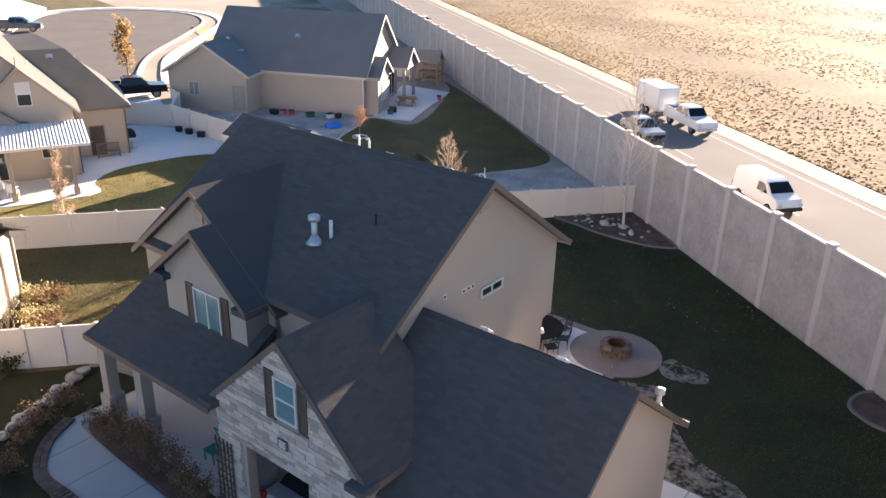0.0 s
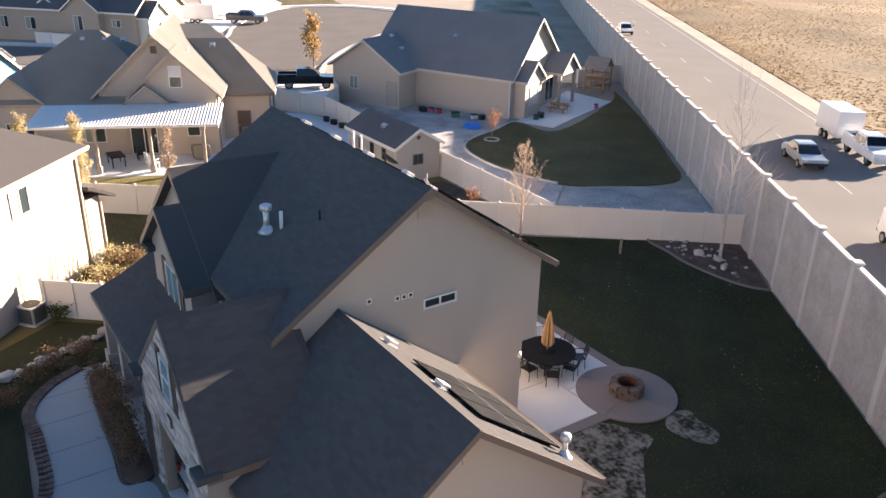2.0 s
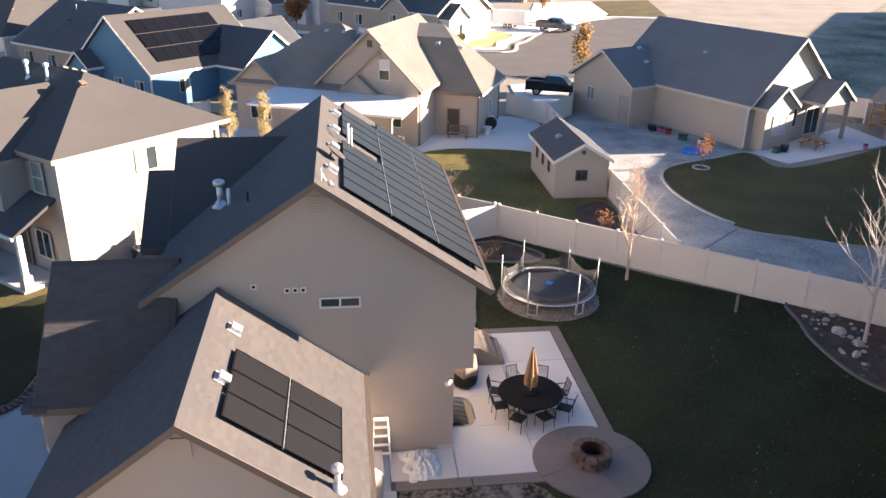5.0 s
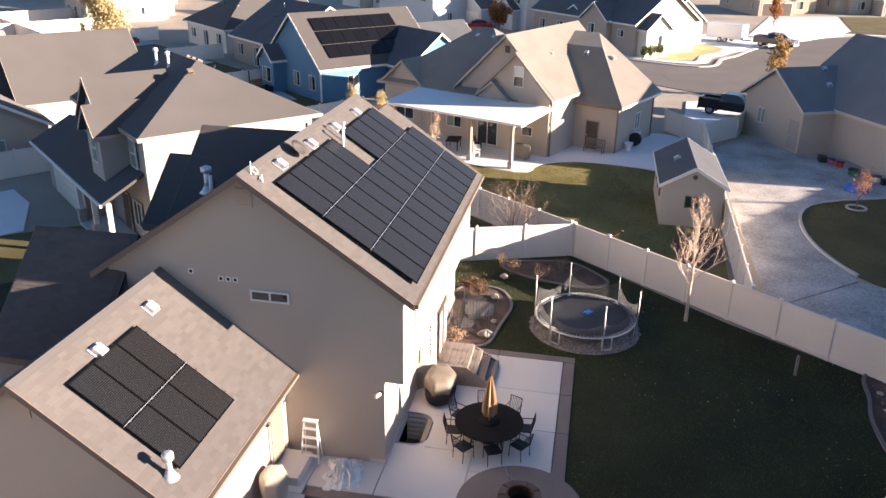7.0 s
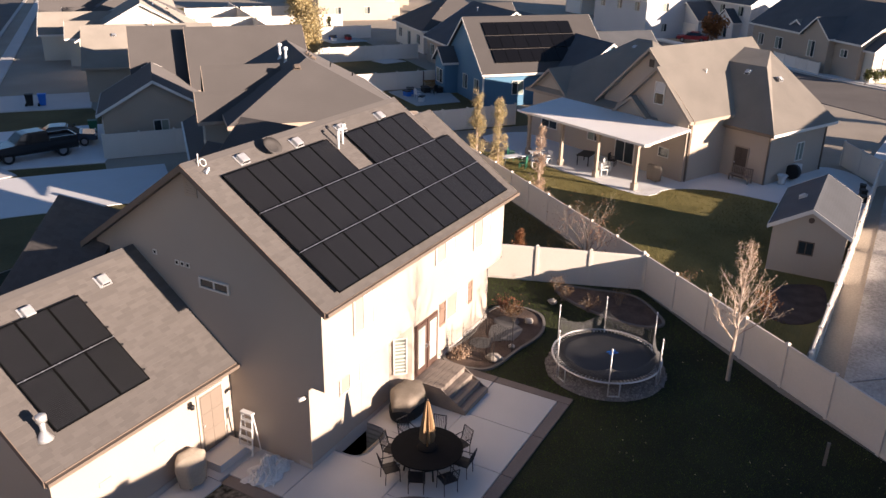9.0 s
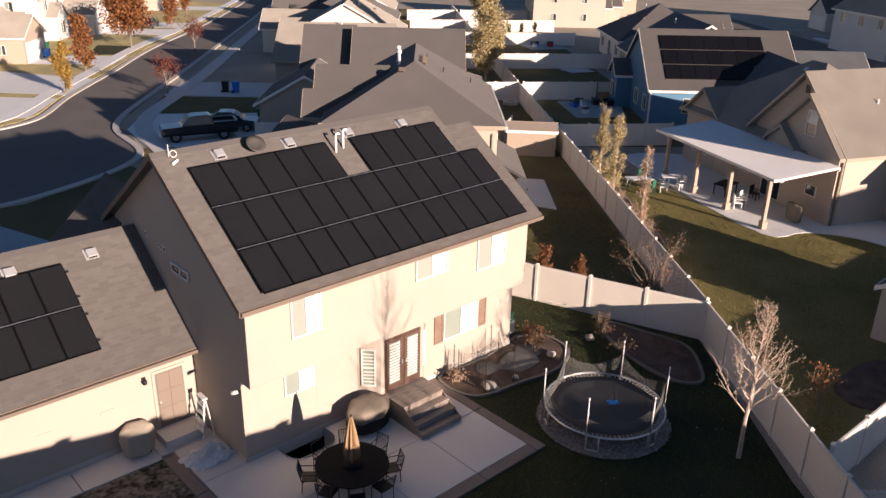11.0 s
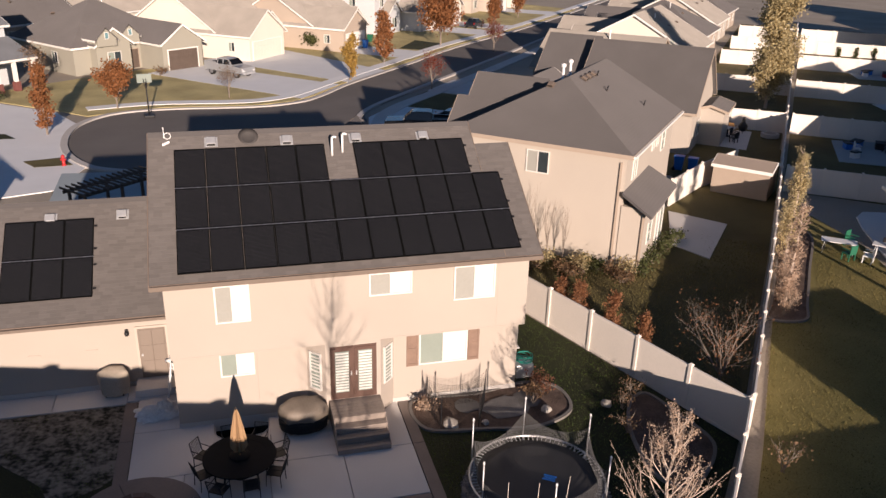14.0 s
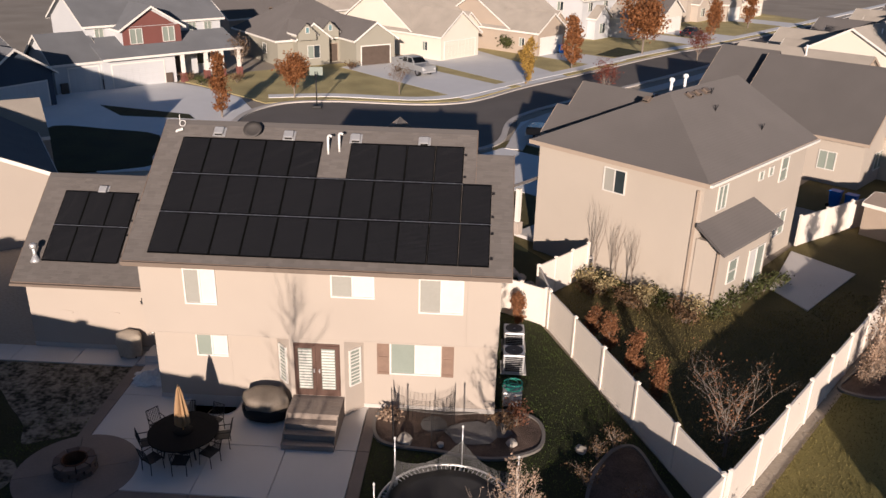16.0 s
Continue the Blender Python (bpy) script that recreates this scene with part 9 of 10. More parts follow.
for x, y in ((-0.15, 0.85), (0.8, 0.85), (1.75, 0.85), (-0.15, -1.25), (1.75, -1.25)):
    part("post", box(B(), x - 0.045, x + 0.045, y - 0.045, y + 0.045, 0, 1.65), SHUTTER, st)
part("handrail", box(B(), -0.2, 1.8, 0.82, 0.88, 1.652, 1.70), SHUTTER, st)
for k in range(13):
    part("baluster", box(B(), -0.02 + 0.14 * k, 0.01 + 0.14 * k, 0.835, 0.865, 0.742, 1.65), SHUTTER, st)
for x, y, rot, mat, lab in ((43.0, 32.3, 30, BLACK_METAL, "dark metal patio chair"), (42.3, 31.2, 200, BLACK_METAL, "dark metal patio chair"), (44.1, 34.2, 120, WOOD_ORANGE, "brown wooden patio chair"), (43.3, 34.7, 80, BLACK_METAL, "dark metal patio chair"),
                            (50.4, 26.6, 60, PLASTIC_WHITE, "white plastic chair on the blue house's patio"), (52.9, 26.2, 170, BLACK_METAL, "dark chair on the blue house's patio")):
    plain_chair(x, y, rot, mat, lab, "back yard chairs")
ot = thing("patio_table", "round brown patio table with a pale top", "table", pose(43.0, 33.2, -0.03))
part("tabletop", lathe(B(), [(0.0, 0.71), (0.58, 0.71), (0.6, 0.73), (0.58, 0.75), (0.0, 0.75)], 24), CONCRETE, ot)
part("pedestal", tube(B(), (0, 0, 0.02), (0, 0, 0.71), 0.06), BLACK_METAL, ot)
part("foot", lathe(B(), [(0.0, 0.05), (0.3, 0.04), (0.32, 0.0)], 20), BLACK_METAL, ot)
fp = thing("fire_pit", "round stone-edged fire pit in the back yard", "fire pit", pose(46.6, 32.4, -0.05))
part("ring", ring(B(), 0.5, 0.75, 0, 0.32, 24), CONCRETE_KERB, fp)
lt = thing("chiminea", "black cast-iron chiminea on the patio", "chiminea", pose(45.0, 34.0, -0.03))
part("bowl", lathe(B(), [(0.1, 0.12), (0.32, 0.25), (0.4, 0.5), (0.34, 0.75), (0.16, 0.95), (0.12, 1.3), (0.17, 1.33)], 18), BLACK_METAL, lt)
for k in range(3):
    part("leg", tube(B(), (0.3 * math.cos(2.1 * k), 0.3 * math.sin(2.1 * k), 0), (0.18 * math.cos(2.1 * k), 0.18 * math.sin(2.1 * k), 0.25), 0.02), BLACK_METAL, lt)
for x, y, rot, w, mat, lab in ((51.8, 28.3, 30, 1.2, PLASTIC_BLUE, "blue plastic play tub on the patio"), (50.6, 27.9, 70, 0.8, PLASTIC_BLUE, "blue plastic toy on the patio"), (49.2, 25.4, 10, 0.7, PLASTIC_WHITE, "white plastic tub on the patio"),
                               (53.3, 27.4, 50, 1.1, PLASTIC_BLACK, "dark storage tub by the deck"), (54.0, 26.3, 50, 1.0, PLASTIC_BLACK, "dark storage tub by the deck"), (78.4, 57.6, 20, 1.3, PLASTIC_BLUE, "blue plastic toy in the shaded yard"),
                               (79.4, 55.6, 60, 1.0, PLASTIC_RED, "red plastic toy in the shaded yard"), (77.3, 56.6, 60, 0.9, PLASTIC_WHITE, "white plastic toy in the shaded yard"), (80.3, 56.4, 0, 0.8, PLASTIC_BLACK, "dark tub in the shaded yard")):
    toy_box(x, y, rot, w, w * 0.6, 0.55, mat, lab, "tub" if "tub" in lab else "toy", "yard_tub" if "tub" in lab else "yard_toy")
for i, (x, y, h) in enumerate(((77.2, 61.7, 2.9), (79.7, 61.5, 2.6), (81.8, 60.8, 2.7))):
    column_tree(x, y, h, 0.55, "small dark green conifer against the white fence", 140 + i, LEAF_GREEN, 1800, 0.06, BARK, "small conifers")
fence([at_row(10.7, -0.4), at_row(15.6, -1.4), at_row(20.5, -3.0)], FL)
fence([at_row(17.0, 16.8), at_row(17.6, 9.6)], FL)
# the house on the other side
hw = thing("house", "tan stucco house with a grey shingled gable roof", "house", pose(-11.1, 14.2, -0.08, 0, 0, 34))
# Added taller block, mostly unseen, placed to throw shade over the court.
gable_block(hw, -18.0, -6.4, 2.5, 16.0, -0.2, 6.9, 0.5, "y", STUCCO, SHINGLE_GREY, TRIM, 0.4, 0.3)
gable_block(hw, -11.4, 0, 0, 13.0, -0.2, 3.9, 0.5, "y", STUCCO, SHINGLE_GREY, TRIM, 0.4, 0.3)
gable_block(hw, -4.5, 1.0, 9.2, 14.5, -0.2, 3.7, 0.6, "x", STUCCO, SHINGLE_TAN, TRIM, 0.35, 0.3, 0.0)
window(hw, -7.5, 0.0, 1.2, 0, -1, 1.6, 1.3, "v", (GLASS, GLASS_SCREEN))
# across the street
ha = thing("house", "two-storey white and red sided house with a dark roof", "house", pose(-25.0, 52.5, -0.08, 0, 0, 46))
gable_block(ha, -1.0, 13.5, 3.5, 13.0, -0.2, 5.9, 0.55, "x", SIDING_WHITE, SHINGLE_GREY, TRIM, 0.4, 0.4)
gable_block(ha, 1.8, 8.0, 1.6, 8.0, 2.9, 5.6, 0.62, "y", SIDING_WHITE, SHINGLE_GREY, TRIM, 0.4, 0.4, 0.0)
part("red_cladding", box(B(), 1.84, 7.96, 1.56, 1.598, 3.6, 5.55), SIDING_RED, ha)
part("red_cladding", prism(B(), [(2.4, 5.6), (7.4, 5.6), (4.9, 7.1)], 1.56, 1.598, Matrix(((1, 0, 0, 0), (0, 0, 1, 0), (0, 1, 0, 0), (0, 0, 0, 1)))), SIDING_RED, ha)
for x in (3.2, 6.6):
    window(ha, x, 1.56, 3.9, 0, -1, 1.3, 1.5, "v", (GLASS_SCREEN, GLASS_SCREEN), depth=0.09)
for x in (0.3, 10.2, 12.0):
    window(ha, x, 3.5, 4.2, 0, -1, 0.9, 1.2, "v", (GLASS_SCREEN, GLASS_SCREEN))
gable_block(ha, -5.4, -1.0, 0.6, 7.6, -0.2, 3.0, 0.62, "x", SIDING_WHITE, SHINGLE_GREY, TRIM, 0.35, 0.35)
bm = B()
vs = [bm.verts.new(p) for p in ((-1.2, -0.6, 3.0), (13.8, -0.6, 3.0), (13.8, 3.6, 4.6), (-1.2, 3.6, 4.6), (-1.2, -0.6, 2.85), (13.8, -0.6, 2.85), (13.8, 3.6, 4.45), (-1.2, 3.6, 4.45))]
for f in ((0, 1, 2, 3), (4, 5, 6, 7), (0, 1, 5, 4), (1, 2, 6, 5), (2, 3, 7, 6), (3, 0, 4, 7)):
    bm.faces.new([vs[i] for i in f])
bmesh.ops.recalc_face_normals(bm, faces=bm.faces)
part("porch_roof", bm, SHINGLE_GREY, ha)
part("fascia", box(B(), -1.2, 13.8, -0.64, -0.604, 2.8, 3.02), TRIM, ha)
part("garage_wall", box(B(), -1.0, 6.4, 0.2, 3.6, -0.2, 3.2), SIDING_WHITE, ha)
garage_door(ha, 2.5, 0.2, 0, 0, -1, 5.2, 2.25, SIDING_WHITE)
garage_door(ha, -2.7, 0.6, 0, 0, -1, 2.8, 2.25, SIDING_WHITE)
for x in (-4.7, -0.7, 5.6):
    part("stone_base", box(B(), x - 0.35, x + 0.35, 0.05 if x > 0 else 0.35, 0.598 if x < 0 else 0.198, -0.1, 1.0, bevel=0.03), SHUTTER, ha)
panel_door(ha, 8.2, 3.5, 0.1, 0, -1, 1.0, 2.05, SHUTTER)
window(ha, 11.2, 3.5, 0.9, 0, -1, 1.6, 1.4, "v", (GLASS, GLASS))
for x in (7.0, 9.6, 11.4, 13.4):
    c = part("porch_column", box(B(), x - 0.16, x + 0.16, -0.4, -0.08, 0.9, 2.86), TRIM, ha)
    part("stone_base", box(B(), x - 0.28, x + 0.28, -0.52, 0.04, -0.1, 0.9, bevel=0.03), SIDING_RED, c)
hz = plain_house(-33.6, 41.6, 62, 12, 11, SIDING_SLATE, SHINGLE_GREY, TRIM, "slate blue house with white garage doors in shade", 1, 0.6, 4.0, 5.8, 1, door=SIDING_WHITE)
hb = plain_house(-7.6, 71.8, 38, 13.0, 12.5, STUCCO_OLIVE, SHINGLE, TRIM, "olive-tan house with a dark roof and brown garage door", 1, 0.62, 4.2, 4.4, 1, door=SHUTTER, hip=True)
for x in (-3.6, -0.2):
    gable_block(hb, x - 1.1, x + 1.1, -0.9 if x > -1 else -1.9, 4.0, 3.0, 3.9, 0.95, "y", STUCCO_OLIVE, SHINGLE, TRIM, 0.25, 0.0, 0.2)
    window(hb, x, -0.9 if x > -1 else -1.9, 3.75, 0, -1, 0.5, 0.7, "", (GLASS_TEAL,))
plain_house(6.0, 83.2, 52, 13.5, 13.5, STUCCO_PALE, SHINGLE_TAN, TRIM, "sunlit cream stucco house with pale garage doors", 1, 0.66, 4.8, 6.4, -1, door=STUCCO_PALE)
for i, (wm, rm, lab) in enumerate(((STUCCO_BROWN, SHINGLE_TAN, "sunlit tan house with a gabled porch across the street"), (SIDING_WHITE, SHINGLE_TAN, "white gabled house across the street"),
                                   (STUCCO_PALE, SHINGLE, "cream stucco house across the street"), (STUCCO_CREAM, SHINGLE_TAN, "tan stucco house far along the street"), (STUCCO_PALE, SHINGLE, "pale house far along the street"))):
    p = Vector((18.1, 88.7)) + SU * 17.0 * i
    plain_house(p.x, p.y, 52, 13.0, 12.5, wm, rm, TRIM, lab, 1 + (i % 2), 0.6, 4.5, 5.4, 1 if i % 2 else -1, door=TRIM)
for i in range(7):
    p = Vector((-40, 84)) + SU * 17.5 * i
    plain_house(p.x, p.y, 52 + 180, 13.0, 12.0, (STUCCO_CREAM, STUCCO_BROWN, STUCCO_PALE)[i % 3], (SHINGLE_TAN, SHINGLE)[i % 2], TRIM, "stucco house in the row behind", 1, 0.6, hip=i % 2 == 0)

# round the cul-de-sac
hc = thing("house", "grey-tan house with a steep dark roof and a sunlit garage wing", "house", pose(86.0, -9.9, -0.05, 0, 0, 42.5))
gable_block(hc, 0.6, 21.5, -11.0, 0, -0.2, 4.3, 0.68, "x", STUCCO_BROWN, SHINGLE_GREY, TRIM, 0.45, 0.4)
gable_block(hc, 5.0, 9.8, -5.0, 0.9, -0.2, 4.35, 0.8, "y", STUCCO_BROWN, SHINGLE_GREY, TRIM, 0.35, 0.0, 0.35)
gable_block(hc, -0.9, 4.0, -4.6, -0.6, -0.2, 3.7, 0.8, "x", STUCCO_PALE, SHINGLE_GREY, TRIM, 0.35, 0.35, 0.0)
gable_block(hc, 4.8, 13.0, -17.0, -9.0, -0.2, 3.5, 0.7, "x", STUCCO_PALE, SHINGLE_GREY, TRIM, 0.4, 0.35)
gable_block(hc, 2.2, 8.0, -9.6, -6.4, 3.4, 5.6, 0.9, "x", STUCCO_PALE, SHINGLE_GREY, TRIM, 0.3, 0.3, 0.0)
for x, y, z, w, h in ((7.9, 0.9, 1.6, 1.3, 1.9), (3.2, 0.0, 2.2, 1.2, 0.9), (15.5, 0.0, 1.4, 1.5, 1.5), (19.4, 0.0, 1.4, 1.2, 1.5)):
    window(hc, x, y, z, 0, 1, w, h, "v", (GLASS, GLASS_SCREEN), TRIM)
window(hc, -0.9, -2.6, 1.2, -1, 0, 1.5, 1.5, "v", (GLASS, GLASS_BLIND), TRIM)
window(hc, 2.2, -8.0, 5.2, -1, 0, 0.8, 0.8, "v", (GLASS, GLASS), TRIM)
window(hc, 4.8, -10.6, 1.2, -1, 0, 1.0, 1.2, "v", (GLASS, GLASS_SCREEN), TRIM)
garage_door(hc, 8.9, -17.0, 0.0, 0, -1, 4.8, 2.2, TRIM)
fence([(88.4, -5.4), (95.0, 0.6)], "pale vinyl fence against a grey-tan house", h=1.4)
for k, (x, y) in enumerate(((85.0, -11.6), (84.5, -10.6), (86.6, -12.8))):
    shrub(x, y, 1.5, 0.55, "dark upright shrub by the sunlit house corner", 190 + k, LEAF_GREEN, 500, 0.1, group="corner shrubs")
plain_house(150.5, -39.0, 288.6, 14, 12, STUCCO_BROWN, SHINGLE, TRIM, "tan house with dark garage doors", 1, 0.6, 4.5, 6.4, -1, door=SHUTTER)
plain_house(155.5, -56.0, 288.6, 13, 12, STUCCO_CREAM, SHINGLE_TAN, TRIM, "tan stucco house with dark garage doors", 1, 0.6, 4.5, 6.0, 1, door=SHUTTER)
plain_house(110.0, 26.0, 235, 13, 12, SIDING_WHITE, SHINGLE_TAN, TRIM, "white two-storey house beyond the back yards", 2, 0.6)
plain_house(131.0, -10.0, 300, 13, 12, STUCCO_CREAM, SHINGLE, TRIM, "stucco house on the side street", 1, 0.6, 4.0)

# street furniture, cars, trees
vehicle("pickup", 3.0, 66.4, 314, CAR_SILVER, "silver crew-cab pickup parked on a driveway", z=-0.04)
vehicle("pickup", 54.8, -17.5, 245, CAR_BLACK, "black pickup parked beside the tan house", z=-0.04)
vehicle("pickup", 101.2, -29.3, 237, CAR_BLUE, "slate blue pickup parked by the cul-de-sac", z=-0.04)
box_trailer(105.2, -23.2, 237, "white box trailer hitched to a pickup in a driveway", l=5.4)
vehicle("pickup", 17.6, 38.4, -18 + 180, CAR_BLACK, "glossy black pickup parked on a shaded driveway", z=-0.04)
vehicle("car", 21.0, 39.6, -38, CAR_BLUE, "dark blue car on a shaded driveway", z=-0.04)
vehicle("car", 108.5, 14.0, 100, CAR_RED, "red car beside a white house", z=-0.1)
vehicle("car", 42.5, 104.5, 52, CAR_BLACK, "dark car far along the street", z=-0.06)
hoop = thing("basketball_hoop", "portable basketball hoop by the kerb", "basketball hoop", pose(-4.1, 47.6, -0.07, 0, 0, 190))
part("base", box(B(), -0.4, 0.4, -0.6, 0.5, 0, 0.2, bevel=0.05), PLASTIC_BLACK, hoop)
part("pole", tube(B(), (0, 0.2, 0.1), (0, 0.0, 3.0), 0.06, 0.06, 10), BLACK_METAL, hoop)
bm = B()
for x in (-0.1, 0.1):
    tube(bm, (x, 0.0, 2.6), (x, -0.9, 3.1), 0.03, 0.03, 6)
part("arm", bm, BLACK_METAL, hoop)
bb = part("backboard", box(B(), -0.6, 0.6, -0.98, -0.93, 2.75, 3.5), GLASS_SCREEN, hoop)
bm = B()
for q in ((-0.3, 0.3, 3.3, 3.34), (-0.3, 0.3, 2.9, 2.94), (-0.3, -0.26, 2.94, 3.3), (0.26, 0.3, 2.94, 3.3)):
    box(bm, q[0], q[1], -0.99, -0.981, q[2], q[3])
part("target_square", bm, PLASTIC_BLACK, bb)
bm = ring(B(), 0.21, 0.24, 2.86, 2.89, 20, c=(0, -1.24))
part("hoop_ring", bm, WOOD_ORANGE, hoop)


def bin_(x, y, rot, mat, label):
    b = thing("wheelie_bin", label, "bin", pose(x, y, -0.05, 0, 0, rot), "wheelie bins")
    bm = B()
    vs = [bm.verts.new(p) for p in ((-0.22, -0.25, 0.05), (0.22, -0.25, 0.05), (0.22, 0.25, 0.05), (-0.22, 0.25, 0.05), (-0.3, -0.34, 1.0), (0.3, -0.34, 1.0), (0.3, 0.32, 1.0), (-0.3, 0.32, 1.0))]
    for f in ((0, 1, 2, 3), (4, 5, 6, 7), (0, 1, 5, 4), (1, 2, 6, 5), (2, 3, 7, 6), (3, 0, 4, 7)):
        bm.faces.new([vs[i] for i in f])
    bmesh.ops.recalc_face_normals(bm, faces=bm.faces)
    part("tub", bm, mat, b)
    part("lid", box(B(), -0.32, 0.32, -0.36, 0.36, 1.0, 1.08, bevel=0.03), mat, b)
    for x0 in (-0.27, 0.27):
        part("wheel", tube(B(), (x0 - 0.03, 0.3, 0.12), (x0 + 0.03, 0.3, 0.12), 0.12, 0.12, 12), TYRE, b)


for x, y, mat, lab in ((24.4, 40.6, PLASTIC_GREEN, "green wheelie bin beside a garage"), (28.6, 52.6, PLASTIC_BLUE, "blue wheelie bin by a garage"), (27.9, 53.4, PLASTIC_BLACK, "dark wheelie bin by a garage"),
                       (33.6, 25.0, PLASTIC_BLUE, "blue wheelie bin in the side yard"), (34.3, 24.3, PLASTIC_BLUE, "blue wheelie bin in the side yard"), (21.0, 84.2, PLASTIC_BLUE, "blue wheelie bin across the street"), (22.6, 89.6, PLASTIC_GREEN, "green wheelie bin across the street")):
    bin_(x, y, 50, mat, lab)
sh2 = thing("storage_shed", "low tan plastic storage shed behind the fence", "shed", pose(33.2, 20.2, -0.1, 0, 0, -47))
gable_block(sh2, 0, 3.6, 0, 2.6, 0, 2.0, 0.25, "x", TRIM_TAN, TRIM_TAN, TRIM, 0.12, 0.12, thick=0.08)
column_tree(-11.3, 42.6, 5.8, 0.95, "narrow tree with rust-red leaves by the street", 140, LEAF_ORANGE, 3000, 0.11, BARK)
tree(-7.0, 51.2, 4.2, "round young tree with rust-red leaves", 141, LEAF_ORANGE, 1500, 0.1, BARK, 0.5, 2, 0.5, 0.2)
tree(2.7, 54.6, 3.6, "small bare round-headed tree on the verge", 142, LEAF_DRY, 200, 0.05, BARK, 0.5, 3, 0.5, 0.3)
tree(-15.5, 62.0, 4.6, "bare pale tree beside the garage", 143, LEAF_DRY, 260, 0.07, BARK_PALE, 0.45, 3, 0.7)
column_tree(15.6, 62.0, 4.9, 1.1, "round-topped tree with golden leaves by the kerb", 144, LEAF_GOLD, 2600, 0.12, BARK)
tree(23.0, 55.8, 4.2, "bare spreading reddish tree in a shaded lawn", 145, LEAF_RED, 420, 0.07, BARK, 0.6, 3, 0.5, 0.3)
column_tree(21.3, 72.6, 6.0, 1.3, "orange autumn tree by the street", 146, LEAF_ORANGE, 2800, 0.15, BARK)
tree(31.8, 85.6, 7.6, "large golden autumn tree by the street", 147, LEAF_ORANGE, 2600, 0.17, BARK, 0.5, 3, 0.6, 0.2, leafspread=0.5)
column_tree(45.0, 102.4, 6.0, 1.5, "orange autumn tree far along the street", 148, LEAF_ORANGE, 2200, 0.16, BARK)
column_tree(55.0, 118.0, 6.0, 1.5, "orange autumn tree far along the street", 149, LEAF_ORANGE, 2200, 0.16, BARK)
tree(37.6, 79.6, 4.6, "bare reddish street tree", 150, LEAF_RED, 420, 0.08, BARK, 0.55, 3, 0.5, 0.3)
column_tree(53.4, 42.6, 12.5, 2.1, "tall pale golden poplar rising over the fences", 151, LEAF_STRAW, 26000, 0.11, BARK_PALE, taper=0.35)
column_tree(64.4, -22.8, 5.6, 1.35, "golden autumn tree by the cul-de-sac", 152, LEAF_AMBER, 1700, 0.12, BARK)
column_tree(128.1, -33.7, 5.0, 1.3, "orange autumn tree before the garages", 154, LEAF_ORANGE, 1600, 0.15, BARK)
tree(100.0, 9.5, 5.0, "russet autumn tree behind a fence", 155, LEAF_ORANGE, 900, 0.14, BARK, 0.5, 2, 0.5)
shrub(14.2, 84.0, 2.0, 1.3, "round yellow-green shrub by a garage", 156, LEAF_GREEN, 1200, 0.14)
for i, (x, y) in enumerate(((-14.5, 57.5), (-9.5, 64.5), (-4.2, 67.0), (-17.5, 55.5), (-19.6, 57.6))):
    shrub(x, y, 0.8, 0.7, "low shrub in a front bed", 160 + i, LEAF_GREEN if i % 2 else LEAF_DRY, 300, 0.08)
fp = thing("garden_fire_table", "round dark patio set in a back yard", "table", pose(*at_row(21, -7.2), -0.05))
part("tabletop", lathe(B(), [(0.9, 0.68), (0.9, 0.74), (0.1, 0.74)], 20), BLACK_METAL, fp)
for k in range(4):
    part("leg", box(B(), 0.5 * math.cos(k * 1.57) - 0.03, 0.5 * math.cos(k * 1.57) + 0.03, 0.5 * math.sin(k * 1.57) - 0.03, 0.5 * math.sin(k * 1.57) + 0.03, 0, 0.68), BLACK_METAL, fp)

fence([(41.9, -41.6), (42.2, -48.6)], FL)

# ---- grass blades ----


def inside(xs, ys, poly):
    """Which of the points lie in the polygon."""
    hit = np.zeros(len(xs), bool)
    for (x0, y0), (x1, y1) in zip(poly, poly[1:] + poly[:1]):
        if y0 != y1:
            cross = (y0 > ys) != (y1 > ys)
            hit ^= cross & (xs < (x1 - x0) * (ys - y0) / (y1 - y0) + x0)
    return hit


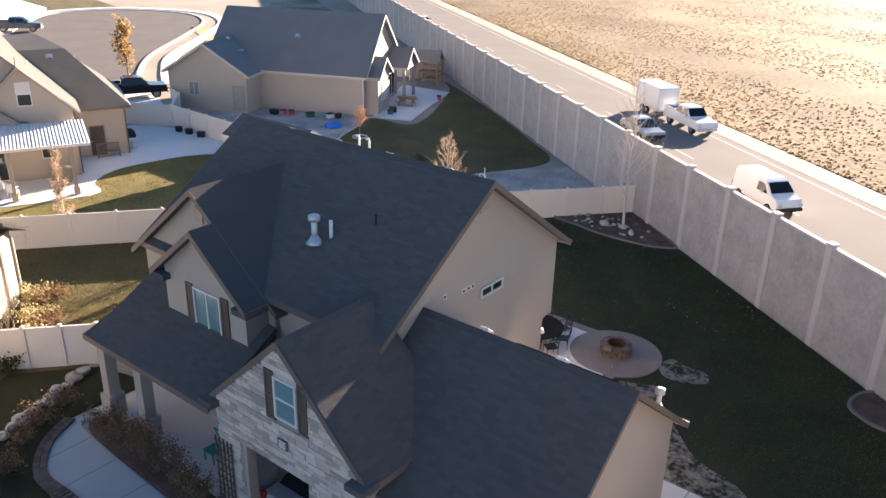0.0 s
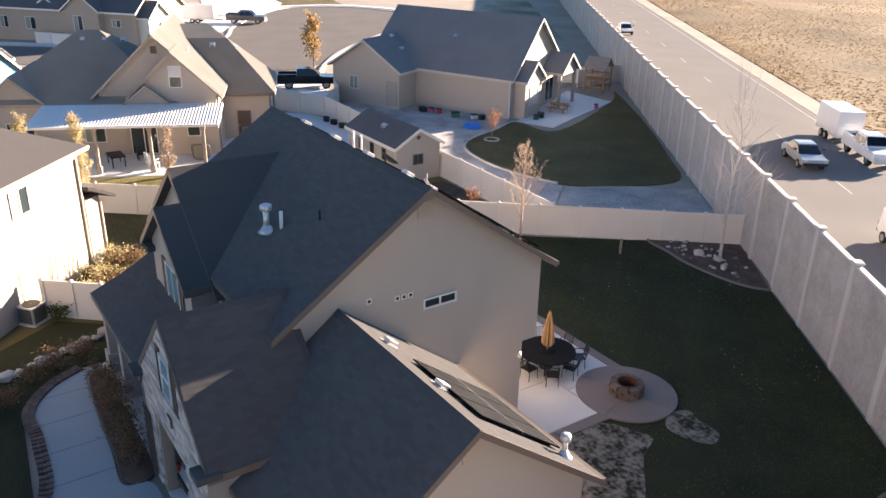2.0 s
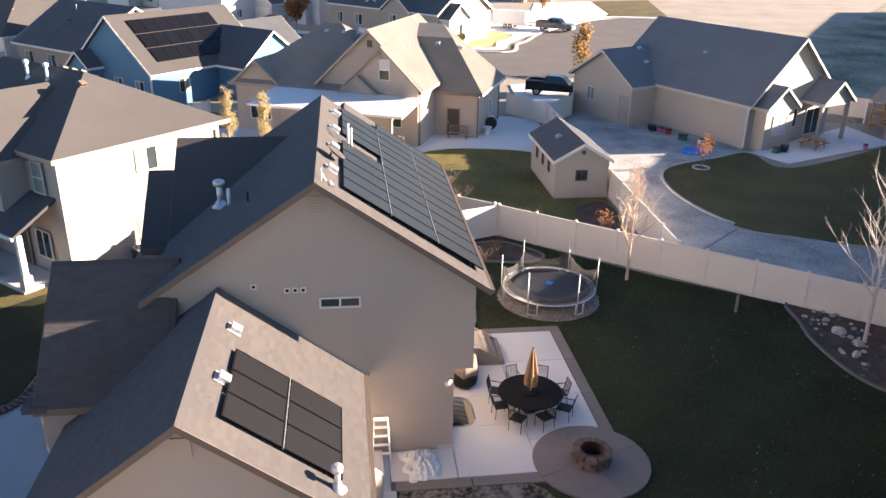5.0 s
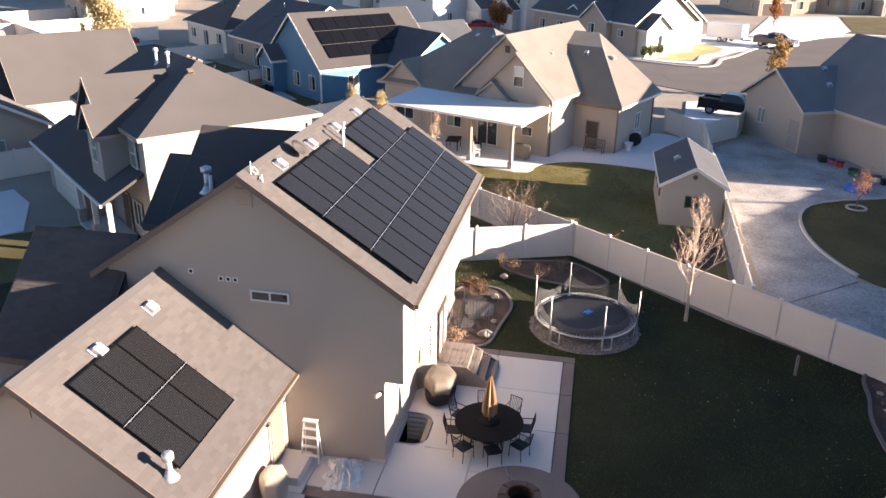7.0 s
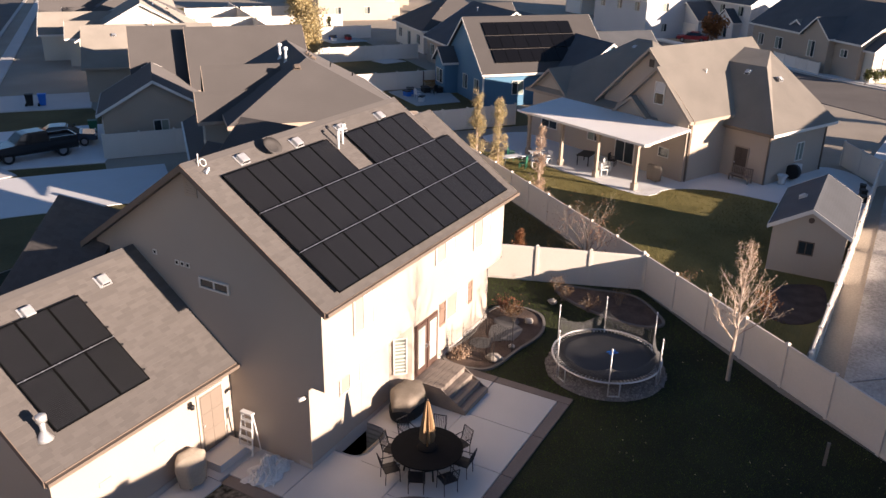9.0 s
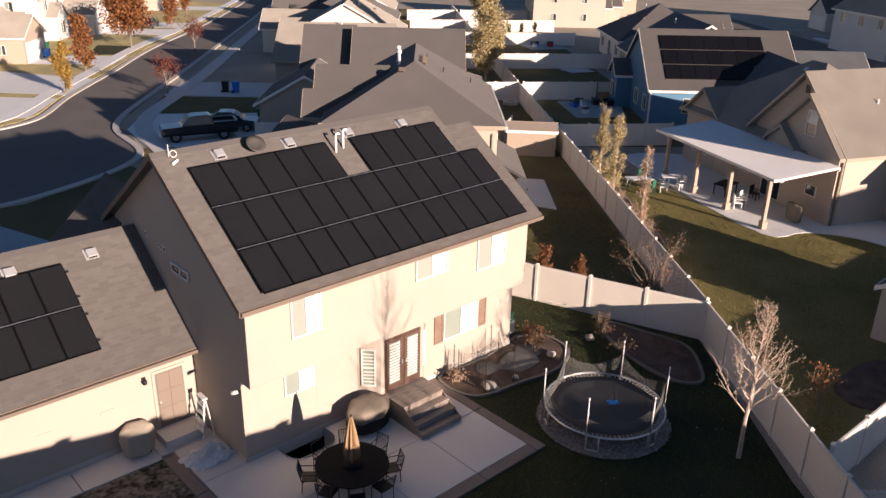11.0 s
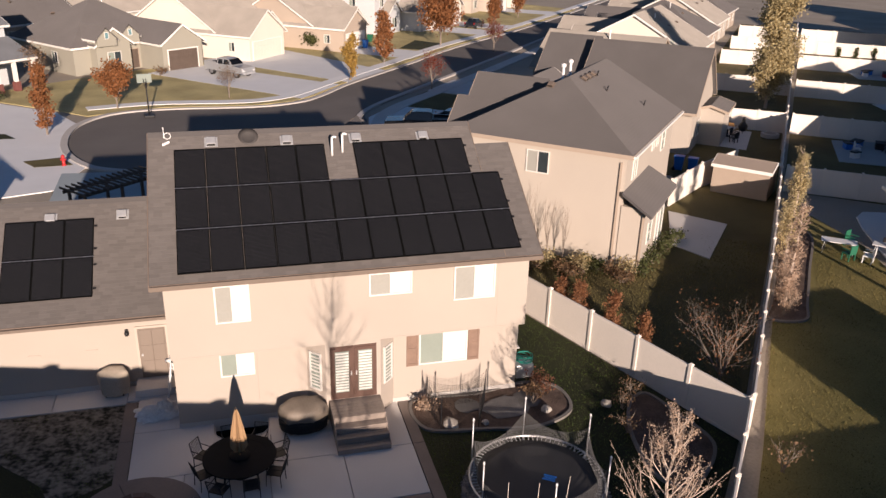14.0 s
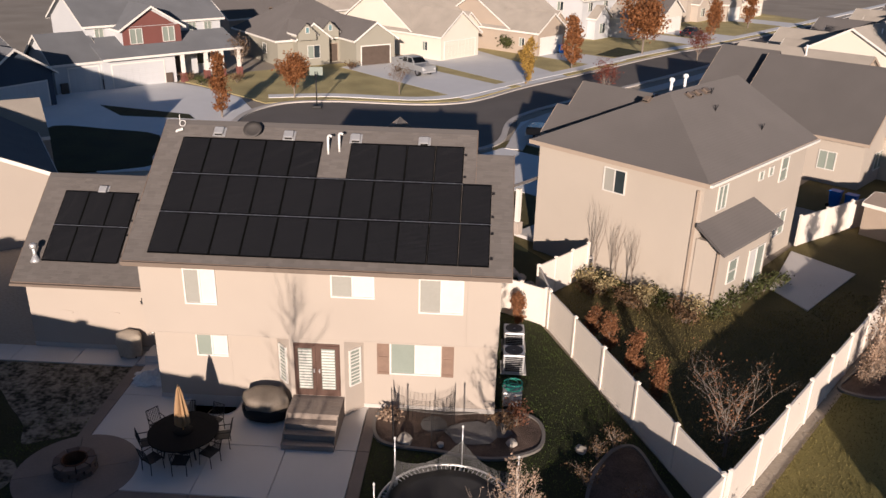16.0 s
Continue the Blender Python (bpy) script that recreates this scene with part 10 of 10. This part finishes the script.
def grass(poly, n, h, w, z, mat, label, seed, holes=(), rings=(), thin=()):
    """Single bent blades strewn over a lawn. holes: bare polygons; rings: bare circles; thin: polygons where little grows."""
    rng = np.random.default_rng(seed)
    px, py = [p[0] for p in poly], [p[1] for p in poly]
    xs, ys = rng.uniform(min(px), max(px), n), rng.uniform(min(py), max(py), n)
    ok = inside(xs, ys, poly)
    for q in holes:
        ok &= ~inside(xs, ys, q)
    for cx, cy, r in rings:
        ok &= (xs - cx) ** 2 + (ys - cy) ** 2 > r * r
    patch = np.sin(xs * 1.9 + 2.2 * np.sin(ys * 1.3)) * np.sin(ys * 1.7 + 1.6 * np.sin(xs * 1.1))
    for q in thin:
        ok &= ~(inside(xs, ys, q) & (patch + rng.uniform(-0.5, 0.5, n) < 0.35))
    ok &= rng.uniform(-0.9, 1.3, n) < patch + 0.9
    xs, ys = xs[ok], ys[ok]
    k = len(xs)
    a, hh = rng.uniform(0, 2 * math.pi, k), h * rng.uniform(0.5, 1.4, k)
    lean = rng.uniform(0, 2 * math.pi, k)
    v = np.empty((k, 3, 3))
    v[:, 0] = np.stack([xs - w * np.cos(a), ys - w * np.sin(a), np.full(k, z)], 1)
    v[:, 1] = np.stack([xs + w * np.cos(a), ys + w * np.sin(a), np.full(k, z)], 1)
    v[:, 2] = np.stack([xs + 0.5 * hh * np.cos(lean), ys + 0.5 * hh * np.sin(lean), z + hh], 1)
    me = bpy.data.meshes.new("grass")
    me.from_pydata(v.reshape(-1, 3).tolist(), [], np.arange(3 * k).reshape(-1, 3).tolist())
    me.materials.append(mat)
    tagged(new("grass", me), label, "grass", kind="stuff")


BED_1 = [(8.15, -0.1), (8.2, -1.9), (10.2, -2.35), (12.1, -2.6), (13.6, -1.9), (13.7, -0.4), (12.6, 0.2), (10.5, -0.15)]
BED_2 = [(16.1, -1.6), (15.4, -2.7), (14.9, -4.1), (14.7, -6.0), (15.4, -6.9), (16.4, -6.5), (17.7, -4.9), (17.4, -3.0), (17.0, -1.5)]
BED_3 = [(9.3, -16.8), (7.2, -16.0), (5.6, -15.7), (3.2, -15.8), (1.6, -16.5), (5.2, -20.2), (6.1, -20.8)]
PAVED = [(-2.0, 3.2), (-2.0, -5.65), (8.02, -5.65), (8.02, -0.2), (12.15, 0.3), (12.15, 3.2)]
BARE = [(-9.8, 2.0), (-1.9, 2.0), (-1.9, -2.4), (-3.0, -6.0), (-5.2, -5.2), (-6.0, -1.2), (-9.6, 0.6)]
grass([(-1.5, 2.0), (7.9, -0.6), (12.2, 0.6), (12.2, 8.6), (14.2, 7.0), (18.5, -4.9), (12.5, -11.8), wall_at(5.6, -0.3), wall_at(-21, -0.3), (-17, 2.0)], 190000, 0.055, 0.012, LZ - 0.005, GRASS_DARK,
      "short dark green grass of the back lawn", 1, (PAVED, BED_1, BED_2, BED_3), ((*FIRE, 1.9), (*TC, 2.35), (-11, -7.2, 1.5)), (BARE,))
grass([(19.3, -5.3), (13.8, -12.2), (18.4, -11.4), (20.7, -10.1), (23.6, -11.0), (34.2, -13.0), (35.4, -9.8), (36.2, -5.0), (34.6, -0.9), (32.6, 0.6), (35.4, 8.6), (34.2, 11.0), (29.4, 4.8), (27.0, 2.2), (25.2, 2.6)], 70000, 0.07, 0.018, -0.07, GRASS_OLIVE,
      "sunlit olive grass behind the house with the patio cover", 2)
grass([(14.9, 6.4), (18.9, -4.0), (29.4, 9.2), (31.0, 11.0), (28.0, 13.0), (26.6, 9.7), (22.2, 9.4), (21.3, 9.4), (16.2, 12.6)], 45000, 0.07, 0.018, -0.075, GRASS_OLIVE, "rough olive grass of the side yard next door", 3)
grass(list(lawn2), 42000, 0.06, 0.02, -0.06, GRASS_OLIVE, "thin olive and brown grass behind the grey-roofed house", 4)

# ---- stone facing of the garage gable, laid course by course ----
rnd = random.Random(44)
shapes = []
for w in (0.28, 0.38, 0.5, 0.62):
    for h in (0.11, 0.16):
        me = bpy.data.meshes.new("stone")
        bm = box(B(), -w / 2 + 0.003, w / 2 - 0.003, -0.03, 0.05, 0.003, h - 0.003, bevel=0.008)
        bm.to_mesh(me)
        bm.free()
        me.materials.append(STONE)
        shapes.append((w, h, me))
z = 0.0
count = 0
while z < 6.4:
    h = rnd.choice((0.12, 0.15, 0.18))
    base = 0.11 if h < 0.14 else 0.16
    half = 2.8 if z < 3.7 else max(0.0, (6.53 - z - h) / 0.93 + 0.02)
    x = 0.91 - half
    while x < 0.91 + half - 0.1:
        w, hh, me = rnd.choice([s for s in shapes if s[1] == 0.16])
        w = min(w, 0.91 + half - x)
        xm = x + w / 2
        blocked = (-0.1 < xm < 2.75 and z < 2.7) or (STONE_X - 0.46 < xm < STONE_X + 0.46 and 4.2 < z + 0.1 < 5.65)
        if not blocked:
            full = min(shapes, key=lambda s: abs(s[0] - w) + 10 * (s[1] != 0.16))
            m = pose(xm, 11.6, z) @ Matrix.Diagonal((w / full[0], 1 + 0.4 * rnd.random(), h / 0.16, 1))
            o = shared("stone", full[2], m, house)
            count += 1
        x += w
    z += h
